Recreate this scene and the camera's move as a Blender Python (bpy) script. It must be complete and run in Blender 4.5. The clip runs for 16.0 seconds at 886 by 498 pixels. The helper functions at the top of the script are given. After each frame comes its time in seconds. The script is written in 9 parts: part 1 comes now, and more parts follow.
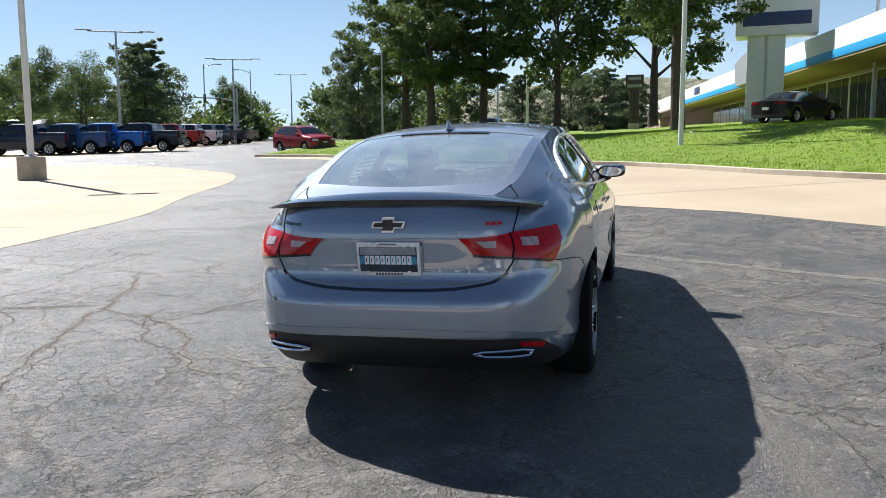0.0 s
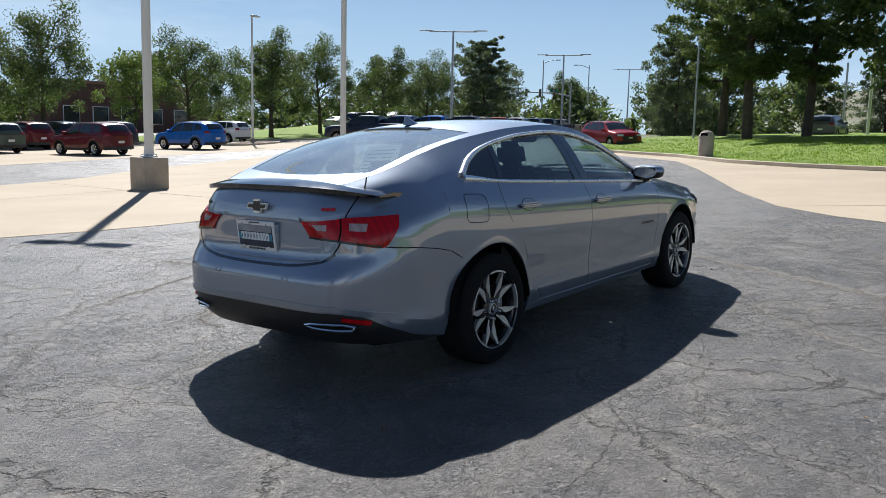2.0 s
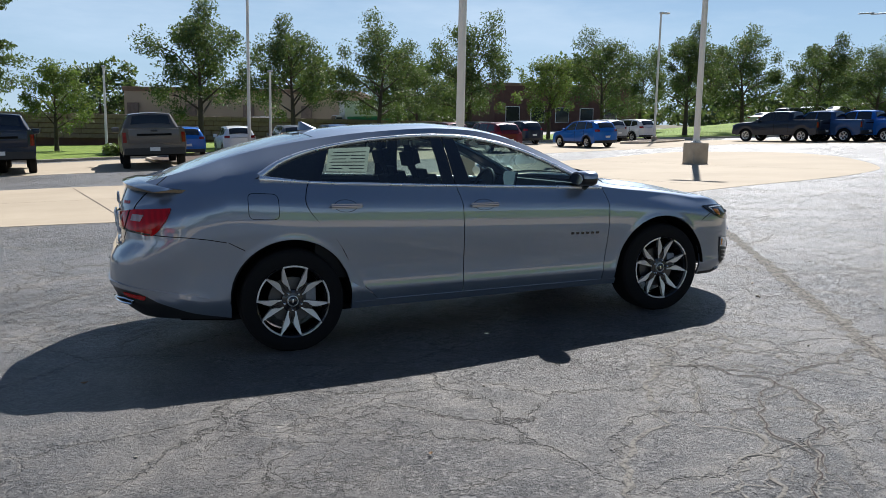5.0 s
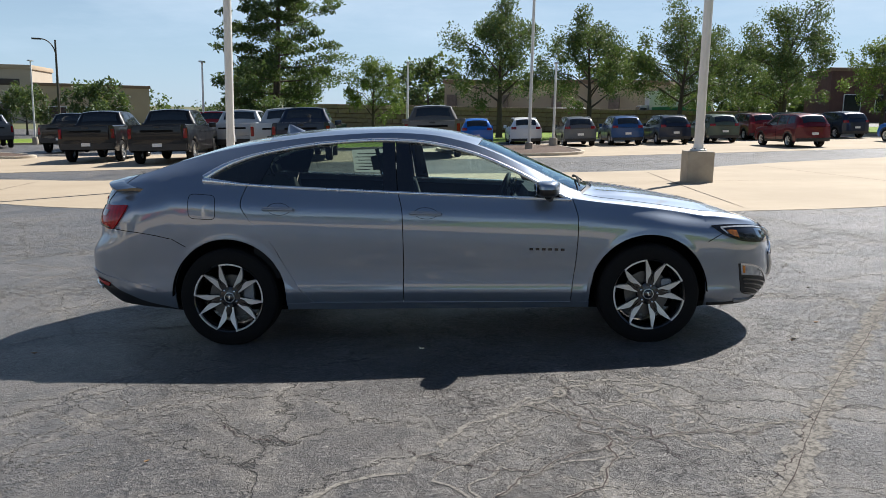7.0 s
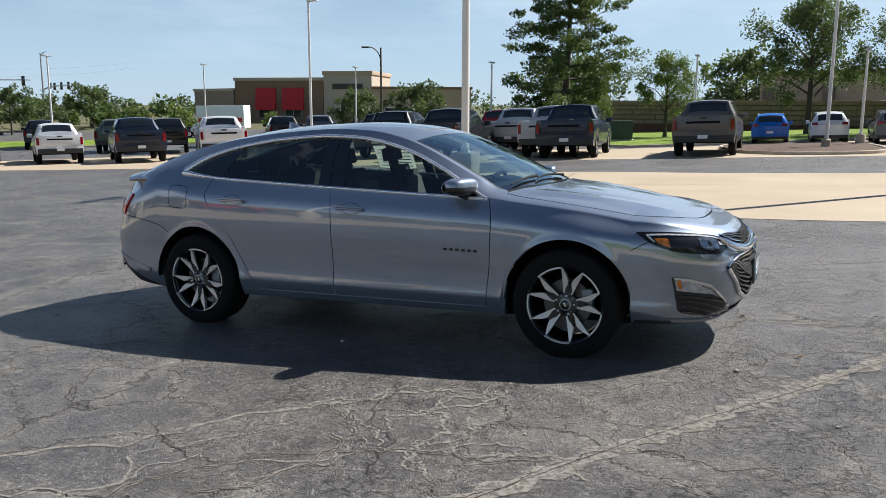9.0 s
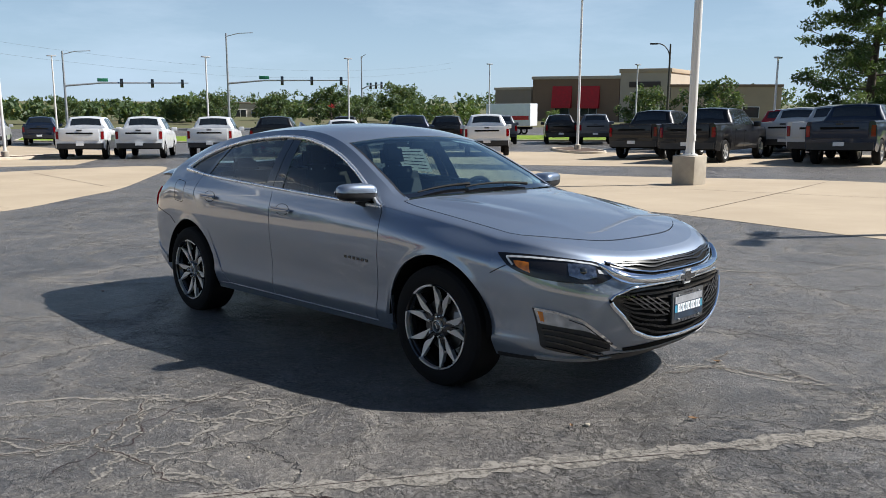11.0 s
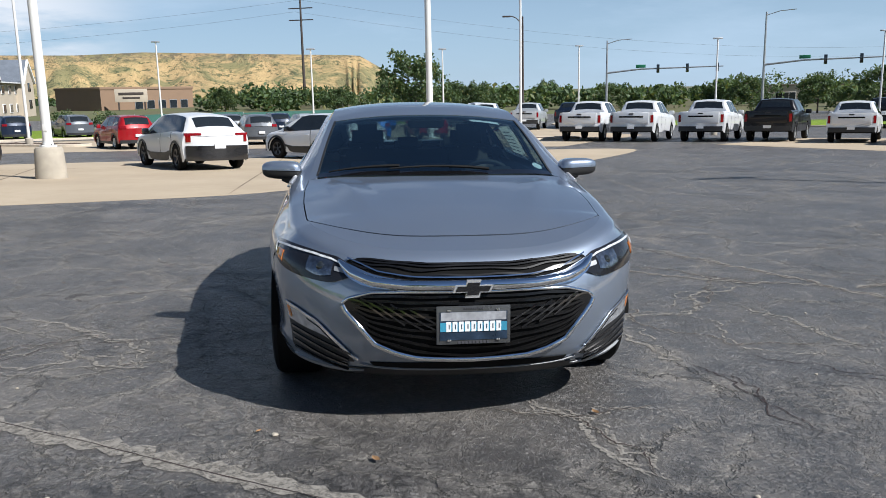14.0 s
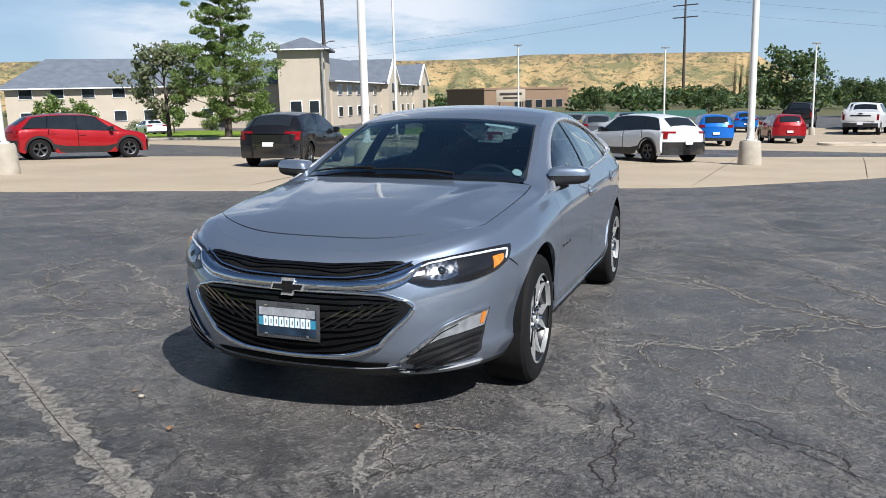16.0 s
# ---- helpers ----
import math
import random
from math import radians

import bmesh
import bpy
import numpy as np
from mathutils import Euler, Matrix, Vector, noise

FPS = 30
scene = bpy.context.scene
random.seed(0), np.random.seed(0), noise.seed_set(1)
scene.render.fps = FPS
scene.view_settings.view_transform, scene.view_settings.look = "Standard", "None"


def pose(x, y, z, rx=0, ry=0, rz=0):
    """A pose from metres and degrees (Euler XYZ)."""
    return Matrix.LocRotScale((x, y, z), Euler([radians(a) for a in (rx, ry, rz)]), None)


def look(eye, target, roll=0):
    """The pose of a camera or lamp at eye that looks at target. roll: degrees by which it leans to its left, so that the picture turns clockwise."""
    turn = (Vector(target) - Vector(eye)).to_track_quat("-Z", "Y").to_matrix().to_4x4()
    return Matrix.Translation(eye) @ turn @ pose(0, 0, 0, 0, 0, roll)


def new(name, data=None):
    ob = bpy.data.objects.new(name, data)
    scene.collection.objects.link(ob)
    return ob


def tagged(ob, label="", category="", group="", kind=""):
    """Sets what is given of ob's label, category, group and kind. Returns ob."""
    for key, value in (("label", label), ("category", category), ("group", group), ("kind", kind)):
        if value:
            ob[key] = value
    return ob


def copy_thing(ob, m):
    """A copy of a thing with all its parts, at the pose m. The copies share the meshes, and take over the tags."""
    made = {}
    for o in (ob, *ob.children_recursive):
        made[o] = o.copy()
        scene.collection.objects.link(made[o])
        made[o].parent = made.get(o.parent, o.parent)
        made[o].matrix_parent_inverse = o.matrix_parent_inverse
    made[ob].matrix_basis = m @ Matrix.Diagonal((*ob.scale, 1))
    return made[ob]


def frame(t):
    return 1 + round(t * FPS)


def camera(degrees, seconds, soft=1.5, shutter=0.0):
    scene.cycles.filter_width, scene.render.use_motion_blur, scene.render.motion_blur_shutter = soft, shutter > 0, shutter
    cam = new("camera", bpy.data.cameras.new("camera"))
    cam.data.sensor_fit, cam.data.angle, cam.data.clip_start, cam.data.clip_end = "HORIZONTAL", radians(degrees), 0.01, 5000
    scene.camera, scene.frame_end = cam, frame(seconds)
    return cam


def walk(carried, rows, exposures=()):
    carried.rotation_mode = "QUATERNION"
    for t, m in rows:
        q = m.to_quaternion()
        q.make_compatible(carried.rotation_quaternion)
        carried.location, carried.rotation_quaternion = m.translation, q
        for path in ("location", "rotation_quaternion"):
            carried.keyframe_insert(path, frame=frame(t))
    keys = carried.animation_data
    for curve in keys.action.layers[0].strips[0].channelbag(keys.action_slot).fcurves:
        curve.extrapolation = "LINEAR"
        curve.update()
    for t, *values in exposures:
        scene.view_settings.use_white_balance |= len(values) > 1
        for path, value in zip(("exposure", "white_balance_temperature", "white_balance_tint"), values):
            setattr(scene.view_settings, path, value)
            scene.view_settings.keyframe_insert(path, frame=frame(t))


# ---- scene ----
# camera: seconds, place in metres, heading, tilt and lean in degrees
cam = camera(57.3, 16.0, soft=0.5)
PATH = [
    (0.0, -6.185, -1.182, 1.268, -75.96, -7.03, -0.26),
    (0.5, -6.086, -1.817, 1.267, -69.42, -7.17, 0.59),
    (1.0, -5.901, -2.419, 1.266, -64.08, -7.37, 0.43),
    (1.5, -5.697, -3.020, 1.282, -58.07, -7.51, 0.76),
    (2.0, -5.408, -3.584, 1.292, -52.18, -7.61, 1.36),
    (2.5, -5.020, -4.102, 1.340, -46.89, -7.75, 1.20),
    (3.0, -4.594, -4.622, 1.368, -41.78, -7.79, 1.43),
    (3.5, -4.066, -5.031, 1.394, -36.71, -7.88, 1.71),
    (4.0, -3.532, -5.441, 1.400, -31.07, -7.94, 1.36),
    (4.2, -3.308, -5.588, 1.403, -29.33, -8.00, 1.27),
    (4.5, -2.965, -5.787, 1.408, -26.35, -8.14, 1.15),
    (5.0, -2.366, -6.042, 1.424, -20.95, -8.48, 1.15),
    (5.5, -1.742, -6.207, 1.449, -15.50, -8.86, 1.28),
    (6.0, -1.103, -6.286, 1.483, -10.05, -9.23, 1.39),
    (6.3, -0.714, -6.287, 1.509, -6.75, -9.39, 1.37),
    (6.5, -0.455, -6.280, 1.526, -4.64, -9.49, 1.34),
    (7.0, 0.201, -6.224, 1.574, 1.90, -9.64, 1.10),
    (7.5, 0.875, -6.194, 1.599, 8.27, -9.85, 0.90),
    (8.0, 1.506, -6.043, 1.591, 14.03, -9.90, 0.57),
    (8.5, 2.161, -5.874, 1.597, 19.84, -9.95, 0.24),
    (9.0, 2.717, -5.544, 1.587, 24.57, -10.05, 0.13),
    (9.5, 3.214, -5.166, 1.585, 29.09, -10.13, 0.17),
    (10.0, 3.682, -4.771, 1.594, 34.15, -10.18, 0.27),
    (10.5, 4.123, -4.349, 1.607, 39.75, -10.21, 0.33),
    (11.0, 4.533, -3.890, 1.616, 45.75, -10.24, 0.26),
    (11.3, 4.762, -3.592, 1.616, 49.25, -10.25, 0.08),
    (11.5, 4.904, -3.384, 1.614, 51.32, -10.26, -0.05),
    (12.0, 5.203, -2.834, 1.599, 58.31, -10.37, -0.37),
    (12.5, 5.381, -2.271, 1.579, 64.81, -10.70, -0.20),
    (13.0, 5.553, -1.670, 1.549, 71.71, -10.81, -0.86),
    (13.5, 5.641, -1.079, 1.531, 78.00, -10.95, -0.75),
    (14.0, 5.704, -0.477, 1.532, 83.69, -11.01, -1.20),
    (14.5, 5.753, 0.093, 1.538, 90.81, -10.82, -1.38),
    (15.0, 5.696, 0.667, 1.547, 97.37, -10.67, -1.35),
    (15.5, 5.648, 1.279, 1.528, 104.11, -10.58, -1.57),
    (16.0, 5.456, 1.853, 1.504, 109.90, -10.44, -1.47),
]
ROWS = [(t, Matrix.Translation((x, y, z)) @ pose(0, 0, 0, 0, 0, h) @ pose(0, 0, 0, 90 + p, 0, 0) @ pose(0, 0, 0, 0, 0, l))
        for t, x, y, z, h, p, l in PATH]
EXPOSURES = [(0.0, 0.94, 6350, 10), (1.0, 0.74, 6300, 10), (1.6, 0.60, 6260, 10), (2.5, 0.66, 6230, 10), (4.0, 0.58, 6150, 10), (6.5, 0.68, 6400, 10), (9.0, 0.74, 6500, 10), (12.0, 0.60, 6330, 10), (16.0, 0.54, 6120, 10)]
walk(cam, ROWS, EXPOSURES)
# ---- light: a clear morning sky and the sun, ahead and to the left of the sedan ----
SUN_AZIMUTH, SUN_HEIGHT = 37.5, 44.0
BANK = (-0.866, -0.482, 0.135)
world = bpy.data.worlds.new("sky")
scene.world = world
world.use_nodes = True
wn, wl = world.node_tree.nodes, world.node_tree.links
wn.clear()
sky = wn.new("ShaderNodeTexSky")
sky.sky_type, sky.sun_disc = "NISHITA", False
sky.sun_elevation, sky.sun_rotation = radians(SUN_HEIGHT), radians(SUN_AZIMUTH)
sky.air_density, sky.dust_density, sky.ozone_density = 1.15, 0.4, 4.2
sky.altitude = 1600
coord = wn.new("ShaderNodeTexCoord")
stretch = wn.new("ShaderNodeMapping")
stretch.inputs["Scale"].default_value = (1.0, 1.0, 4.5)
wl.new(coord.outputs["Generated"], stretch.inputs["Vector"])
cloud = wn.new("ShaderNodeTexNoise")
cloud.inputs["Scale"].default_value, cloud.inputs["Detail"].default_value, cloud.inputs["Roughness"].default_value = 1.7, 7.0, 0.6
wl.new(stretch.outputs["Vector"], cloud.inputs["Vector"])
veil = wn.new("ShaderNodeMapRange")
veil.inputs["From Min"].default_value, veil.inputs["From Max"].default_value = 0.50, 0.70
veil.inputs["To Min"].default_value, veil.inputs["To Max"].default_value = 0.06, 0.70
wl.new(cloud.outputs["Fac"], veil.inputs["Value"])
height = wn.new("ShaderNodeSeparateXYZ")
wl.new(coord.outputs["Generated"], height.inputs["Vector"])
clear = wn.new("ShaderNodeMapRange")
clear.inputs["From Min"].default_value, clear.inputs["From Max"].default_value = 0.24, 0.52
clear.inputs["To Min"].default_value, clear.inputs["To Max"].default_value = 1.0, 0.04
clear.interpolation_type = "SMOOTHSTEP"
wl.new(height.outputs["Z"], clear.inputs["Value"])
cover = wn.new("ShaderNodeMath")
cover.operation = "MULTIPLY"
wl.new(veil.outputs["Result"], cover.inputs[0])
wl.new(clear.outputs["Result"], cover.inputs[1])
# a bank of soft cloud low over the mesa
bank_way = wn.new("ShaderNodeVectorMath")
bank_way.operation = "DOT_PRODUCT"
bank_way.inputs[1].default_value = BANK
wl.new(coord.outputs["Generated"], bank_way.inputs[0])
bank = wn.new("ShaderNodeMapRange")
bank.interpolation_type = "SMOOTHSTEP"
bank.inputs["From Min"].default_value, bank.inputs["From Max"].default_value = 0.955, 0.992
wl.new(bank_way.outputs["Value"], bank.inputs["Value"])
puff = wn.new("ShaderNodeTexNoise")
puff.inputs["Scale"].default_value, puff.inputs["Detail"].default_value, puff.inputs["Roughness"].default_value = 4.5, 8.0, 0.58
wl.new(stretch.outputs["Vector"], puff.inputs["Vector"])
lobes = wn.new("ShaderNodeMapRange")
lobes.inputs["From Min"].default_value, lobes.inputs["From Max"].default_value = 0.40, 0.56
wl.new(puff.outputs["Fac"], lobes.inputs["Value"])
banked = wn.new("ShaderNodeMath")
banked.operation = "MULTIPLY"
wl.new(bank.outputs["Result"], banked.inputs[0])
wl.new(lobes.outputs["Result"], banked.inputs[1])
white = wn.new("ShaderNodeMixRGB")
white.inputs["Color2"].default_value = (12.4, 12.9, 13.6, 1)
wl.new(banked.outputs["Value"], white.inputs["Fac"])
blend = wn.new("ShaderNodeMixRGB")
blend.inputs["Color2"].default_value = (10.2, 11.7, 13.3, 1)
wl.new(cover.outputs["Value"], blend.inputs["Fac"])
wl.new(sky.outputs["Color"], blend.inputs["Color1"])
# haze that thickens towards the horizon
haze = wn.new("ShaderNodeMapRange")
haze.inputs["From Min"].default_value, haze.inputs["From Max"].default_value = 0.30, 0.0
haze.inputs["To Min"].default_value, haze.inputs["To Max"].default_value = 0.0, 0.68
haze.interpolation_type = "SMOOTHSTEP"
wl.new(height.outputs["Z"], haze.inputs["Value"])
air = wn.new("ShaderNodeMixRGB")
air.inputs["Color2"].default_value = (6.9, 9.6, 12.5, 1)
wl.new(haze.outputs["Result"], air.inputs["Fac"])
wl.new(blend.outputs["Color"], air.inputs["Color1"])
back = wn.new("ShaderNodeBackground")
back.inputs["Strength"].default_value = 0.047
out = wn.new("ShaderNodeOutputWorld")
wl.new(air.outputs["Color"], white.inputs["Color1"])
wl.new(white.outputs["Color"], back.inputs["Color"])
wl.new(back.outputs["Background"], out.inputs["Surface"])

sun = new("sun", bpy.data.lights.new("sun", "SUN"))
sun.data.energy, sun.data.angle, sun.data.color = 5.0, radians(0.53), (1.0, 0.965, 0.915)
sun.matrix_world = look((math.sin(radians(SUN_AZIMUTH)) * math.cos(radians(SUN_HEIGHT)) * 60,
                         math.cos(radians(SUN_AZIMUTH)) * math.cos(radians(SUN_HEIGHT)) * 60, math.sin(radians(SUN_HEIGHT)) * 60), (0, 0, 0))
# ---- materials ----
class Nodes:
    """A small help to write node trees."""

    def __init__(self, name):
        self.mat = bpy.data.materials.new(name)
        self.mat.use_nodes = True
        self.tree = self.mat.node_tree
        self.tree.nodes.clear()
        self.out = self.tree.nodes.new("ShaderNodeOutputMaterial")

    def add(self, kind, **inputs):
        node = self.tree.nodes.new(kind)
        for key, value in inputs.items():
            self.set(node, key.replace("_", " "), value)
        return node

    def set(self, node, key, value):
        if isinstance(value, bpy.types.NodeSocket):
            self.tree.links.new(value, node.inputs[key])
        else:
            node.inputs[key].default_value = value

    def noise(self, vector, scale, detail=3.0, rough=0.55, distort=0.0):
        return self.add("ShaderNodeTexNoise", Vector=vector, Scale=scale, Detail=detail, Roughness=rough, Distortion=distort).outputs["Fac"]

    def span(self, value, a, b, lo=0.0, hi=1.0):
        return self.add("ShaderNodeMapRange", Value=value, From_Min=a, From_Max=b, To_Min=lo, To_Max=hi).outputs["Result"]

    def mix(self, fac, a, b, how="MIX"):
        node = self.tree.nodes.new("ShaderNodeMixRGB")
        node.blend_type = how
        for key, value in (("Fac", fac), ("Color1", a), ("Color2", b)):
            if isinstance(value, tuple) and len(value) == 3:
                value = (*value, 1)
            self.set(node, key, value)
        return node.outputs["Color"]

    def math(self, how, a, b=0.0):
        node = self.tree.nodes.new("ShaderNodeMath")
        node.operation = how
        self.set(node, 0, a)
        self.set(node, 1, b)
        return node.outputs["Value"]

    def bump(self, height, strength, distance):
        return self.add("ShaderNodeBump", Height=height, Strength=strength, Distance=distance).outputs["Normal"]

    def done(self, shader):
        self.tree.links.new(shader, self.out.inputs["Surface"])
        return self.mat


def shade(c, k):
    return tuple(min(v * k, 1.0) for v in c)


def plain(name, color, rough=0.6, metal=0.0, vary=0.18, scale=3.0, fine=60.0, bump=0.0, depth=0.002, spec=0.5, coat=0.0, rough_vary=0.08, tint=None, spread=False):
    """A surface with grain at two scales; spread: pieces differ a little in tone."""
    n = Nodes(name)
    vec = n.add("ShaderNodeTexCoord").outputs["Object"]
    big, small = n.noise(vec, scale, 4.0), n.noise(vec, fine, 3.0)
    col = n.mix(n.span(big, 0.3, 0.7), shade(color, 1 - vary), tint or shade(color, 1 + vary))
    col = n.mix(n.span(small, 0.35, 0.7, 0.0, 0.5), col, shade(color, 1 - 1.3 * vary))
    if spread:
        rnd = n.add("ShaderNodeObjectInfo").outputs["Random"]
        col = n.mix(n.span(rnd, 0, 1, 0.0, 0.35), col, shade(color, 0.55))
    b = n.add("ShaderNodeBsdfPrincipled", Base_Color=col, Roughness=n.span(big, 0.3, 0.7, max(rough - rough_vary, 0.02), min(rough + rough_vary, 1.0)), Metallic=metal)
    b.inputs["Specular IOR Level"].default_value = spec
    b.inputs["Coat Weight"].default_value = coat
    b.inputs["Coat Roughness"].default_value = 0.03
    if bump:
        n.set(b, "Normal", n.bump(small, bump, depth))
    return n.done(b.outputs["BSDF"])


def car_paint(name, color=None, metal=0.55, rough=0.34, coat_ior=1.5):
    """Clear-coated paint with fine flake; without a colour it takes the object's own."""
    n = Nodes(name)
    vec = n.add("ShaderNodeTexCoord").outputs["Object"]
    if color is None:
        base = n.add("ShaderNodeObjectInfo").outputs["Color"]
    else:
        flake = n.add("ShaderNodeTexVoronoi", Vector=vec, Scale=900.0).outputs["Color"]
        base = n.mix(0.05, (*color, 1), flake, "OVERLAY")
        base = n.mix(n.span(n.noise(vec, 2.2, 4.0), 0.45, 0.75, 0.0, 0.10), base, (0.33, 0.31, 0.28))
    dust = n.noise(vec, 1.8, 5.0)
    b = n.add("ShaderNodeBsdfPrincipled", Base_Color=base, Metallic=metal, Roughness=n.span(dust, 0.3, 0.7, rough - 0.03, rough + 0.05))
    b.inputs["Coat Weight"].default_value = 1.0 if color else 0.55
    b.inputs["Coat Roughness"].default_value = 0.015
    b.inputs["Coat IOR"].default_value = coat_ior
    b.inputs["Specular IOR Level"].default_value = 0.2
    return n.done(b.outputs["BSDF"])


def pane(name, tint, gloss=0.02, base=0.043, film=0.0, sheen=(1, 1, 1)):
    """A thin pane: tinted see-through, with gloss by the angle of sight; film lays a pale painted reflection over it.
    """
    n = Nodes(name)
    clear = n.add("ShaderNodeBsdfTransparent", Color=(*tint, 1)).outputs["BSDF"]
    shine = n.add("ShaderNodeBsdfGlossy", Color=(*sheen, 1), Roughness=gloss).outputs["BSDF"]
    facing = n.add("ShaderNodeLayerWeight", Blend=0.5).outputs["Facing"]
    one = n.math("ADD", n.math("MULTIPLY", n.math("POWER", facing, 5.0), 1 - base), base)
    fac = n.math("DIVIDE", n.math("MULTIPLY", one, 2.0), n.math("ADD", one, 1.0))
    mix = n.add("ShaderNodeMixShader", Fac=fac)
    n.tree.links.new(clear, mix.inputs[1])
    n.tree.links.new(shine, mix.inputs[2])
    if not film:
        return n.done(mix.outputs["Shader"])
    vec = n.add("ShaderNodeTexCoord").outputs["Object"]
    # painted reflection: a pale diffuse layer stands in for sky mirrored in the pane
    dust = n.add("ShaderNodeBsdfDiffuse", Color=(0.62, 0.68, 0.70, 1)).outputs["BSDF"]
    last = n.add("ShaderNodeMixShader", Fac=n.span(n.noise(vec, 4.0, 6.0, 0.7), 0.3, 0.7, film * 0.7, film * 1.3))
    n.tree.links.new(mix.outputs["Shader"], last.inputs[1])
    n.tree.links.new(dust, last.inputs[2])
    return n.done(last.outputs["Shader"])


def lens(name, color, rough=0.08, coat=1.0):
    n = Nodes(name)
    vec = n.add("ShaderNodeTexCoord").outputs["Object"]
    ridge = n.add("ShaderNodeTexWave", Vector=vec, Scale=9.0, Distortion=1.5).outputs["Fac"]
    b = n.add("ShaderNodeBsdfPrincipled", Base_Color=n.mix(n.span(ridge, 0.2, 0.8, 0, 0.40), color, shade(color, 0.45)), Roughness=rough)
    b.inputs["Specular IOR Level"].default_value = 0.3
    b.inputs["Coat Weight"].default_value = coat
    b.inputs["Coat Roughness"].default_value = 0.02
    return n.done(b.outputs["BSDF"])


PAINT = car_paint("grey_metallic_paint", (0.222, 0.266, 0.336), 0.68, 0.41, 2.1)
LOT_PAINT = car_paint("lot_car_paint", None, 0.15, 0.35)
CHROME = plain("chrome", (0.86, 0.87, 0.88), 0.06, 1.0, vary=0.02, rough_vary=0.02)
BRIGHT_TRIM = plain("bright_trim", (0.93, 0.94, 0.95), 0.28, 0.85, vary=0.02)
MACHINED = plain("machined_aluminium", (0.72, 0.72, 0.71), 0.40, 0.75, vary=0.04, fine=220)
RIM_BLACK = plain("gloss_black_rim", (0.012, 0.012, 0.013), 0.25, 0.0, coat=0.6)
WIPER_BLACK = plain("wiper_rubber", (0.010, 0.010, 0.010), 0.7, spec=0.15)
GRILLE_BLACK = plain("grille_plastic", (0.005, 0.005, 0.0055), 0.30, coat=0.25, spec=0.3)
GLOSS_BLACK = plain("gloss_black", (0.006, 0.006, 0.007), 0.12, 0.0, coat=1.0)
BLACK_PLASTIC = plain("black_plastic", (0.018, 0.018, 0.019), 0.48, bump=0.15, fine=400)
DARK_UNDER = plain("underbody", (0.007, 0.007, 0.007), 0.9, spec=0.15)
RUBBER = plain("tyre_rubber", (0.009, 0.009, 0.0095), 0.85, bump=0.2, fine=150, tint=(0.016, 0.015, 0.0145), spec=0.18)
STEEL = plain("brake_steel", (0.13, 0.125, 0.12), 0.45, 0.9)
SIDE_GLASS = pane("side_glass", (0.82, 0.93, 0.88))
REAR_GLASS = pane("rear_door_glass", (0.55, 0.63, 0.59))
FRONT_GLASS = pane("windscreen_glass", (0.46, 0.60, 0.62), base=0.08, sheen=(0.82, 0.97, 1.0))
LOT_GLASS = plain("dark_car_glass", (0.016, 0.020, 0.023), 0.05, spec=0.8, vary=0.1)
RED_LENS = lens("red_lens", (0.50, 0.003, 0.007), coat=0.25)
LOT_RED = lens("lot_red_lens", (0.22, 0.003, 0.006), coat=0.3)
PALE_RED = lens("pale_red_lens", (0.46, 0.36, 0.36), coat=0.6)
CLEAR_LENS = lens("clear_lens", (0.62, 0.64, 0.66), 0.05)
FOG_LENS = plain("fog_lens", (0.55, 0.57, 0.60), 0.12, 0.6, vary=0.35, scale=30, coat=1.0)
BOWL = plain("lamp_bowl", (0.30, 0.31, 0.33), 0.14, 0.95, coat=1.0, vary=0.5, scale=40)
AMBER_LENS = lens("amber_lens", (0.75, 0.22, 0.02))
LAMP_BLACK = plain("lamp_housing", (0.012, 0.012, 0.014), 0.2, coat=0.45, spec=0.3)
SEAT = plain("seat_cloth", (0.018, 0.018, 0.019), 0.9, bump=0.3, fine=300)
SEAT_LIGHT = plain("seat_insert_cloth", (0.060, 0.060, 0.063), 0.9, bump=0.3, fine=300)
TRIM_IN = plain("cabin_trim", (0.013, 0.013, 0.014), 0.75)
HEADLINER = plain("headliner", (0.42, 0.42, 0.40), 0.95)
PAPER = plain("paper", (0.80, 0.80, 0.78), 0.8, vary=0.03)


def backlit_paper():
    n = Nodes("backlit_paper")
    vec = n.add("ShaderNodeTexCoord").outputs["Object"]
    col = n.mix(n.span(n.noise(vec, 9.0, 3.0), 0.3, 0.7), (0.50, 0.51, 0.48), (0.60, 0.61, 0.58))
    mix = n.add("ShaderNodeMixShader", Fac=0.5)
    n.tree.links.new(n.add("ShaderNodeBsdfDiffuse", Color=col).outputs["BSDF"], mix.inputs[1])
    n.tree.links.new(n.add("ShaderNodeBsdfTranslucent", Color=col).outputs["BSDF"], mix.inputs[2])
    return n.done(mix.outputs["Shader"])


SHEET = backlit_paper()
INK = plain("ink", (0.06, 0.06, 0.07), 0.7)
PLATE_DARK = plain("plate_picture", (0.022, 0.042, 0.075), 0.35, vary=0.5, scale=14)
PLATE_SKY = plain("plate_blue", (0.05, 0.28, 0.42), 0.35, vary=0.2)
PLATE_SNOW = plain("plate_grey", (0.34, 0.35, 0.37), 0.35, vary=0.3, scale=18)
WHITE_PRINT = plain("white_print", (0.82, 0.84, 0.85), 0.5, vary=0.03)
RED_PRINT = plain("red_badge", (0.45, 0.015, 0.02), 0.25)
POLE_WHITE = plain("white_pole_paint", (0.74, 0.74, 0.72), 0.45, vary=0.06, scale=1.5, tint=(0.66, 0.65, 0.62))
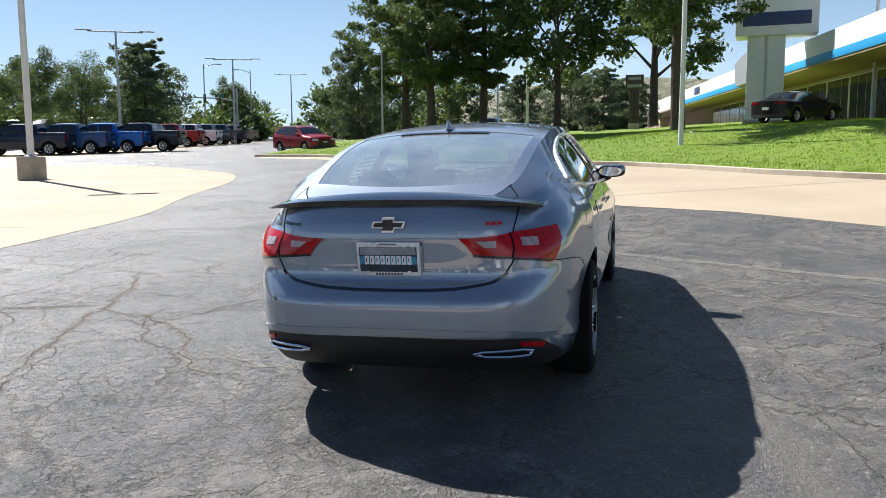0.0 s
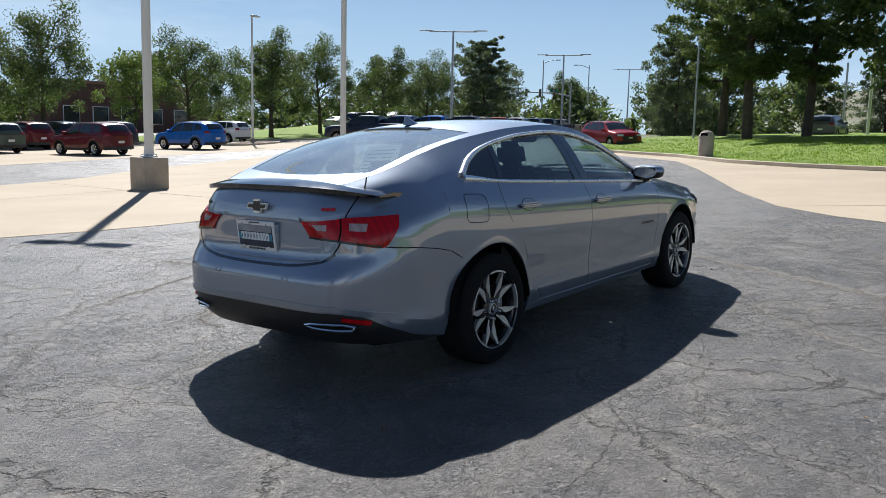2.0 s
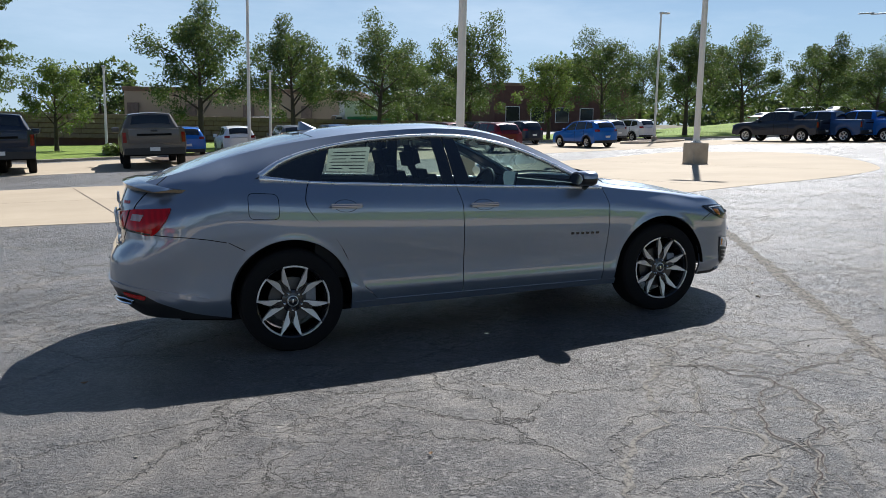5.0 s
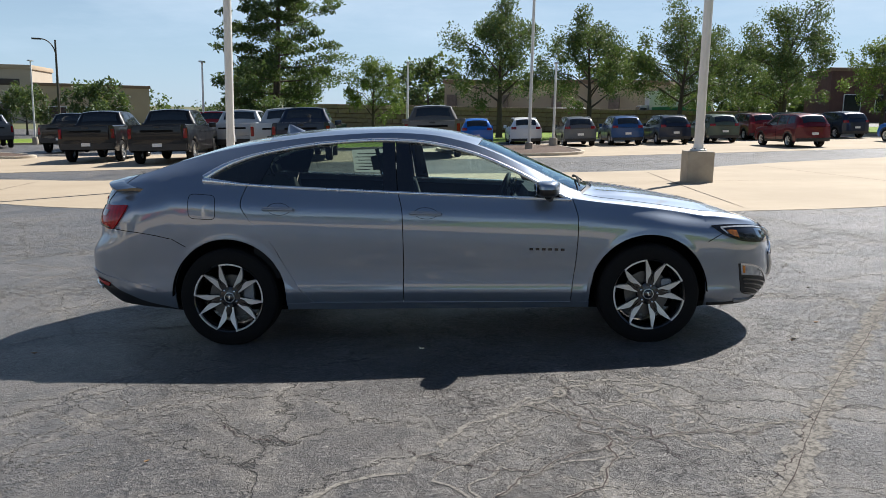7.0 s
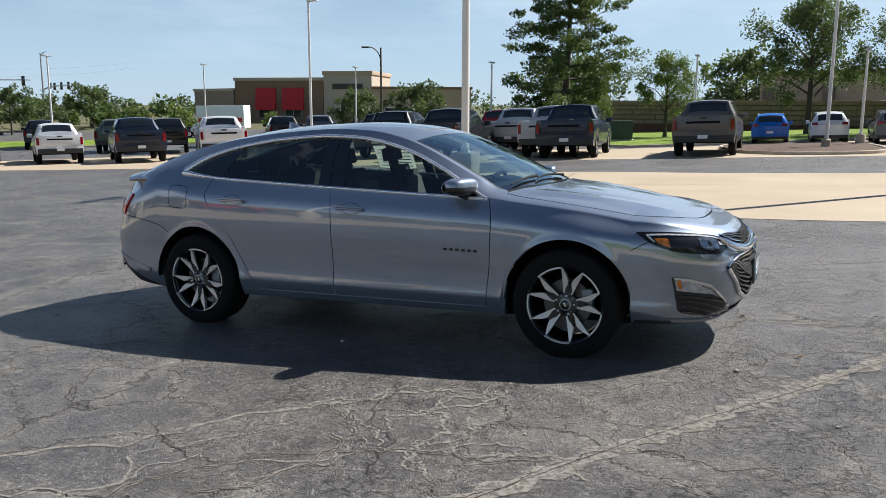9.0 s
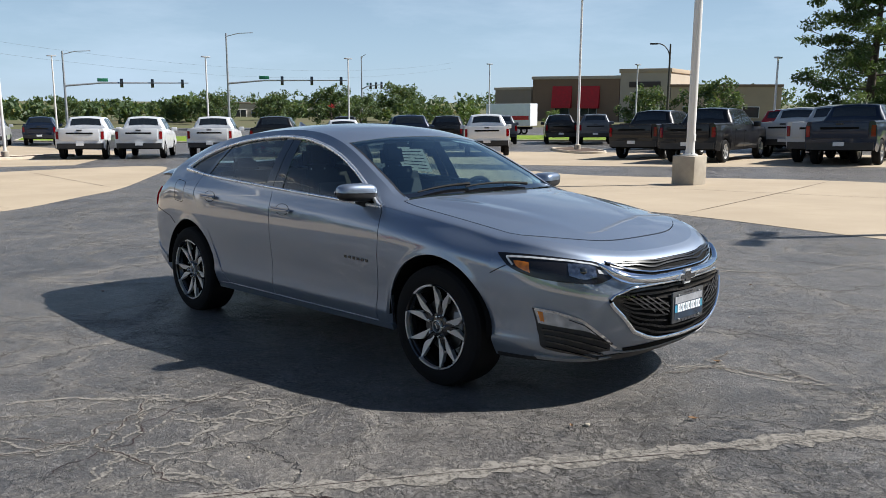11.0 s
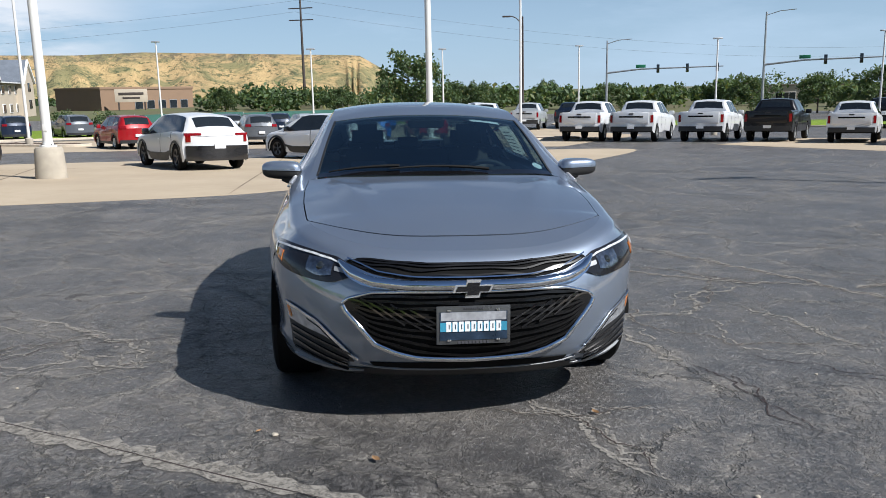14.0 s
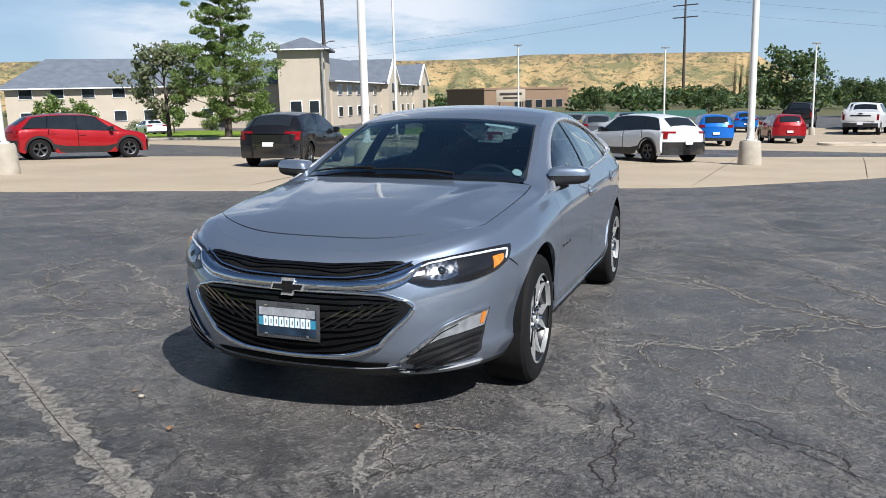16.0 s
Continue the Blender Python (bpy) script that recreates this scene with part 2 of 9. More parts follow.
POLE_GREY = plain("galvanised_pole", (0.40, 0.41, 0.42), 0.45, 0.6)
POLE_BROWN = plain("brown_pole", (0.055, 0.042, 0.036), 0.6)
BASE_STONE = plain("pole_base_concrete", (0.40, 0.355, 0.285), 0.9, bump=0.4, fine=70, depth=0.004)
KERB = plain("kerb_concrete", (0.54, 0.47, 0.37), 0.9, bump=0.3, fine=60)
MULCH = plain("wood_mulch", (0.11, 0.070, 0.048), 0.95, vary=0.4, scale=6, fine=45, bump=1.0, depth=0.02)
BARK = plain("bark", (0.085, 0.066, 0.052), 0.95, vary=0.35, fine=26, bump=0.9, depth=0.02)
STUCCO = plain("tan_stucco", (0.46, 0.36, 0.25), 0.9, vary=0.07, scale=0.6, bump=0.08)
STUCCO_PALE = plain("pale_stucco", (0.48, 0.41, 0.32), 0.9, vary=0.07, scale=0.6, bump=0.08)
STUCCO_BROWN = plain("brown_stucco", (0.235, 0.155, 0.100), 0.9, vary=0.07, scale=0.6, bump=0.08)
STUCCO_GREY = plain("grey_stucco", (0.30, 0.245, 0.19), 0.9, vary=0.07, scale=0.6, bump=0.08)
BRICK_DARK = plain("brown_brickwork", (0.150, 0.078, 0.060), 0.9, vary=0.25, scale=1.2, bump=0.3)
STONE_WALL = plain("stone_veneer", (0.27, 0.20, 0.155), 0.92, vary=0.3, scale=2.5, bump=0.5, depth=0.02, spread=True)
SLATE_ROOF = plain("blue_grey_shingle", (0.135, 0.155, 0.185), 0.85, vary=0.2, scale=1.0, bump=0.4, fine=20)
WINDOW_DARK = plain("dark_window", (0.02, 0.026, 0.032), 0.06, spec=0.7)
AWNING_RED = plain("red_awning", (0.50, 0.020, 0.028), 0.7)
SOFFIT = plain("tan_soffit", (0.42, 0.31, 0.20), 0.8, vary=0.1, scale=2.0)
SIGN_WHITE = plain("white_panel", (0.76, 0.76, 0.75), 0.5, vary=0.05)
SIGN_BLUE = plain("bright_blue_panel", (0.020, 0.30, 0.62), 0.45, vary=0.05)
SIGN_NAVY = plain("navy_print", (0.03, 0.05, 0.14), 0.5)
SIGN_RED = plain("red_panel", (0.55, 0.02, 0.02), 0.45)
SIGN_GREEN = plain("green_panel", (0.02, 0.20, 0.10), 0.5)
VAN_WHITE = plain("white_van_paint", (0.78, 0.79, 0.80), 0.35, coat=0.5, vary=0.04)
TRUCK_GREEN = plain("green_truck_panel", (0.05, 0.30, 0.13), 0.45)
METAL_GREY = plain("grey_metal", (0.30, 0.31, 0.32), 0.5, 0.3)
BOX_GREEN = plain("utility_green", (0.035, 0.060, 0.045), 0.6)
WIRE = plain("wire", (0.05, 0.05, 0.05), 0.6)
FENCE_GREEN = plain("green_screen", (0.04, 0.13, 0.10), 0.8)


def asphalt():
    """Old asphalt: a dark sealed skin with a sheen, thin cracks with dull pale dust along them, and bare worn stone."""
    n = Nodes("asphalt")
    vec = n.add("ShaderNodeTexCoord").outputs["Object"]
    patches = n.noise(vec, 0.30, 6.0, 0.65)
    col = n.mix(n.span(patches, 0.36, 0.64), (0.068, 0.065, 0.064), (0.118, 0.109, 0.101))
    stones = n.add("ShaderNodeTexVoronoi", Vector=vec, Scale=62.0)
    tone = n.add("ShaderNodeSeparateColor", Color=stones.outputs["Color"]).outputs["Red"]
    coarse, lumps = n.noise(vec, 48.0, 4.0, 0.8), n.noise(vec, 5.0, 7.0, 0.8)
    col = n.mix(n.span(tone, 0.0, 0.40, 0.62, 0.0), col, (0.016, 0.016, 0.017))
    col = n.mix(n.span(tone, 0.66, 1.0, 0.0, 0.68), col, (0.250, 0.240, 0.23))
    col = n.mix(n.span(coarse, 0.36, 0.47, 0.40, 0.0), col, (0.020, 0.020, 0.021))
    col = n.mix(n.span(coarse, 0.55, 0.68, 0.0, 0.32), col, (0.230, 0.220, 0.205))
    col = n.mix(n.span(lumps, 0.38, 0.52, 0.55, 0.0), col, (0.036, 0.037, 0.040))
    film = n.math("MULTIPLY", n.span(n.noise(vec, 1.3, 8.0, 0.75, 1.0), 0.46, 0.66), 0.42)
    col = n.mix(film, col, (0.200, 0.180, 0.155))
    sealed = n.span(n.noise(vec, 0.55, 6.0, 0.7, 0.8), 0.52, 0.60, 0.0, 0.65)
    col = n.mix(sealed, col, (0.046, 0.044, 0.043))
    bits = n.add("ShaderNodeTexVoronoi", Vector=vec, Scale=34.0)
    odd = n.add("ShaderNodeSeparateColor", Color=bits.outputs["Color"]).outputs["Green"]
    speck = n.math("MULTIPLY", n.span(odd, 0.88, 0.90), n.span(bits.outputs["Distance"], 0.0, 0.32, 1.0, 0.0))
    col = n.mix(speck, col, (0.340, 0.315, 0.280))
    bent = n.mix(0.75, vec, n.add("ShaderNodeTexNoise", Vector=vec, Scale=0.9, Detail=7.0, Roughness=0.72).outputs["Color"], "ADD")
    fray = n.span(n.noise(vec, 4.0, 9.0, 0.85, 1.0), 0.42, 0.60)
    worn, lines = None, None
    for scale, width, halo, place, a, b, k in ((0.42, 0.006, 0.060, 0.30, 0.36, 0.44, 1.0), (1.05, 0.009, 0.085, 0.23, 0.42, 0.51, 1.0), (4.0, 0.022, 0.11, 0.37, 0.47, 0.56, 0.9)):
        cell = n.add("ShaderNodeTexVoronoi", Vector=bent, Scale=scale)
        cell.feature = "DISTANCE_TO_EDGE"
        where = n.math("MULTIPLY", n.span(n.noise(vec, place, 3.0), a, b), k)
        line = n.math("MULTIPLY", n.span(cell.outputs["Distance"], width * 0.3, width, 1.0, 0.0), where)
        near = n.math("MULTIPLY", n.math("MULTIPLY", n.span(cell.outputs["Distance"], 0.0, halo, 1.0, 0.0), where), fray)
        worn = near if worn is None else n.math("MAXIMUM", worn, near)
        lines = line if lines is None else n.math("MAXIMUM", lines, line)
    spots = n.math("MULTIPLY", n.span(n.noise(vec, 2.3, 9.0, 0.85, 2.2), 0.55, 0.66), n.span(n.noise(vec, 0.42, 3.0), 0.46, 0.60))
    worn = n.math("MAXIMUM", worn, n.math("MULTIPLY", spots, 0.8))
    worn = n.math("MULTIPLY", worn, n.span(coarse, 0.34, 0.52, 0.25, 1.0))
    col = n.mix(worn, col, n.mix(n.span(coarse, 0.40, 0.62), (0.180, 0.165, 0.145), (0.420, 0.395, 0.355)))
    net = n.add("ShaderNodeTexVoronoi", Vector=n.mix(0.22, vec, n.add("ShaderNodeTexNoise", Vector=vec, Scale=5.0, Detail=6.0, Roughness=0.7).outputs["Color"], "ADD"), Scale=11.0)
    net.feature = "DISTANCE_TO_EDGE"
    fine = n.math("MULTIPLY", n.span(net.outputs["Distance"], 0.02, 0.07, 1.0, 0.0), n.span(n.noise(vec, 0.45, 5.0, 0.65), 0.47, 0.58))
    fine = n.math("MULTIPLY", fine, n.span(n.noise(vec, 7.0, 4.0), 0.42, 0.56))
    col = n.mix(n.math("MULTIPLY", fine, 0.55), col, (0.014, 0.013, 0.013))
    dry = n.span(n.noise(vec, 0.8, 4.0), 0.42, 0.58, 0.55, 0.05)
    col = n.mix(n.math("MULTIPLY", lines, dry), col, (0.016, 0.015, 0.014))
    lines = n.math("MAXIMUM", lines, n.math("MULTIPLY", fine, 0.7))
    rough = n.math("ADD", n.math("MULTIPLY", worn, 0.36), n.span(tone, 0.0, 1.0, 0.32, 0.54))
    b = n.add("ShaderNodeBsdfPrincipled", Base_Color=col, Roughness=rough)
    n.set(b, "Specular IOR Level", n.span(worn, 0.0, 0.7, 0.46, 0.10))
    relief = n.math("ADD", n.math("MULTIPLY", tone, 0.35), n.math("MULTIPLY", coarse, 1.3))
    relief = n.math("SUBTRACT", relief, n.math("ADD", n.math("MULTIPLY", worn, 0.4), lines))
    n.set(b, "Normal", n.bump(relief, 0.95, 0.014))
    return n.done(b.outputs["BSDF"])


def concrete():
    n = Nodes("concrete_paving")
    vec = n.add("ShaderNodeTexCoord").outputs["Object"]
    big, mid = n.noise(vec, 0.35, 5.0, 0.6), n.noise(vec, 2.6, 5.0, 0.65)
    col = n.mix(n.span(big, 0.35, 0.65), (0.375, 0.300, 0.208), (0.445, 0.362, 0.256))
    col = n.mix(n.span(mid, 0.52, 0.75, 0.0, 0.45), col, (0.36, 0.285, 0.19))
    grit = n.noise(vec, 60.0, 2.0)
    col = n.mix(n.span(grit, 0.40, 0.70, 0.0, 0.22), col, (0.28, 0.235, 0.175))
    b = n.add("ShaderNodeBsdfPrincipled", Base_Color=col, Roughness=0.85)
    n.set(b, "Normal", n.bump(grit, 0.35, 0.004))
    return n.done(b.outputs["BSDF"])


def lawn():
    n = Nodes("lawn")
    vec = n.add("ShaderNodeTexCoord").outputs["Object"]
    big, mid, tiny = n.noise(vec, 0.25, 4.0), n.noise(vec, 2.0, 5.0), n.noise(vec, 30.0, 3.0, 0.7)
    col = n.mix(n.span(big, 0.35, 0.65), (0.170, 0.285, 0.006), (0.240, 0.345, 0.010))
    col = n.mix(n.span(mid, 0.48, 0.72, 0.0, 0.6), col, (0.19, 0.235, 0.035))
    col = n.mix(n.span(tiny, 0.35, 0.62, 0.70, 0.0), col, (0.060, 0.100, 0.008))
    b = n.add("ShaderNodeBsdfPrincipled", Base_Color=col, Roughness=0.9)
    n.set(b, "Normal", n.bump(tiny, 1.0, 0.05))
    return n.done(b.outputs["BSDF"])


def leaf(name, color, dry):
    n = Nodes(name)
    rnd = n.add("ShaderNodeNewGeometry").outputs["Random Per Island"]
    col = n.mix(n.span(rnd, 0, 1), shade(color, 0.55), shade(color, 1.35))
    col = n.mix(n.span(rnd, 0.86, 1.0, 0.0, 0.7), col, dry)
    front = n.add("ShaderNodeBsdfPrincipled", Base_Color=col, Roughness=0.55).outputs["BSDF"]
    through_leaf = n.add("ShaderNodeBsdfTranslucent", Color=n.mix(0.3, col, (0.30, 0.40, 0.06))).outputs["BSDF"]
    mix = n.add("ShaderNodeMixShader", Fac=0.32)
    n.tree.links.new(front, mix.inputs[1])
    n.tree.links.new(through_leaf, mix.inputs[2])
    return n.done(mix.outputs["Shader"])


ASPHALT, CONCRETE, LAWN = asphalt(), concrete(), lawn()


def dusty():
    """Pale dust that fills a seam, broken through by the dark asphalt."""
    n = Nodes("dusty_seam")
    vec = n.add("ShaderNodeTexCoord").outputs["Object"]
    grain = n.noise(vec, 38.0, 5.0, 0.8)
    col = n.mix(n.span(grain, 0.35, 0.65), (0.150, 0.139, 0.123), (0.345, 0.323, 0.288))
    dust = n.add("ShaderNodeBsdfDiffuse", Color=col).outputs["BSDF"]
    gap = n.add("ShaderNodeBsdfTransparent").outputs["BSDF"]
    holes = n.math("MULTIPLY", n.span(n.noise(vec, 14.0, 8.0, 0.85, 1.0), 0.32, 0.50), n.span(grain, 0.30, 0.46))
    mix = n.add("ShaderNodeMixShader", Fac=n.math("MULTIPLY", holes, 0.78))
    n.tree.links.new(gap, mix.inputs[1])
    n.tree.links.new(dust, mix.inputs[2])
    return n.done(mix.outputs["Shader"])


CRACK_PALE = dusty()
CRACK_DARK = plain("open_crack", (0.030, 0.017, 0.016), 0.95, vary=0.3, scale=12)
JOINT = plain("joint_filler", (0.085, 0.062, 0.045), 0.95, vary=0.3)
GRASS_BLADE = leaf("grass_blades", (0.185, 0.310, 0.008), (0.28, 0.33, 0.02))
LEAF_DRY = plain("dry_leaf", (0.26, 0.15, 0.07), 0.8, vary=0.3, scale=30)
LEAF_ASH = leaf("ash_leaves", (0.066, 0.112, 0.040), (0.20, 0.15, 0.03))
LEAF_LIME = leaf("light_leaves", (0.125, 0.190, 0.042), (0.26, 0.20, 0.03))
LEAF_PINE = leaf("pine_needles", (0.062, 0.108, 0.034), (0.10, 0.075, 0.03))
LEAF_PINE_BRIGHT = leaf("bright_pine_needles", (0.135, 0.205, 0.048), (0.20, 0.20, 0.05))
LEAF_SPRUCE = leaf("spruce_needles", (0.090, 0.125, 0.080), (0.07, 0.08, 0.06))
LEAF_SAGE = leaf("grey_green_leaves", (0.170, 0.195, 0.105), (0.22, 0.13, 0.07))


def hillside(name="dry_hillside", dry=(0.44, 0.315, 0.145), dull=(0.35, 0.245, 0.120)):
    """Dry grass slopes with dark shrubs in drifts and a rocky rim."""
    n = Nodes(name)
    vec = n.add("ShaderNodeTexCoord").outputs["Object"]
    big, mid, small = n.noise(vec, 0.007, 5.0, 0.6), n.noise(vec, 0.020, 6.0, 0.7, 1.0), n.noise(vec, 0.11, 5.0, 0.8)
    col = n.mix(n.span(big, 0.38, 0.62), dry, dull)
    col = n.mix(n.span(mid, 0.48, 0.58, 0.0, 0.80), col, (0.140, 0.145, 0.065))
    col = n.mix(n.span(small, 0.53, 0.59, 0.0, 0.9), col, (0.058, 0.072, 0.032))
    high = n.add("ShaderNodeSeparateXYZ", Vector=vec).outputs["Z"]
    rim = n.math("MULTIPLY", n.span(n.math("ADD", high, n.math("MULTIPLY", mid, 14.0)), 44.0, 50.0), n.span(small, 0.44, 0.56))
    col = n.mix(n.math("MULTIPLY", rim, 0.75), col, (0.130, 0.105, 0.065))
    b = n.add("ShaderNodeBsdfPrincipled", Base_Color=col, Roughness=0.95)
    n.set(b, "Normal", n.bump(mid, 1.0, 8.0))
    return n.done(b.outputs["BSDF"])


HILL = hillside()
# greyer and greener than the mesa, with distance haze mixed into the colours
HILL_FAR = hillside("haze_tinted_hillside", (0.27, 0.27, 0.20), (0.20, 0.22, 0.16))
FIELD = plain("dry_field", (0.20, 0.165, 0.085), 0.95, vary=0.45, scale=0.03, fine=0.3, tint=(0.10, 0.125, 0.04))
# ---- mesh helpers ----
def mesh_of(name, verts, faces, mat, smooth=True, angle=40.0, normals=None):
    me = bpy.data.meshes.new(name)
    me.from_pydata([tuple(v) for v in verts], [], faces)
    if mat is not None:
        me.materials.append(mat)
    if smooth:
        me.polygons.foreach_set("use_smooth", [True] * len(me.polygons))
        if normals is not None:
            me.normals_split_custom_set_from_vertices([tuple(n) for n in normals])
        elif angle:
            me.set_sharp_from_angle(angle=radians(angle))
    me.update()
    return me


def thing(name, label, category, m=None, group="", kind=""):
    """An empty that carries the parts of one thing."""
    ob = new(name)
    ob.empty_display_size = 0.1
    if m is not None:
        ob.matrix_world = m
    return tagged(ob, label, category, group, kind)


def part(name, mesh, parent, label="", color=None):
    ob = new(name, mesh)
    ob.parent = parent
    if label:
        ob["label"] = label
    if color:
        ob.color = (*color, 1)
    return ob


def bm_mesh(name, bm, mat, smooth=True, angle=40.0):
    me = bpy.data.meshes.new(name)
    bm.to_mesh(me)
    bm.free()
    if mat is not None:
        me.materials.append(mat)
    if smooth:
        me.polygons.foreach_set("use_smooth", [True] * len(me.polygons))
        me.set_sharp_from_angle(angle=radians(angle))
    return me


def box_mesh(name, size, mat, at=(0, 0, 0), bevel=0.0, turn=None):
    bm = bmesh.new()
    bmesh.ops.create_cube(bm, size=1.0)
    bmesh.ops.scale(bm, vec=size, verts=bm.verts)
    if bevel:
        bmesh.ops.bevel(bm, geom=bm.edges[:], offset=bevel, segments=2, affect="EDGES", profile=0.6)
    m = Matrix.Translation(at)
    if turn is not None:
        m = m @ turn
    bmesh.ops.transform(bm, matrix=m, verts=bm.verts)
    return bm_mesh(name, bm, mat, angle=30)


def lathe_mesh(name, profile, mat, count=24, axis="z", angle=35.0):
    """Turns a profile of (radius, height) round an axis."""
    verts, faces, n = [], [], len(profile)
    for k in range(count):
        c, s = math.cos(2 * math.pi * k / count), math.sin(2 * math.pi * k / count)
        for r, h in profile:
            verts.append((r * c, r * s, h) if axis == "z" else (r * c, h, r * s))
    for k in range(count):
        a, b = k * n, (k + 1) % count * n
        for i in range(n - 1):
            faces.append((a + i, b + i, b + i + 1, a + i + 1))
    return mesh_of(name, verts, faces, mat, angle=angle)


def tube_mesh(name, points, radius, mat, sides=8, taper=None):
    """A round bar along points; taper: radii along it."""
    pts = [Vector(p) for p in points]
    verts, faces = [], []
    for i, p in enumerate(pts):
        d = (pts[min(i + 1, len(pts) - 1)] - pts[max(i - 1, 0)]).normalized()
        u = d.cross(Vector((0, 0, 1)))
        u = u.normalized() if u.length > 1e-4 else Vector((1, 0, 0))
        w = d.cross(u).normalized()
        r = taper[i] if taper else radius
        for k in range(sides):
            a = 2 * math.pi * k / sides
            verts.append(p + u * (r * math.cos(a)) + w * (r * math.sin(a)))
    for i in range(len(pts) - 1):
        for k in range(sides):
            a, b = i * sides + k, i * sides + (k + 1) % sides
            faces.append((a, b, b + sides, a + sides))
    faces.append(tuple(range(sides))[::-1])
    faces.append(tuple(range((len(pts) - 1) * sides, len(pts) * sides)))
    return mesh_of(name, verts, faces, mat, angle=50)


def prism_mesh(name, outline, low, high, mat, axis="z", angle=30.0):
    """An outline in a plane, given depth along an axis."""
    def lay(p, h):
        return {"z": (p[0], p[1], h), "y": (p[0], h, p[1]), "x": (h, p[0], p[1])}[axis]
    n = len(outline)
    verts = [lay(p, low) for p in outline] + [lay(p, high) for p in outline]
    faces = [tuple(range(n))[::-1], tuple(range(n, 2 * n))] + [(i, (i + 1) % n, n + (i + 1) % n, n + i) for i in range(n)]
    return mesh_of(name, verts, faces, mat, smooth=False)


def walk_line(points, t):
    """The point at the share t of a line given by its points."""
    k = t * (len(points) - 1)
    i = min(int(k), len(points) - 2)
    f = k - i
    return tuple(a + (b - a) * f for a, b in zip(points[i], points[i + 1]))
# ---- ground ----
def ground_z(x, y):
    """The lot rises to the sedan's front and falls off to its left, and levels out with distance."""
    return 0.0362 * x / (1 + (x / (100 if x < 0 else 200)) ** 2) - 0.0200 * y / (1 + (y / 45) ** 2)


def spaced(lo, hi, fine, grow):
    """Steps that are fine round zero and widen outwards."""
    out = [0.0]
    step = fine
    while out[-1] < hi:
        out.append(min(out[-1] + step, hi))
        step *= grow
    neg = [0.0]
    step = fine
    while neg[-1] < -lo:
        neg.append(min(neg[-1] + step, -lo))
        step *= grow
    return [-v for v in neg[:0:-1]] + out


gx, gy = spaced(-4000, 4000, 1.2, 1.06), spaced(-4000, 4000, 1.2, 1.06)
verts = [(x, y, ground_z(x, y)) for x in gx for y in gy]
ny = len(gy)
faces = [(i * ny + j, (i + 1) * ny + j, (i + 1) * ny + j + 1, i * ny + j + 1) for i in range(len(gx) - 1) for j in range(ny - 1)]
tagged(new("ground", mesh_of("ground", verts, faces, ASPHALT, angle=0)), "old sealed asphalt of a large car lot", "asphalt", kind="structure")


def drape(name, outline, mat, label, category, lift=0.006, step=1.5, skirt=0.05, kind="structure", extra=None):
    """A flat area with an outline, laid on the ground."""
    bm = bmesh.new()
    vs = [bm.verts.new((x, y, 0)) for x, y in outline]
    es = [bm.edges.new((vs[i], vs[(i + 1) % len(vs)])) for i in range(len(vs))]
    bmesh.ops.triangle_fill(bm, use_beauty=True, edges=es)
    for axis in (0, 1):
        lo = min(p[axis] for p in outline)
        hi = max(p[axis] for p in outline)
        k = lo + step
        while k < hi:
            co, no = [0, 0, 0], [0, 0, 0]
            co[axis], no[axis] = k, 1
            bmesh.ops.bisect_plane(bm, geom=bm.verts[:] + bm.edges[:] + bm.faces[:], plane_co=co, plane_no=no)
            k += step
    for v in bm.verts:
        v.co.z = ground_z(v.co.x, v.co.y) + lift + (extra(v.co.x, v.co.y) if extra else 0)
    bmesh.ops.recalc_face_normals(bm, faces=bm.faces)
    if bm.faces[:] and sum(f.normal.z for f in bm.faces) < 0:
        bmesh.ops.reverse_faces(bm, faces=bm.faces)
    edge = [e for e in bm.edges if e.is_boundary]
    made = bmesh.ops.extrude_edge_only(bm, edges=edge)
    for v in (g for g in made["geom"] if isinstance(g, bmesh.types.BMVert)):
        v.co.z -= skirt
    return tagged(new(name, bm_mesh(name, bm, mat, angle=30)), label, category, kind=kind)


def rounded(points, n=6):
    """An outline with its corners cut round (Chaikin)."""
    for _ in range(2):
        out = []
        for i, p in enumerate(points):
            q = points[(i + 1) % len(points)]
            out += [(p[0] * 0.75 + q[0] * 0.25, p[1] * 0.75 + q[1] * 0.25), (p[0] * 0.25 + q[0] * 0.75, p[1] * 0.25 + q[1] * 0.75)]
        points = out
    return points


APRON_A = [(-18.5, 17.6), (-15.4, 14.5), (-11.7, 12.1), (-9.6, 10.5), (-6.8, 9.2), (-2.5, 8.6), (1.6, 7.3), (4.9, 7.4), (7.2, 7.8), (10.6, 9.1), (14.7, 10.3), (17.9, 11.8),
           (19.9, 13.3), (22.9, 16.7), (25.8, 20.9), (27.0, 25.5), (24.0, 29.0), (18.0, 26.0), (11.0, 22.6), (6.0, 19.3), (0.7, 18.9), (-4.5, 19.5), (-11.0, 18.0), (-15.0, 19.2)]
APRON_B = [(-6.0, -11.5), (-7.9, -7.6), (-8.7, -5.2), (-9.7, -2.8), (-11.2, -1.2), (-12.4, 1.0), (-15.0, 3.3), (-17.0, 5.0), (-21.5, 7.8), (-26.5, 10.8), (-29.8, 12.2), (-31.0, 10.5),
           (-29.5, 5.0), (-27.0, 0.0), (-24.5, -6.0), (-22.6, -12.0), (-20.8, -18.0), (-17.0, -27.0), (-8.0, -24.0), (-4.0, -17.0)]
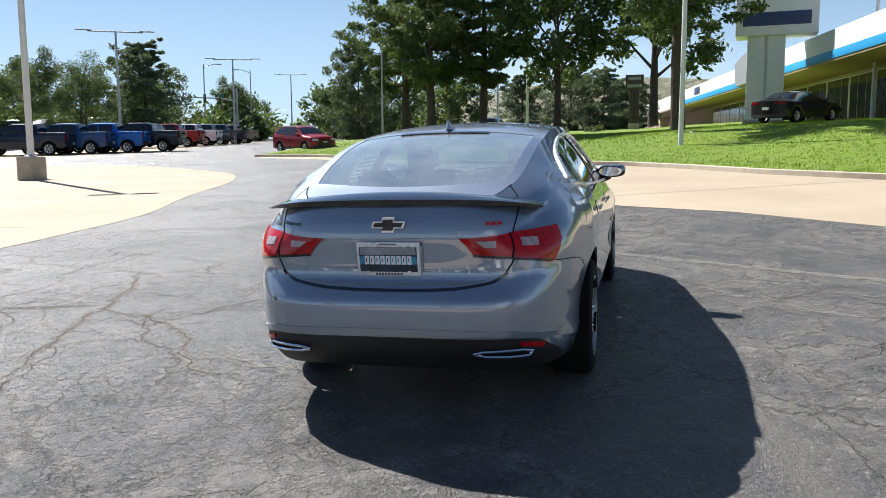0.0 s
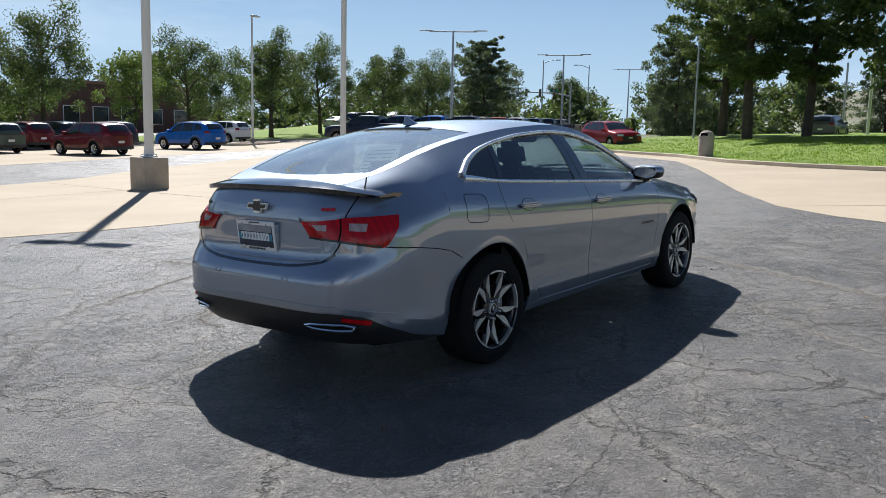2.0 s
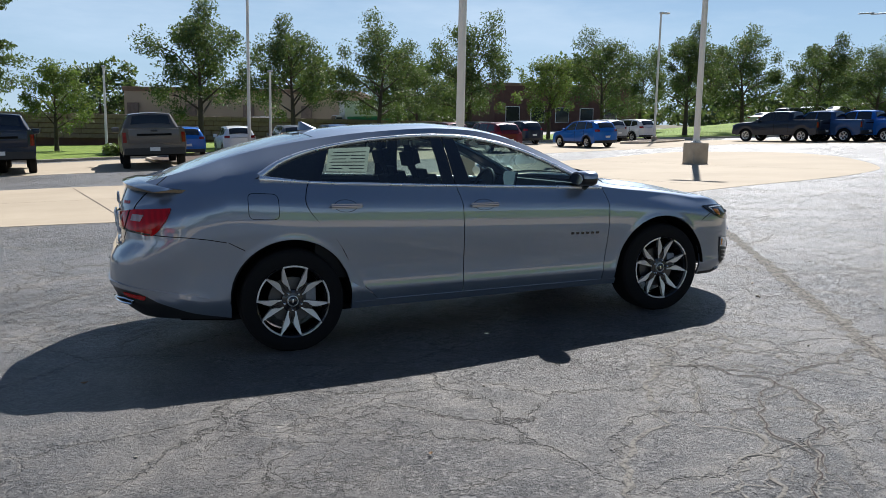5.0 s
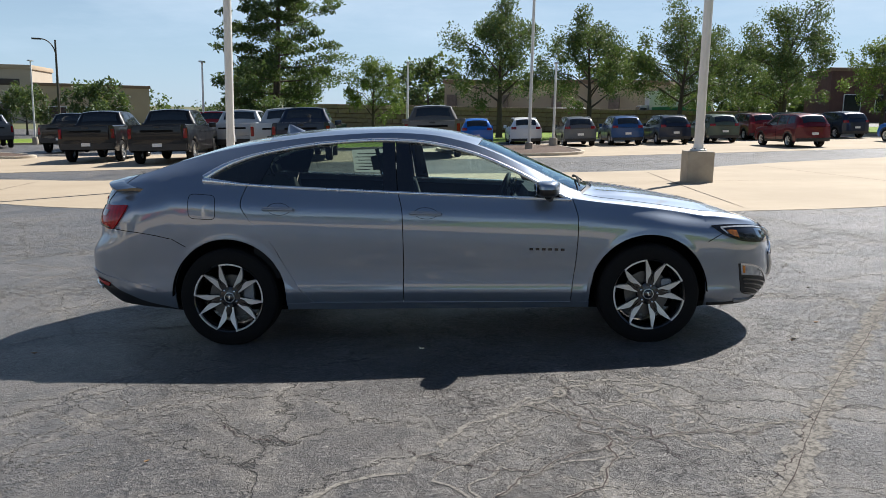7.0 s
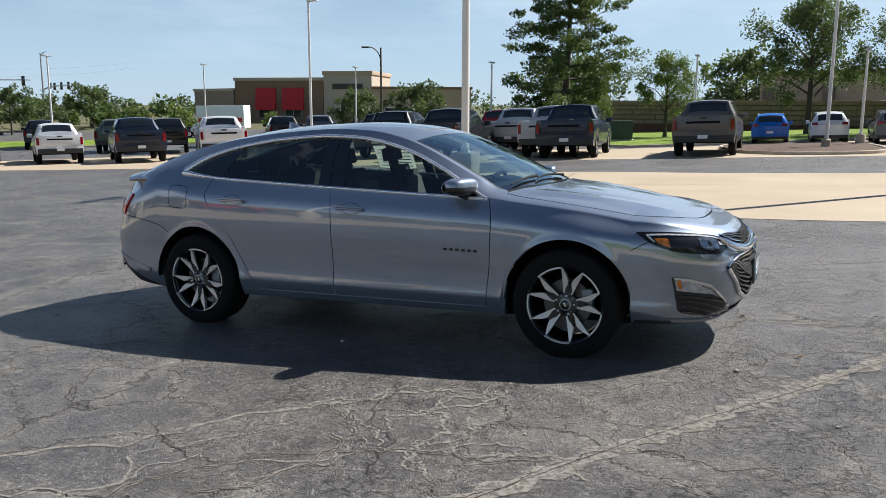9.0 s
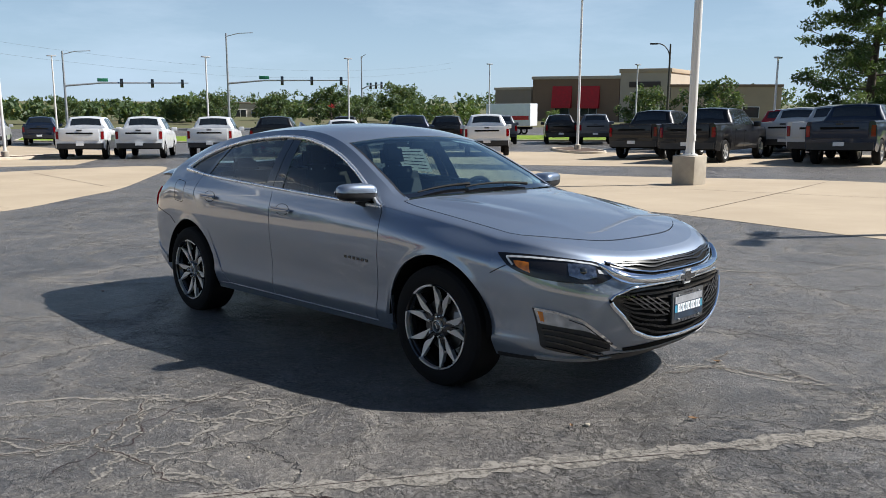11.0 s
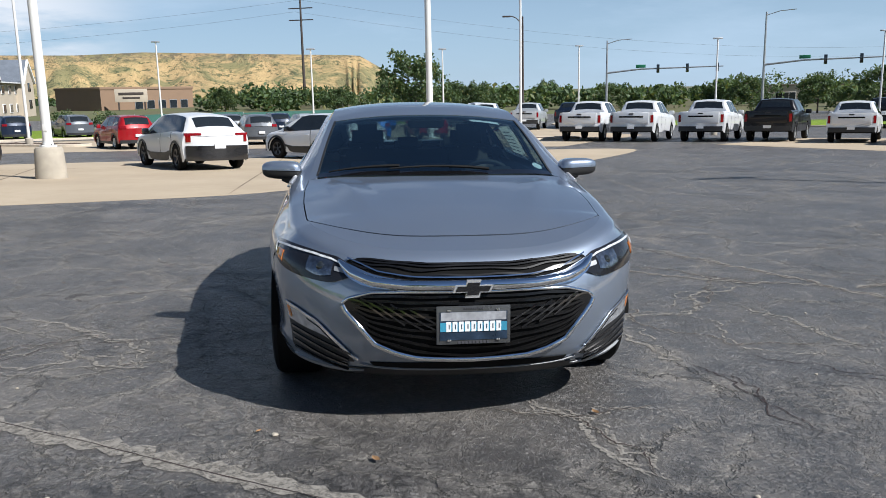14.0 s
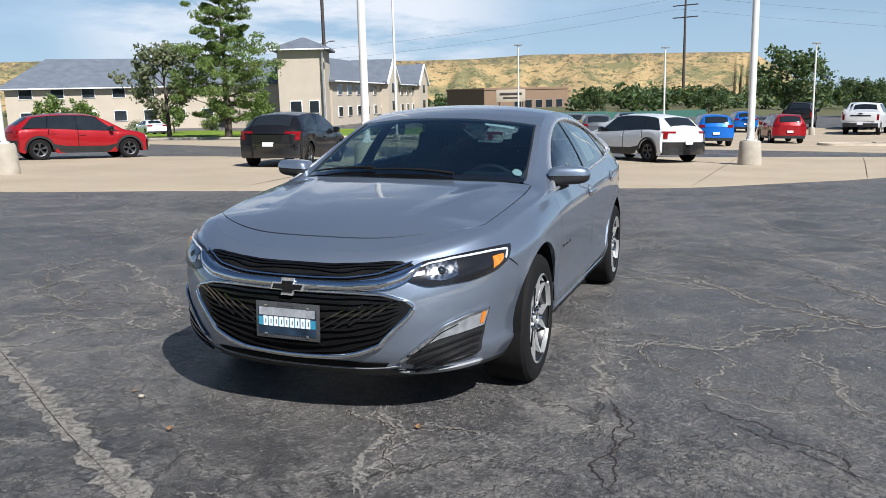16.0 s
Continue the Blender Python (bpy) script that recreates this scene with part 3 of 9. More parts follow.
APRON_C = [(5.0, -4.2), (6.8, -2.5), (7.8, -0.8), (9.0, 0.4), (11.8, 2.0), (15.5, 3.8), (19.2, 5.6), (24.6, 8.5), (29.4, 13.4), (32.7, 18.3), (34.5, 19.5), (33.5, 16.0),
           (28.5, 10.0), (24.0, 6.3), (21.8, 3.4), (20.0, -0.4), (17.6, -2.3), (15.0, -4.0), (12.6, -6.2), (9.5, -11.0), (4.0, -16.0), (-2.0, -20.0), (-6.0, -16.5), (0.5, -10.0)]


def curved(ring, n=4):
    """A closed outline made smooth through its corners."""
    out = []
    for i in range(len(ring)):
        p = [Vector(ring[(i + k) % len(ring)]) for k in (-1, 0, 1, 2)]
        for j in range(n):
            t = j / n
            out.append(tuple(0.5 * (2 * p[1] + (p[2] - p[0]) * t + (2 * p[0] - 5 * p[1] + 4 * p[2] - p[3]) * t * t + (3 * p[1] - p[0] - 3 * p[2] + p[3]) * t ** 3)))
    return out


drape("apron_1", curved(APRON_A), CONCRETE, "tan concrete apron with a curved edge", "paving")
drape("apron_2", curved(APRON_B), CONCRETE, "tan concrete apron with a curved edge", "paving")
drape("apron_3", APRON_C, CONCRETE, "tan concrete apron along the kerb", "paving")

# dry fields beyond the roads
rings = [118, 130, 150, 180, 220, 280, 380, 600, 1000, 2000, 3900]
verts = [(r * math.cos(2 * math.pi * k / 120), r * math.sin(2 * math.pi * k / 120), ground_z(r * math.cos(2 * math.pi * k / 120), r * math.sin(2 * math.pi * k / 120)) + (0.3 if j else -0.1)) for j, r in enumerate(rings) for k in range(120)]
faces = [(j * 120 + k, (j + 1) * 120 + k, (j + 1) * 120 + (k + 1) % 120, j * 120 + (k + 1) % 120) for j in range(len(rings) - 1) for k in range(120)]
tagged(new("field", mesh_of("field", verts, faces, FIELD, angle=0)), "dry grass fields beyond the roads", "field", kind="structure")
# ---- cracks, the long seam and the joints of the paving ----
def crack(points, width, mat, seed, name="pavement_crack", label="thin dark crack in the old asphalt", rough=0.13, lift=0.004, ragged=0.7, category="crack"):
    """A crooked ribbon on the ground along a few points; it wanders and changes width as it goes."""
    rng = random.Random(seed)
    pts = [Vector(p) for p in points]
    for level in range(5):
        out = [pts[0]]
        for a, b in zip(pts, pts[1:]):
            d = b - a
            m = (a + b) / 2 + Vector((-d.y, d.x)) * rng.uniform(-rough, rough)
            out += [m, b]
        pts = out
    verts, faces, n = [], [], len(pts)
    for i, p in enumerate(pts):
        d = (pts[min(i + 1, n - 1)] - pts[max(i - 1, 0)]).normalized()
        s = Vector((-d.y, d.x))
        taper = min(1.0, 6.0 * min(i, n - 1 - i) / n + 0.15)
        for e in (-1, 1):
            q = p + s * e * width * 0.5 * taper * (1 + rng.uniform(-ragged, ragged))
            verts.append((q.x, q.y, ground_z(q.x, q.y) + lift))
    faces = [(2 * i, 2 * i + 2, 2 * i + 3, 2 * i + 1) for i in range(n - 1)]
    me = mesh_of(name, verts, faces, mat, smooth=False)
    bm = bmesh.new()
    bm.from_mesh(me)
    bmesh.ops.recalc_face_normals(bm, faces=bm.faces)
    if sum(f.normal.z for f in bm.faces) < 0:
        bmesh.ops.reverse_faces(bm, faces=bm.faces)
    bm.to_mesh(me)
    bm.free()
    return tagged(new(name, me), label, category, kind="structure")


PALE = dict(label="pale dusty crack in the old asphalt", ragged=0.85)
crack([(0.2, -5.2), (1.54, -3.07), (2.46, -1.50), (3.29, -0.16), (4.6, 2.0), (6.6, 5.4)], 0.12, CRACK_PALE, 1, "paving_seam", "long pale seam between two asphalt lanes", 0.012, 0.004, 0.6)
crack([(0.2, -5.2), (1.54, -3.07), (2.46, -1.50), (3.29, -0.16)], 0.004, CRACK_DARK, 2, "paving_seam", "dark line along the long seam", 0.014, 0.006, 0.6)
k = 10
for line in ([(1.78, -2.45), (1.0, -2.62), (0.49, -2.08)], [(0.09, -3.94), (0.87, -2.8), (0.71, -2.11)], [(2.18, 0.12), (2.35, 0.48), (2.24, 0.89)], [(3.0, 0.63), (2.54, 0.54), (2.37, 0.49)],
             [(0.58, 0.89), (0.35, 1.49), (1.31, 1.73), (1.43, 2.35)], [(0.48, 1.7), (-0.08, 2.24), (-0.78, 2.5), (-0.65, 2.88)], [(-2.15, 1.4), (-1.32, 2.02), (-0.14, 2.77)], [(1.0, -2.62), (0.3, -3.5), (-0.6, -4.4)]):
    k += 1
    crack(line, 0.020, CRACK_PALE, k, rough=0.2, **PALE)
    crack(line, 0.005, CRACK_DARK, k, rough=0.2, lift=0.006)
    crack([(x + 0.05, y + 0.04) for x, y in line], 0.012, CRACK_PALE, k + 40, rough=0.28, **PALE)
for line in ([(2.2, 2.6), (2.9, 2.9), (3.3, 3.5), (4.0, 3.9)], [(1.2, 2.9), (2.0, 3.4), (2.3, 4.2)], [(-0.3, 5.0), (0.8, 4.6), (1.9, 4.9), (2.8, 4.6)], [(-2.6, 3.9), (-1.6, 4.3), (-0.9, 5.2)], [(3.1, 1.4), (3.5, 2.2), (3.3, 3.0)],
             [(-3.6, 2.2), (-3.0, 3.1), (-3.3, 4.0)], [(-1.4, 3.5), (-0.6, 4.0), (0.2, 4.1)]):
    k += 1
    crack(line, 0.016, CRACK_PALE, k, rough=0.25, **PALE)
    crack(line, 0.005, CRACK_DARK, k, rough=0.25, lift=0.006)
for line in ([(1.4, -2.8), (1.2, -2.5), (1.0, -1.8)], [(0.2, -3.8), (-0.7, -4.1), (0.4, -2.3), (1.4, -1.8)], [(0.5, 0.8), (0.5, 1.5), (0.4, 1.9), (-0.2, 2.2), (-0.7, 2.9)], [(2.1, 0.3), (2.4, 0.5), (2.8, 0.5), (3.0, 0.6)],
             [(0.3, 2.3), (1.0, 2.4), (1.4, 2.5)], [(0.9, -2.2), (1.1, -2.0), (1.3, -1.6)], [(2.0, -2.6), (1.8, -2.4), (1.6, -2.5), (1.5, -2.6)], [(3.2, 0.0), (3.3, 0.2), (3.3, 0.5)], [(-1.8, 0.4), (-1.5, 1.4), (-1.4, 1.8)], [(0.8, 1.1), (1.5, 1.2), (1.6, 1.3)]):
    k += 1
    crack(line, 0.024, CRACK_PALE, k, rough=0.22, **PALE)
    crack([(x - 0.03, y + 0.05) for x, y in line], 0.014, CRACK_PALE, k + 60, rough=0.34, **PALE)
for line in ([(1.5, 1.7), (1.7, 1.9), (1.9, 2.1), (2.3, 2.4)], [(1.6, 1.3), (2.1, 1.4), (2.7, 1.5)], [(-3.1, 2.0), (-2.6, 2.5), (-1.6, 2.7), (-1.2, 3.0)]):
    k += 1
    crack(line, 0.007, CRACK_DARK, k, rough=0.2)
for line in ([(-2.11, 2.66), (-1.57, 2.88), (-0.54, 3.27), (0.32, 3.54), (1.45, 4.09)], [(-0.24, 3.33), (-0.65, 2.52), (-1.73, 1.61), (-1.84, 1.16)], [(-0.34, 4.28), (-0.14, 3.46)]):
    k += 1
    crack(line, 0.07, CRACK_PALE, k, **PALE)
    crack(line, 0.008, CRACK_DARK, k, lift=0.006)
for line in ([(0.69, -1.59), (0.76, -2.09), (1.09, -2.5), (1.23, -2.96)], [(2.34, -2.2), (1.8, -2.51), (1.4, -3.07)], [(-1.09, -2.37), (-0.76, -2.63), (-0.54, -2.67)], [(-0.12, -2.64), (0.29, -2.96), (0.54, -2.96)],
             [(1.73, 1.33), (2.2, 1.45), (2.68, 1.49)], [(1.75, 1.9), (2.0, 2.16), (2.24, 2.42)], [(3.4, -1.2), (4.4, -0.6), (5.6, -0.9)], [(4.4, -0.6), (4.9, 0.8), (4.5, 2.2)]):
    k += 1
    crack(line, 0.006, CRACK_DARK, k, rough=0.2)
for line in ([(-11.7, 12.3), (-13, 18.2)], [(-2.5, 8.8), (-4, 19.2)], [(4.9, 7.6), (5.5, 19.0)], [(10.6, 9.3), (9.5, 21.5)], [(17.9, 12.0), (15.5, 24.5)], [(-9.9, -2.8), (-26, -3)], [(-12.7, 1.0), (-28, 2)], [(-17.2, 5.0), (-29.4, 6.5)],
             [(-8.4, -7.6), (-22.8, -10.5)], [(9.2, 0.2), (12.6, -5.9)], [(15.5, 3.6), (17.7, -2.0)], [(24.6, 8.3), (25.6, 8.0)], [(-8.0, 14.2), (9.0, 14.4)], [(-18, -14), (-24, 6)], [(20.0, 5.6), (21.4, 3.2)]):
    k += 1
    crack(line, 0.022, JOINT, k, "paving_joint", "dark joint across the concrete apron", 0.0015, 0.012, 0.2, "joint")
# ---- the sedan's body surface, in its own frame: x ahead, y left, z up, origin under the middle of the wheelbase ----
def smooth_curve(pairs):
    """A smooth curve through (x, y) pairs."""
    xs = np.array([p[0] for p in pairs], float)
    ys = np.array([p[1] for p in pairs], float)
    h = np.diff(xs)
    d = np.diff(ys) / h
    m = np.zeros(len(xs))
    m[0], m[-1] = d[0], d[-1]
    for i in range(1, len(xs) - 1):
        if d[i - 1] * d[i] > 0:
            w1, w2 = 2 * h[i] + h[i - 1], h[i] + 2 * h[i - 1]
            m[i] = (w1 + w2) / (w1 / d[i - 1] + w2 / d[i])

    def value(x):
        x = min(max(x, xs[0]), xs[-1])
        i = int(min(max(np.searchsorted(xs, x) - 1, 0), len(xs) - 2))
        t = (x - xs[i]) / h[i]
        return float(ys[i] * (1 + 2 * t) * (1 - t) ** 2 + h[i] * m[i] * t * (1 - t) ** 2
                     + ys[i + 1] * t * t * (3 - 2 * t) + h[i] * m[i + 1] * t * t * (t - 1))
    return value


NOSE, TAIL = 1.80, -1.80
belt_z = smooth_curve([(-1.80, 1.135), (-1.55, 1.118), (-1.21, 1.084), (-0.83, 1.060), (-0.25, 1.026), (0.49, 0.985), (0.90, 0.962),
                       (1.20, 0.925), (1.50, 0.885), (1.80, 0.832)])
belt_y = smooth_curve([(-1.80, 0.760), (-1.40, 0.815), (-1.0, 0.845), (-0.25, 0.862), (0.50, 0.866), (0.90, 0.858), (1.30, 0.842), (1.80, 0.805)])
edge_z = smooth_curve([(-1.80, 1.245), (-1.5, 1.315), (-1.2, 1.362), (-0.8, 1.404), (-0.35, 1.422), (-0.05, 1.404), (0.2, 1.352), (0.4, 1.278),
                       (0.6, 1.182), (0.8, 1.078), (0.92, 1.012), (1.05, 0.976), (1.25, 0.948), (1.5, 0.912), (1.80, 0.862)])
edge_y = smooth_curve([(-1.80, 0.590), (-1.5, 0.598), (-1.2, 0.600), (-0.8, 0.600), (-0.35, 0.602), (0.0, 0.610), (0.3, 0.640), (0.6, 0.690),
                       (0.8, 0.722), (0.95, 0.745), (1.25, 0.760), (1.5, 0.752), (1.80, 0.725)])
centre_z = smooth_curve([(-2.40, 1.088), (-2.28, 1.112), (-2.15, 1.150), (-1.88, 1.252), (-1.564, 1.348), (-1.297, 1.404), (-0.988, 1.446),
                         (-0.682, 1.465), (-0.334, 1.470), (0.0, 1.446), (0.312, 1.378), (0.527, 1.290), (0.742, 1.190), (0.958, 1.088),
                         (1.10, 1.022), (1.30, 0.992), (1.55, 0.952), (1.80, 0.902), (2.0, 0.852), (2.14, 0.806), (2.27, 0.762)])
window_z = smooth_curve([(-1.60, 1.122), (-1.55, 1.150), (-1.48, 1.196), (-1.38, 1.240), (-1.22, 1.288), (-1.0, 1.328), (-0.75, 1.357), (-0.4, 1.372),
                         (-0.15, 1.360), (0.11, 1.315), (0.3, 1.258), (0.5, 1.172), (0.7, 1.068), (0.86, 0.978), (0.90, 0.955)])
plan_w = smooth_curve([(-1.80, 0.950), (-1.45, 0.992), (-1.0, 1.0), (1.0, 1.0), (1.45, 1.004), (1.80, 0.962)])
side_w = smooth_curve([(0.0, 0.858), (0.10, 0.892), (0.165, 0.9055), (0.235, 0.8995), (0.33, 0.9005), (0.47, 0.911), (0.64, 0.922), (0.80, 0.918), (0.92, 0.900), (1.0, 0.868)])
ARCH = 0.392
HUB_Z = 0.328


def bottom_z(x):
    z = 0.235 + 0.03 * min(max((0.9 - x) / 1.8, 0), 1)
    for c in (-1.415, 1.415):
        if abs(x - c) < ARCH:
            z = max(z, HUB_Z + 0.012 + math.sqrt(ARCH * ARCH - (x - c) ** 2))
    return z


def side_point(x, v, low=None):
    """v 0..1: from the sill to the belt line; 1..2: from the belt line to the roof rail, the bonnet's edge or the deck's edge. Half width, height."""
    zb, yb = belt_z(x), belt_y(x)
    if v <= 1:
        z0 = 0.235 if low is None else low
        z = z0 + (zb - z0) * v
        q = (z - 0.235) / (zb - 0.235)
        y = side_w(q) * plan_w(x)
        k = min(max((q - 0.80) / 0.2, 0), 1)
        y = y * (1 - k * k) + yb * k * k
        for c in (-1.415, 1.415):
            r = math.hypot(x - c, z - HUB_Z)
            y += 0.006 * math.exp(-((r - ARCH - 0.006) / 0.026) ** 2) * min(max((1.80 - abs(x)) / 0.12, 0), 1)
        return y, z
    r = v - 1
    ye, ze = edge_y(x), edge_z(x)
    return yb + (ye - yb) * r + 0.018 * math.sin(math.pi * r), zb + (ze - zb) * r


nose_x = smooth_curve([(0.0, 2.28), (0.10, 2.345), (0.25, 2.40), (0.45, 2.415), (0.62, 2.405), (0.78, 2.385), (0.95, 2.345), (1.3, 2.31), (2.0, 2.27)])
nose_z = smooth_curve([(0.0, 0.205), (0.10, 0.255), (0.25, 0.35), (0.45, 0.47), (0.62, 0.565), (0.78, 0.635), (0.95, 0.702), (1.3, 0.738), (2.0, 0.762)])
tail_x = smooth_curve([(0.0, -2.36), (0.08, -2.42), (0.20, -2.485), (0.35, -2.520), (0.50, -2.515), (0.62, -2.470), (0.70, -2.440), (0.85, -2.430),
                       (1.0, -2.428), (1.25, -2.415), (1.5, -2.395), (2.0, -2.37)])
tail_z = smooth_curve([(0.0, 0.262), (0.08, 0.310), (0.20, 0.386), (0.35, 0.50), (0.50, 0.61), (0.62, 0.69), (0.70, 0.73), (0.85, 0.83), (1.0, 0.92),
                       (1.25, 0.985), (1.5, 1.035), (2.0, 1.088)])


def front_point(a, v):
    """The front end: a 0..90 degrees from the side to the middle, v as for the side. Right half, as (x, half width, z)."""
    y0, z0 = side_point(NOSE, v)
    s, c = math.sin(math.radians(a)), max(math.cos(math.radians(a)), 0)
    draw = 0.09 * (nose_x(v) - NOSE)
    return NOSE + (nose_x(v) - NOSE) * s, (y0 - draw * s) * c ** 0.70, z0 + (nose_z(v) - z0) * s ** 1.6


SQUARE = 1.35


def rear_point(a, v):
    """The rear end, with squarer corners than the front."""
    y0, z0 = side_point(TAIL, v)
    c = max(math.cos(math.radians(a)), 0) ** SQUARE
    s = math.sqrt(1 - c * c)
    draw = (0.06 - 0.03 * max(v - 1, 0)) * (TAIL - tail_x(v))
    return TAIL + (tail_x(v) - TAIL) * s, (y0 - draw * s) * c ** (0.42 / SQUARE), z0 + (tail_z(v) - z0) * s ** 0.9


def edge_point(x):
    """Half width and height of the edge between side and top, over the car's whole length."""
    if x > NOSE:
        s = min((x - NOSE) / (nose_x(2.0) - NOSE), 1.0)
        p = front_point(math.degrees(math.asin(s)), 2.0)
        return p[1], p[2]
    if x < TAIL:
        s = min((x - TAIL) / (tail_x(2.0) - TAIL), 1.0)
        p = rear_point(math.degrees(math.acos(math.sqrt(1 - s * s) ** (1 / SQUARE))), 2.0)
        return p[1], p[2]
    return edge_y(x), edge_z(x)


def top_point(x, s):
    """Roof, panes, bonnet and deck: s -1..1 from edge to edge."""
    ye, ze = edge_point(x)
    z = ze + (centre_z(x) - ze) * (1 - abs(s) ** 2.3)
    if 1.02 < x < 2.05:
        k = (x - 1.02) / 1.03
        z += 0.017 * math.sin(math.pi * min(k / 0.35, 1.0) / 2) * (1 - k) * max(0.0, 1 - abs(abs(ye * s) - 0.60 + 0.27 * k) / 0.11)
    return ye * s, z
# ---- the sedan ----
SLOPE_X, SLOPE_Y = 0.0362, -0.0200
UP = Vector((SLOPE_X, SLOPE_Y, 1.0)).normalized()
CAR_FRAME = UP.rotation_difference(Vector((0, 0, 1))).to_matrix().to_4x4()

sedan = thing("sedan", "grey metallic four-door sedan with black spoiler parked on asphalt", "car", CAR_FRAME)
MID = Vector((0, 0, 0.62))


def side_surface(x, v, side):
    y, z = side_point(x, v)
    return Vector((x, side * y, z))


def ends_surface(which):
    """Points of the front or rear end for a 0..180 degrees, right side to left side."""
    call = front_point if which == "front" else rear_point

    def value(a, v):
        x, y, z = call(max(min(a, 180 - a), 0.0), min(max(v, 0.0), 2.0))
        return Vector((x, -y if a < 90 else y, z))
    return value


FRONT, REAR = ends_surface("front"), ends_surface("rear")


def top_surface(x, s):
    y, z = top_point(x, s)
    return Vector((x, y, z))


def surface_normal(fn, a, b, da, db, out):
    u = fn(a + da, b) - fn(a - da, b)
    w = fn(a, b + db) - fn(a, b - db)
    n = u.cross(w)
    if n.length < 1e-9:
        n = out.copy()
    n.normalize()
    return n if n.dot(out) >= 0 else -n


def skin(name, fn, params, da, db, mat, parent, label="", lift=0.0, rim=0.012):
    """A panel of a body surface: params is a grid of (a, b); lift: how far it stands off; rim: how deep its edge turns in."""
    nu, nv = len(params), len(params[0])
    verts, norms = [], []
    for row in params:
        for a, b in row:
            p = fn(a, b)
            out = Vector((p.x * 0.35, p.y, p.z - MID.z)) if abs(p.x) < 1.8 else Vector((p.x - math.copysign(1.3, p.x), p.y * 0.7, p.z - MID.z))
            n = surface_normal(fn, a, b, da, db, out)
            verts.append(p + n * lift)
            k = min(a, 180 - a) / 26
            if fn in (FRONT, REAR) and k < 1:
                x0 = NOSE - 0.02 if fn is FRONT else TAIL + 0.02
                flat = surface_normal(lambda x, v: side_surface(x, min(max(v, 0), 2), -1 if a < 90 else 1), x0, b, 0.01, 0.02, Vector((0, -1 if a < 90 else 1, 0)))
                n = flat.lerp(n, k * k * (3 - 2 * k)).normalized()
            norms.append(n)
    faces = []
    for i in range(nu - 1):
        for j in range(nv - 1):
            q = (i * nv + j, (i + 1) * nv + j, (i + 1) * nv + j + 1, i * nv + j + 1)
            c = (verts[q[2]] - verts[q[0]]).cross(verts[q[3]] - verts[q[1]])
            faces.append(q if c.dot(norms[q[0]]) >= 0 else q[::-1])
    if rim:
        ring = [i * nv for i in range(nu)] + [(nu - 1) * nv + j for j in range(1, nv)] + [i * nv + nv - 1 for i in range(nu - 2, -1, -1)] + list(range(nv - 2, 0, -1))
        m, base = len(ring), len(verts)
        for k in ring:
            verts.append(verts[k].copy())
            norms.append(Vector((0, 0, 0)))
        for k in ring:
            verts.append(verts[k] - norms[k] * rim)
            norms.append(Vector((0, 0, 0)))
        for k in range(m):
            faces.append((base + k, base + (k + 1) % m, base + m + (k + 1) % m, base + m + k))
    return part(name, mesh_of(name, verts, faces, mat, normals=norms), parent, label)


def strip(name, fn, line, width, mat, parent, da, db, lift=0.0025, label="", rim=0.006, count=None):
    """A narrow band along a line of (a, b) on a surface."""
    count = count or max(6, 6 * (len(line) - 1))
    pts = [walk_line(line, i / count) for i in range(count + 1)]
    base = [fn(*p) for p in pts]
    norms, verts, faces = [], [], []
    for i, p in enumerate(pts):
        out = Vector((base[i].x * 0.35, base[i].y, base[i].z - MID.z)) if abs(base[i].x) < 1.8 else Vector((base[i].x - math.copysign(1.3, base[i].x), base[i].y * 0.7, base[i].z - MID.z))
        n = surface_normal(fn, *p, da, db, out)
        t = base[min(i + 1, count)] - base[max(i - 1, 0)]
        w = n.cross(t).normalized() * (width(i / count) if callable(width) else width) / 2
        q = base[i] + n * lift
        verts += [q - w - n * rim, q - w, q + w, q + w - n * rim]
    for i in range(count):
        a = i * 4
        for j in range(3):
            faces.append((a + j, a + 4 + j, a + 5 + j, a + 1 + j))
    return part(name, mesh_of(name, verts, faces, mat, angle=35), parent, label)


def patch(name, fn, upper, lower, mat, parent, lift, rim=0.008, nu=28, nv=8, da=1.0, db=0.02, label=""):
    """A panel between two lines of (a, b) on a surface."""
    up, lo = smooth_line(upper), smooth_line(lower)
    grid = []
    for i in range(nu + 1):
        p, q = up(i / nu), lo(i / nu)
        grid.append([(q[0] + (p[0] - q[0]) * j / nv, q[1] + (p[1] - q[1]) * j / nv) for j in range(nv + 1)])
    return skin(name, fn, grid, da, db, mat, parent, label, lift, rim)


def smooth_line(points):
    ks = list(range(len(points)))
    fx = smooth_curve([(k, p[0]) for k, p in zip(ks, points)])
    fy = smooth_curve([(k, p[1]) for k, p in zip(ks, points)])
    return lambda t: (fx(t * ks[-1]), fy(t * ks[-1]))


def mirrored(line):
    return [(180 - a, b) for a, b in line]


def there_and_back(half):
    """A line over both halves of an end from its right half, which ends in the middle."""
    return half + [(180 - a, b) for a, b in half[-2::-1]]


seam_front = smooth_curve([(0.20, 0.895), (0.30, 0.899), (0.60, 0.934), (0.83, 0.946), (0.93, 0.925), (1.0, 0.900)])
seam_mid = smooth_curve([(0.20, -0.226), (0.36, -0.224), (0.65, -0.217), (0.88, -0.219), (1.03, -0.250)])
seam_rear = smooth_curve([(0.20, -0.80), (0.285, -0.835), (0.32, -0.868), (0.43, -0.966), (0.70, -1.107), (0.84, -1.234), (0.97, -1.304), (1.05, -1.285), (1.12, -1.25)])
GAP = 0.0028


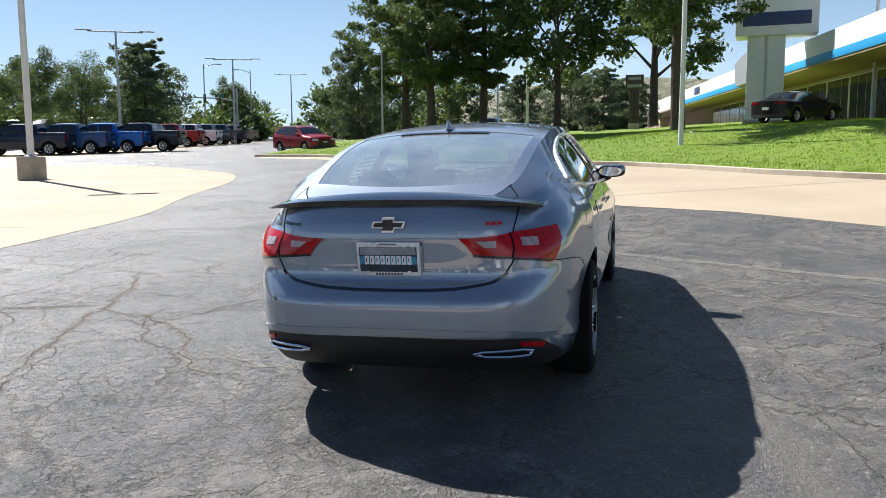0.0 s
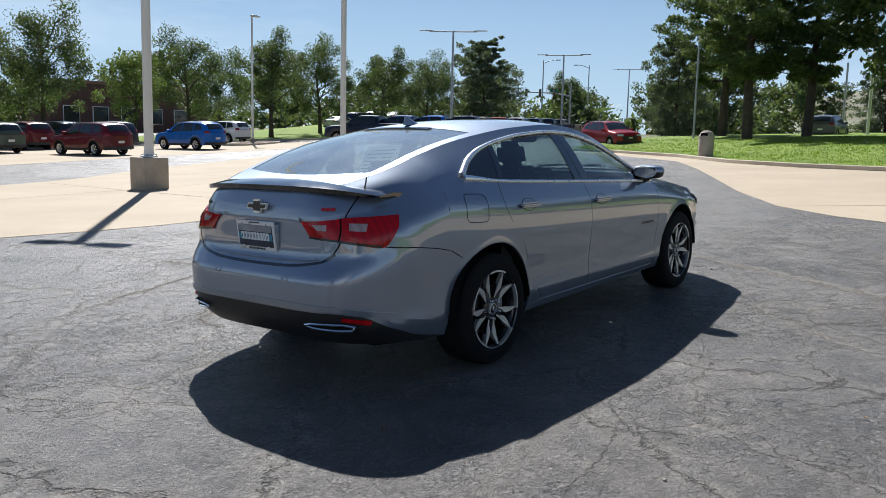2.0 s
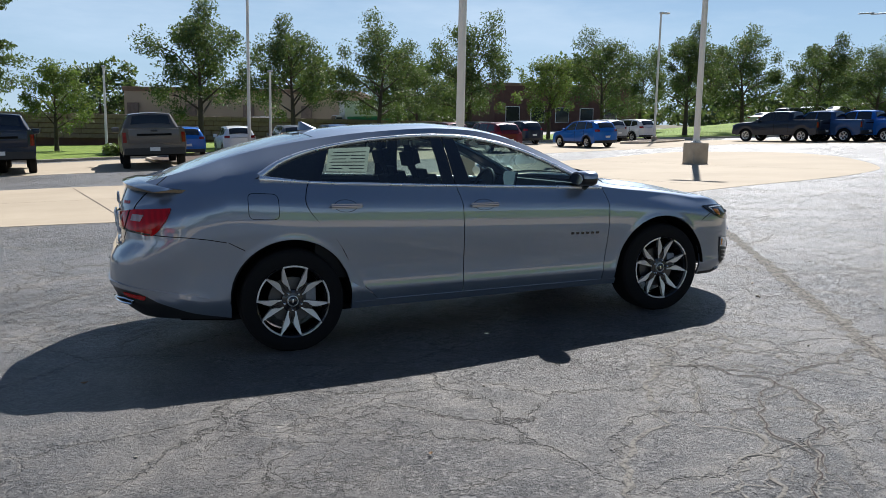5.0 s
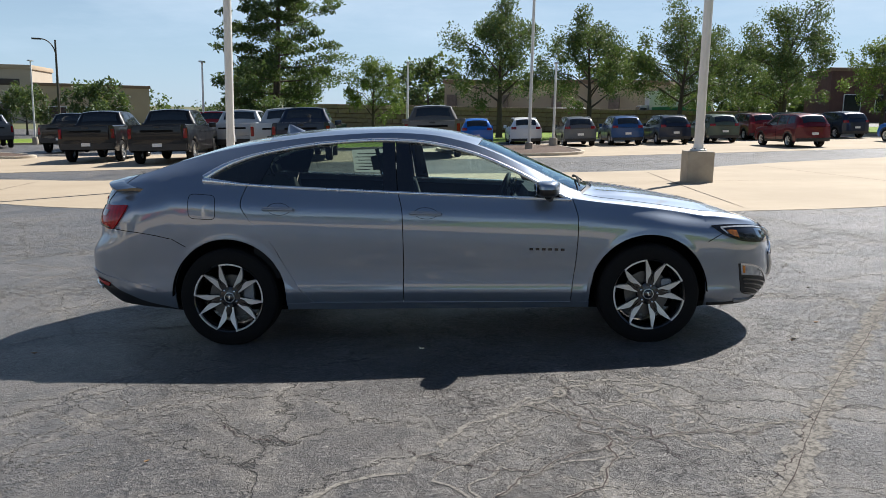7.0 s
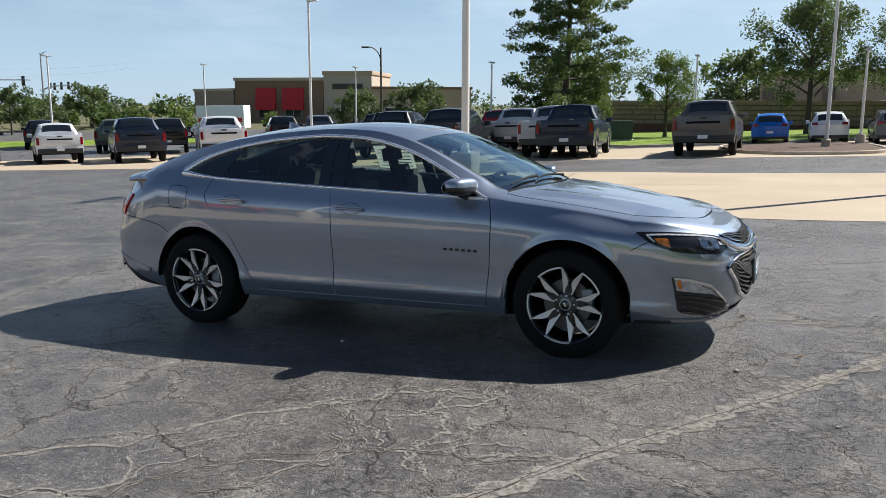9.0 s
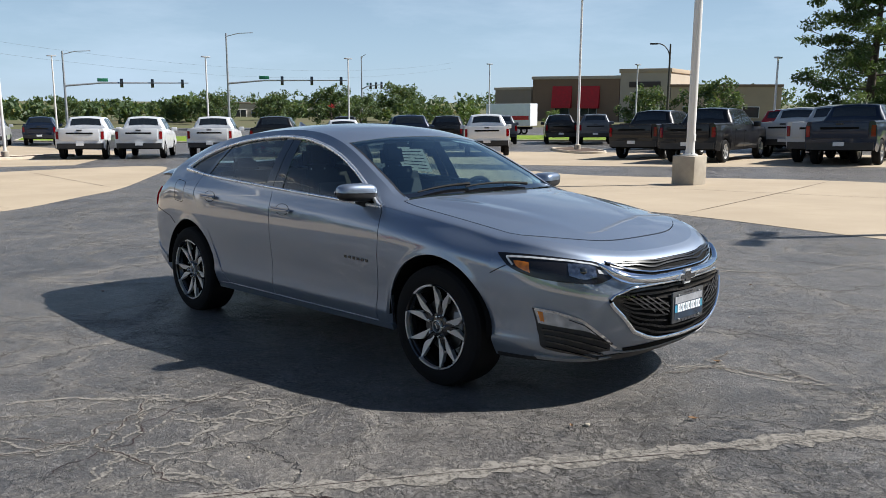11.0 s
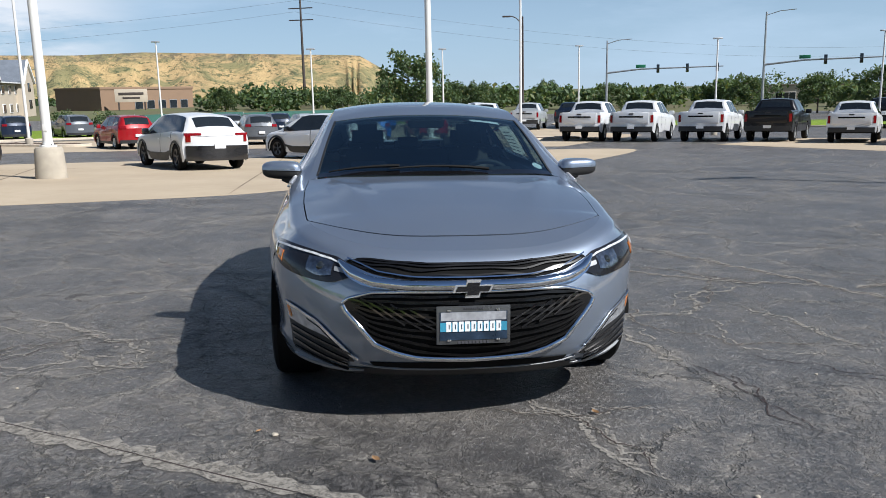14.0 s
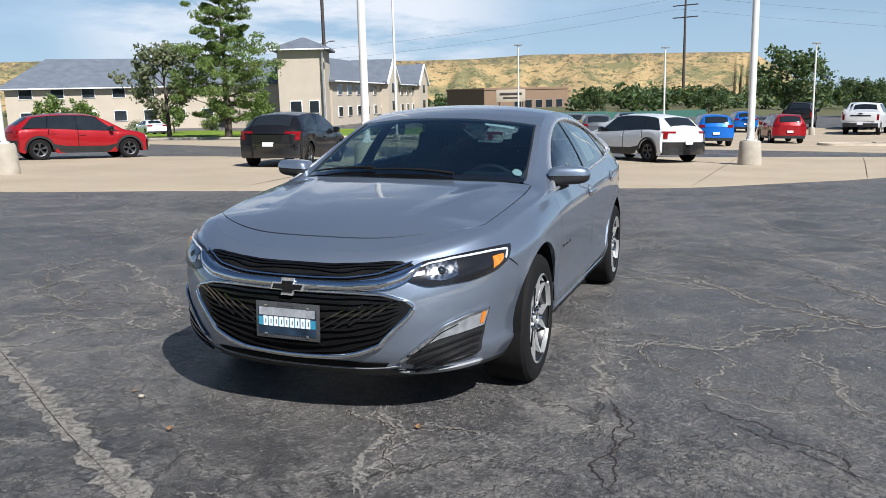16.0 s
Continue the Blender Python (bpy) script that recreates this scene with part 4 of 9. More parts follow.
def side_grid(left, right, low, nu, nv, top=1.0, bunch=None):
    """Parameters of a door or wing between two seams."""
    rows = []
    for i in range(nu + 1):
        u = i / nu
        row = []
        for j in range(nv + 1):
            x, z = 0.0, 0.6
            for _ in range(5):
                x = left(z) + (right(z) - left(z)) * u
                zb = belt_z(x)
                lo = low(x)
                z = lo + (zb - lo) * (j / nv)
            row.append((x, (z - 0.235) / (zb - 0.235)))
        if top > 1:
            x = row[-1][0]
            row += [(x, 1 + k / 6 * (top - 1)) for k in range(1, 7)]
        rows.append(row)
    return rows


for side, word in ((-1, "right"), (1, "left")):
    def flank(x, v, side=side):
        return side_surface(min(max(x, TAIL), NOSE), min(max(v, 0), 2), side)
    quarter = side_grid(lambda z: TAIL, lambda z: seam_rear(z) - GAP, bottom_z, 56, 22)
    skin("quarter_panel", flank, quarter, 0.01, 0.02, PAINT, sedan, rim=0.02)
    # foot of the quarter panel between the arch and the rear door
    foot = []
    for i in range(13):
        z = 0.262 + (0.58 - 0.262) * i / 12
        rise = max(z - HUB_Z - 0.012, 0.0)
        x0, x1 = -1.415 + math.sqrt(ARCH ** 2 - rise ** 2), seam_rear(z) - GAP
        foot.append([(x0 + (x1 - x0) * j / 8, (z - 0.235) / (belt_z(x0 + (x1 - x0) * j / 8) - 0.235)) for j in range(9)])
    skin("quarter_panel_foot", flank, foot, 0.01, 0.02, PAINT, sedan, lift=-0.0015, rim=0.015)
    rear_door = skin("rear_door", flank, side_grid(lambda z: seam_rear(z) + GAP, lambda z: seam_mid(z) - GAP, lambda x: 0.278, 30, 22), 0.01, 0.02, PAINT, sedan)
    front_door = skin("front_door", flank, side_grid(lambda z: seam_mid(z) + GAP, lambda z: seam_front(z) - GAP, lambda x: 0.276, 34, 22), 0.01, 0.02, PAINT, sedan)
    skin("front_wing", flank, side_grid(lambda z: seam_front(z) + GAP, lambda z: NOSE, bottom_z, 56, 22, top=2.0), 0.01, 0.02, PAINT, sedan, rim=0.02)
    sill = [[(-1.02 + 2.04 * i / 30, 0.0 + 0.055 * j / 4) for j in range(5)] for i in range(31)]
    skin("sill_panel", flank, sill, 0.01, 0.02, PAINT, sedan, rim=0.03)
    strip("sill_trim", flank, [(-0.86, 0.062), (0.90, 0.058)], 0.006, PAINT, sedan, 0.01, 0.02, lift=0.004)

    def rail_low(x):
        if x < -1.60 or x > 0.90:
            return 0.0
        return max((window_z(x) - belt_z(x)) / (edge_z(x) - belt_z(x)), 0.0)
    rail = [[(x, 1 + rail_low(x) + (1 - rail_low(x)) * j / 6) for j in range(7)] for x in [TAIL + (0.945 - TAIL) * i / 70 for i in range(71)]]
    skin("roof_rail", flank, rail, 0.01, 0.02, PAINT, sedan, rim=0.02)

    # panes between the belt line and the rail
    def window(name, x0, x1, mat, parent, lift, label="", low=0.012, slant0=0.0, slant1=0.0):
        grid = []
        for i in range(19):
            row = []
            for j in range(7):
                k = j / 6
                x = (x0 + slant0 * k) + ((x1 + slant1 * k) - (x0 + slant0 * k)) * i / 18
                r = max(rail_low(x) - 0.02, 0.004) * k + min(low, rail_low(x) * 0.5) * (1 - k)
                row.append((x, 1 + r))
            grid.append(row)
        return skin(name, flank, grid, 0.01, 0.02, mat, parent, label, lift, 0.004)
    window("quarter_glass", -1.535, -1.235, LOT_GLASS, sedan, -0.006, "black-tinted fixed quarter glass", slant1=0.10)
    window("door_pillar", -1.25, -1.195, GLOSS_BLACK, rear_door, -0.004, slant0=0.10, slant1=0.10)
    window("window_glass", -1.195, -0.345, REAR_GLASS, rear_door, -0.008, "tinted rear door glass", slant0=0.10, slant1=-0.02)
    window("door_pillar", -0.345, -0.255, GLOSS_BLACK, rear_door, -0.003, slant0=-0.02, slant1=-0.025)
    window("door_pillar", -0.249, -0.135, GLOSS_BLACK, front_door, -0.003, slant0=-0.025, slant1=-0.05)
    window("window_glass", -0.135, 0.70, SIDE_GLASS, front_door, -0.008, "clear front door glass", slant0=-0.05, slant1=-0.01)
    window("mirror_sail", 0.70, 0.885, GLOSS_BLACK, front_door, -0.004, slant1=-0.02)

    # bright trim round the panes
    top_line = [(x, 1 + rail_low(x)) for x in [-1.575 + (0.905 + 1.575) * i / 40 for i in range(41)]]
    part("window_trim", tube_mesh("window_trim", [flank(*p) + Vector((0, side * 0.003, 0)) for p in (walk_line(top_line, i / 80) for i in range(81))], 0.013, BRIGHT_TRIM, 8, [0.013 + 0.011 * max(0.0, 1 - i / 12) for i in range(81)]), sedan)
    low_line = [(x, 1.0) for x in [-1.575 + (0.905 + 1.575) * i / 20 for i in range(21)]]
    part("window_trim", tube_mesh("window_trim", [flank(*p) + Vector((0, side * 0.003, 0)) for p in (walk_line(low_line, i / 50) for i in range(51))], 0.011, BRIGHT_TRIM, 8, [0.0105 + 0.013 * max(0.0, 1 - i / 5) for i in range(51)]), sedan)

    # filler flap and handles
    flap = [(-1.571 + 0.094 * math.copysign(abs(math.cos(k * math.pi / 18)) ** 0.35, math.cos(k * math.pi / 18)), 0.808 + 0.092 * math.copysign(abs(math.sin(k * math.pi / 18)) ** 0.35, math.sin(k * math.pi / 18))) for k in range(37)]
    strip("filler_flap_gap", flank, flap, 0.004, DARK_UNDER, sedan, 0.01, 0.02, lift=0.0008, rim=0.004, count=72)
    for x0, q, door in ((-1.045, 0.829, rear_door), (-0.062, 0.838, front_door)):
        bowl = [[(x0 + 0.075 * (i / 6 - 1), q + 0.046 * math.sqrt(max(1 - (i / 6 - 1) ** 2, 0.02)) * (j / 2 - 1)) for j in range(5)] for i in range(13)]
        skin("handle_bowl", flank, bowl, 0.01, 0.02, PAINT, door, lift=0.0008, rim=0.002)
        # thin dark ring: the hollow's edge shading drawn on the flush panel
        round_edge = [(x0 + 0.076 * math.cos(k * math.pi / 18), q + 0.047 * math.sin(k * math.pi / 18)) for k in range(37)]
        strip("bowl_edge_shade", flank, round_edge, 0.003, DARK_UNDER, door, 0.01, 0.02, lift=0.0016, rim=0.003, count=48)
        p0 = flank(x0, q)
        bm = bmesh.new()
        bmesh.ops.create_cube(bm, size=1.0)
        bmesh.ops.scale(bm, vec=(0.225, 0.026, 0.030), verts=bm.verts)
        bmesh.ops.bevel(bm, geom=bm.edges[:], offset=0.011, segments=3, affect="EDGES")
        for vtx in bm.verts:
            vtx.co.y -= side * 0.016 * (abs(vtx.co.x) / 0.117) ** 2.5
        bmesh.ops.transform(bm, matrix=Matrix.Translation((p0.x, p0.y + side * 0.030, p0.z)) @ Matrix.Rotation(radians(1.5), 4, "Y"), verts=bm.verts)
        part("door_handle", bm_mesh("door_handle", bm, PAINT), door)
    # model name on the door, as plain marks
    for k in range(6):
        x0 = 0.622 + 0.0415 * k
        if side == 1:
            x0 = 1.475 - x0
        mark = [[(x0 + 0.024 * i / 2, 0.540 + 0.022 * j / 2) for j in range(3)] for i in range(3)]
        skin("name_mark", flank, mark, 0.01, 0.02, GLOSS_BLACK, front_door, lift=0.004, rim=0.003)
    # inner door trim and sill
    lining = [[(x, 0.25 + 0.73 * j / 8) for j in range(9)] for x in [-1.25 + 2.15 * i / 20 for i in range(21)]]
    skin("door_lining", flank, lining, 0.01, 0.02, TRIM_IN, sedan, lift=-0.075, rim=0)

    # door mirror
    bm = bmesh.new()
    bmesh.ops.create_uvsphere(bm, u_segments=24, v_segments=14, radius=1.0)
    for vtx in bm.verts:
        x, y, z = vtx.co
        sx, sy, sz = (math.copysign(abs(c) ** 0.62, c) for c in (x, y, z))
        out_y = 0.5 + 0.5 * sy
        vtx.co = Vector((0.075 * sx * (1 - 0.25 * out_y) + (0.035 if sx > 0 else 0.0) * (1 - out_y), 0.118 * sy, 0.057 * sz * (1 - 0.12 * out_y) + 0.006 * out_y))
    cap = bm.copy()
    bmesh.ops.delete(cap, geom=[f for f in cap.faces if f.calc_center_median().z < -0.002 or f.calc_center_median().x < -0.052], context="FACES")
    bmesh.ops.scale(cap, vec=(1.03, 1.02, 1.03), verts=cap.verts)
    place_at = Matrix.Translation((0.735, side * 0.918, 1.036)) @ (Matrix.Identity(4) if side > 0 else Matrix.Scale(-1, 4, (0, 1, 0)))
    for b in (bm, cap):
        bmesh.ops.transform(b, matrix=place_at, verts=b.verts)
        if side < 0:
            bmesh.ops.reverse_faces(b, faces=b.faces)
    mirror = part("door_mirror", bm_mesh("door_mirror", bm, BLACK_PLASTIC), sedan, "black door mirror with a painted cap")
    part("mirror_cap", bm_mesh("mirror_cap", cap, PAINT), mirror)
    part("mirror_arm", tube_mesh("mirror_arm", [(0.775, side * 0.80, 0.958), (0.765, side * 0.85, 0.970), (0.748, side * 0.905, 0.998)], 0.02, BLACK_PLASTIC, taper=[0.028, 0.026, 0.03]), mirror)
    glass = [(0.079 * math.cos(a) * 1.15, 0.040 * math.sin(a)) for a in [2 * math.pi * k / 24 for k in range(24)]]
    part("mirror_glass", prism_mesh("mirror_glass", [(side * 0.918 + y, 1.038 + z) for y, z in glass], 0.660, 0.664, CHROME, "x"), mirror)


def top_panel(name, back_edge, front_edge, mat, label="", s0=-1.0, s1=1.0, nu=24, nv=28, lift=0.0, rim=0.015, parent=None, warp=None):
    grid = []
    for i in range(nu + 1):
        t = warp(i / nu) if warp else i / nu
        grid.append([(back_edge(s) + (front_edge(s) - back_edge(s)) * t, s) for s in [s0 + (s1 - s0) * j / nv for j in range(nv + 1)]])
    return skin(name, lambda x, s: top_surface(min(max(x, -2.3695), 2.2695), min(max(s, -1), 1)), grid, 0.012, 0.03, mat, parent or sedan, label, lift, rim)


def screen_base(s):
    return 0.955 + 0.145 * (1 - abs(s) ** 2)


def screen_top(s):
    return 0.335 - 0.05 * s * s


def rear_top(s):
    return -1.215 + 0.06 * s * s


def rear_base(s):
    return -2.135 + 0.10 * s * s


ROOF_S = 0.935
top_panel("roof", rear_top, screen_top, PAINT, s0=-1, s1=1, nu=36)
top_panel("windscreen", lambda s: screen_top(s) + 0.004, screen_base, FRONT_GLASS, "clear laminated windscreen", s0=-ROOF_S, s1=ROOF_S, lift=-0.003, rim=0.003)
# the film paints mirrored sky into the rear window's colour
top_panel("rear_window", rear_base, lambda s: rear_top(s) - 0.004, pane("rear_screen_glass", (0.60, 0.76, 0.76), base=0.36, film=0.22, sheen=(0.80, 0.97, 1.0)), "rear window", s0=-ROOF_S + 0.03, s1=ROOF_S - 0.03, lift=-0.003, rim=0.003)
for s0, s1 in ((-1.0, -ROOF_S), (ROOF_S, 1.0)):
    top_panel("screen_pillar", lambda s: screen_top(s) + 0.001, lambda s: 0.985, PAINT, s0=s0, s1=s1, nv=4)
    top_panel("rear_pillar", lambda s: -2.10, lambda s: rear_top(s) - 0.001, PAINT, s0=s0 - (0.03 if s0 > 0 else 0), s1=s1 + (0.03 if s0 < 0 else 0), nv=4)
for s0 in (-1, 1):
    line = [(screen_top(ROOF_S) + (0.95 - screen_top(ROOF_S)) * i / 12, s0 * (ROOF_S + 0.004)) for i in range(13)]
    strip("screen_seal", top_surface, line, 0.012, BLACK_PLASTIC, sedan, 0.01, 0.02, lift=0.001)
# dark ceramic edge of the panes and the black band at the roof
top_panel("screen_band", lambda s: screen_base(s) - 0.05, lambda s: screen_base(s) + 0.002, GLOSS_BLACK, s0=-ROOF_S, s1=ROOF_S, nu=3, lift=-0.0006, rim=0)
top_panel("cowl", lambda s: screen_base(s) + 0.003, lambda s: screen_base(s) + 0.055, BLACK_PLASTIC, "black plastic cowl under the windscreen", s0=-0.985, s1=0.985, nu=3, lift=-0.014, rim=0.02)
top_panel("bonnet", lambda s: screen_base(s) + 0.035, lambda s: 2.130 - 0.02 * s * s - 0.25 * abs(s) ** 5, PAINT, s0=-0.992, s1=0.992, nu=40, nv=64, lift=0.002, rim=0.018)
top_panel("bonnet_header", lambda s: 2.138 - 0.02 * s * s - 0.25 * abs(s) ** 5, lambda s: 2.2695, PAINT, s0=-1, s1=1, nu=14, warp=lambda t: 1 - (1 - t) ** 2)
lid_top = top_panel("boot_lid_top", lambda s: -2.3695, lambda s: rear_base(s) - 0.004, PAINT, s0=-0.985, s1=0.985, nu=14, warp=lambda t: t * t)

# front and rear ends
steps = [180 * k / 96 for k in range(97)]
levels = [0.0, 0.03, 0.06, 0.10, 0.15, 0.2, 0.26, 0.32, 0.4, 0.48, 0.56, 0.64, 0.7, 0.76, 0.82, 0.88, 0.94, 1.0, 1.1, 1.25, 1.4, 1.6, 1.8, 2.0]
front_bumper = skin("front_bumper", FRONT, [[(a, v) for v in levels] for a in steps], 1.0, 0.02, PAINT, sedan, rim=0.015)
valance_top = smooth_curve([(0, 0.005), (18, 0.05), (32, 0.14), (46, 0.255), (64, 0.291), (90, 0.297)])


def rear_split(a):
    return valance_top(min(a, 180 - a))


rear_bumper = skin("rear_bumper", REAR, [[(a, rear_split(a) + (2.0 - rear_split(a)) * (k / 26)) for k in range(27)] for a in steps], 1.0, 0.02, PAINT, sedan, rim=0.015)
valance = skin("rear_valance", REAR, [[(a, rear_split(a) * k / 6) for k in range(7)] for a in steps], 1.0, 0.02, BLACK_PLASTIC, sedan, "black plastic lower rear valance", lift=-0.003, rim=0.02)
strip("bumper_crease", REAR, there_and_back([(10, 0.16), (34, 0.250), (60, 0.322), (84, 0.335), (90, 0.335)]), lambda t: 0.028, PAINT, rear_bumper, 1.0, 0.02, lift=0.007, rim=0.012, count=60)
lid_edge = [(30, 2.0), (38, 1.55), (46, 1.267), (53, 0.99), (60, 0.88), (64.5, 0.79), (67.5, 0.735), (73, 0.68), (84, 0.628), (90, 0.612)]
strip("lid_gap", REAR, there_and_back(lid_edge), 0.007, DARK_UNDER, rear_bumper, 1.0, 0.02, lift=0.0015, rim=0.004, count=90)
strip("lid_lower_gap", REAR, there_and_back([(66, 0.745), (73, 0.672), (84, 0.620), (90, 0.604)]), 0.016, GLOSS_BLACK, rear_bumper, 1.0, 0.02, lift=0.002, rim=0.004, count=60)
for flip in (False, True):
    def both(line):
        return mirrored(line) if flip else line
    sgn = 1 if flip else -1
    # seam from the rear lamp to the wheel arch, and from the headlamp to the front arch
    strip("bumper_gap", REAR, both([(38, 0.742), (20, 0.66), (8, 0.60), (0.5, 0.555)]), 0.005, DARK_UNDER, rear_bumper, 1.0, 0.02, lift=0.0012, rim=0.004)
    strip("bumper_gap", lambda x, v: side_surface(x, v, sgn), [(-1.797, 0.552), (-1.70, 0.495)], 0.005, DARK_UNDER, rear_bumper, 0.01, 0.02, lift=0.0012, rim=0.004)
    strip("bumper_gap", FRONT, both([(0.5, 0.735), (6, 0.79), (11, 0.835)]), 0.005, DARK_UNDER, front_bumper, 1.0, 0.02, lift=0.0012, rim=0.004)
    # rear lamps
    def slim(line):
        return [(a, 0.186 + (v - 0.172) * 0.66) for a, v in line]
    lamp = patch("rear_lamp", REAR, both([(80, 1.015), (67, 1.022), (55.5, 1.004), (41, 0.958), (26.6, 0.912)]),
                 both([(78.3, 0.868), (65, 0.835), (50, 0.785), (38.5, 0.738), (29.5, 0.84)]), RED_LENS, sedan, 0.010, 0.014, nu=36, label="red rear lamp with clear reversing lens")
    patch("reversing_lens", REAR, both([(74.3, 0.972), (65.6, 0.964)]), both([(73.0, 0.926), (68.2, 0.916)]), PALE_RED, lamp, 0.013, 0.003, nu=8, nv=3)
    patch("reversing_lens", REAR, both([(52.8, 0.948), (43.5, 0.916)]), both([(55.0, 0.900), (46.5, 0.872)]), PALE_RED, lamp, 0.013, 0.003, nu=8, nv=3)
    strip("lamp_gap", REAR, both([(55.0, 1.006), (59, 0.92), (63.4, 0.838)]), 0.008, DARK_UNDER, lamp, 1.0, 0.02, lift=0.0122, rim=0.006)
    strip("lamp_shade", REAR, both([(78.5, 0.872), (65, 0.842), (50, 0.793), (39.5, 0.748)]), 0.012, LAMP_BLACK, lamp, 1.0, 0.02, lift=0.0118, rim=0.006, count=24)
    # low reflector and exhaust tip
    patch("reflector", REAR, both([(57.0, 0.262), (41, 0.222)]), both([(57.6, 0.238), (43, 0.190)]), RED_LENS, valance, 0.006, 0.008, nu=10, nv=2)
    tip = [(78.5, 0.182), (74.8, 0.208), (65, 0.214), (56, 0.207), (50.2, 0.175), (52.8, 0.130), (62, 0.134), (74.8, 0.150), (78.5, 0.182)]
    ring = part("exhaust_tip", tube_mesh("exhaust_tip", [REAR(*p) + Vector((-0.016, 0, 0)) for p in (walk_line(both(slim(tip)), i / 40) for i in range(41))], 0.007, CHROME, 6), sedan, "flat chrome exhaust tip")
    patch("exhaust_opening", REAR, both(slim([(77.6, 0.184), (74.4, 0.202), (65, 0.208), (56, 0.202), (51.2, 0.175)])), both(slim([(77.6, 0.176), (74.4, 0.155), (62, 0.139), (53.4, 0.136), (51.2, 0.168)])), DARK_UNDER, ring, 0.006, 0.004, nu=16, nv=3)
    patch("exhaust_floor", REAR, both(slim([(73, 0.168), (62, 0.158), (54, 0.152)])), both(slim([(73, 0.157), (62, 0.142), (54.4, 0.139)])), CHROME, ring, 0.009, 0.002, nu=10, nv=2)
    # parking sensors
    for a, v in ((85.3, 0.517), (62.0, 0.517)):
        ring_line = [(a + 0.9 * math.cos(k * math.pi / 6) * (1 if a > 75 else 0.8), v + 0.016 * math.sin(k * math.pi / 6)) for k in range(13)]
        strip("parking_sensor", REAR, both(ring_line), 0.002, METAL_GREY, rear_bumper, 1.0, 0.02, lift=0.001, rim=0.002, count=12)
    # headlamp
    head = patch("headlamp", FRONT, both([(3.0, 0.908), (19, 0.930), (36, 0.950), (49, 0.956), (56.5, 0.918), (62.5, 0.832)]),
                 both([(4.5, 0.888), (13.5, 0.800), (25, 0.748), (37, 0.732), (50, 0.730), (61.0, 0.815)]), LAMP_BLACK, sedan, 0.008, 0.012, nu=40, nv=10, label="dark headlamp with projector and amber marker")
    strip("light_blade", FRONT, both([(13.5, 0.83), (9.0, 0.886), (20.5, 0.905), (40, 0.926), (50, 0.920), (57, 0.888)]), lambda t: 0.010 if t < 0.7 else 0.010 - 0.014 * (t - 0.7), CLEAR_LENS, head, 1.0, 0.02, lift=0.013, rim=0.004, count=50)
    patch("marker", FRONT, both([(13.2, 0.862), (17, 0.868), (21, 0.866)]), both([(15, 0.828), (18, 0.806), (22, 0.786)]), AMBER_LENS, head, 0.0105, 0.003, nu=12, nv=4)
    patch("lamp_bowl", FRONT, both([(39, 0.900), (46, 0.912), (52, 0.900)]), both([(40, 0.800), (46, 0.775), (52.5, 0.800)]), BOWL, head, 0.0105, 0.003, nu=10, nv=4)
    q = FRONT(*both([(46.2, 0.845)])[0])
    bm = bmesh.new()
    bmesh.ops.create_uvsphere(bm, u_segments=20, v_segments=12, radius=0.025)
    bmesh.ops.translate(bm, vec=q + (q - Vector((1.9, 0, 0.7))).normalized() * -0.008, verts=bm.verts)
    part("projector", bm_mesh("projector", bm, LOT_GLASS), head)
    patch("lamp_fin", FRONT, both([(53, 0.870), (58, 0.862)]), both([(53.5, 0.835), (57.5, 0.830)]), METAL_GREY, head, 0.0105, 0.003, nu=6, nv=3)
    # fog lamp pocket
    pocket = patch("bumper_vent", FRONT, both([(21.8, 0.480), (33, 0.458), (43.5, 0.404), (50, 0.318), (58.5, 0.196)]),
                   both([(24.0, 0.285), (27.5, 0.150), (36, 0.112), (45, 0.098), (60, 0.135)]), BLACK_PLASTIC, front_bumper, 0.004, 0.008, nu=28, nv=8, label="black vent below the fog lamp")
    for k in range(4):
        f = 0.22 + 0.2 * k
        line = [(26 + 1.2 * k + (33 - 2 * k) * i / 10, (0.30 - 0.05 * k) - 0.10 * (i / 10) ** 1.5) for i in range(11)]
        strip("vent_slat", FRONT, both(line), 0.010, GLOSS_BLACK, pocket, 1.0, 0.02, lift=0.012, rim=0.008)
    fog = patch("fog_lamp", FRONT, both([(22.8, 0.470), (33, 0.450), (43.5, 0.395), (50, 0.306), (55.5, 0.228)]),
                both([(24.4, 0.352), (36, 0.330), (46, 0.306), (52, 0.262), (55.8, 0.222)]), FOG_LENS, front_bumper, 0.009, 0.010, nu=26, nv=5, label="clear fog lamp with an amber corner")
    patch("fog_marker", FRONT, both([(24.3, 0.458), (26.6, 0.455)]), both([(25.4, 0.372), (27.2, 0.369)]), AMBER_LENS, fog, 0.0115, 0.003, nu=5, nv=3)
    strip("fog_trim", FRONT, both([(23.0, 0.476), (33, 0.456), (43.5, 0.402), (50, 0.313), (59, 0.190), (62, 0.165)]), 0.013, CHROME, fog, 1.0, 0.02, lift=0.011, rim=0.005, count=36)
    strip("fog_trim", FRONT, both([(38, 0.404), (45, 0.358), (51, 0.276), (57, 0.205)]), 0.004, LAMP_BLACK, fog, 1.0, 0.02, lift=0.0115, rim=0.003, count=20)
    patch("chin_corner", FRONT, both([(24, 0.062), (36, 0.055), (50, 0.052), (63, 0.062)]), both([(26, 0.030), (38, 0.020), (52, 0.018), (61, 0.044)]), METAL_GREY, front_bumper, 0.010, 0.012, nu=14, nv=3)

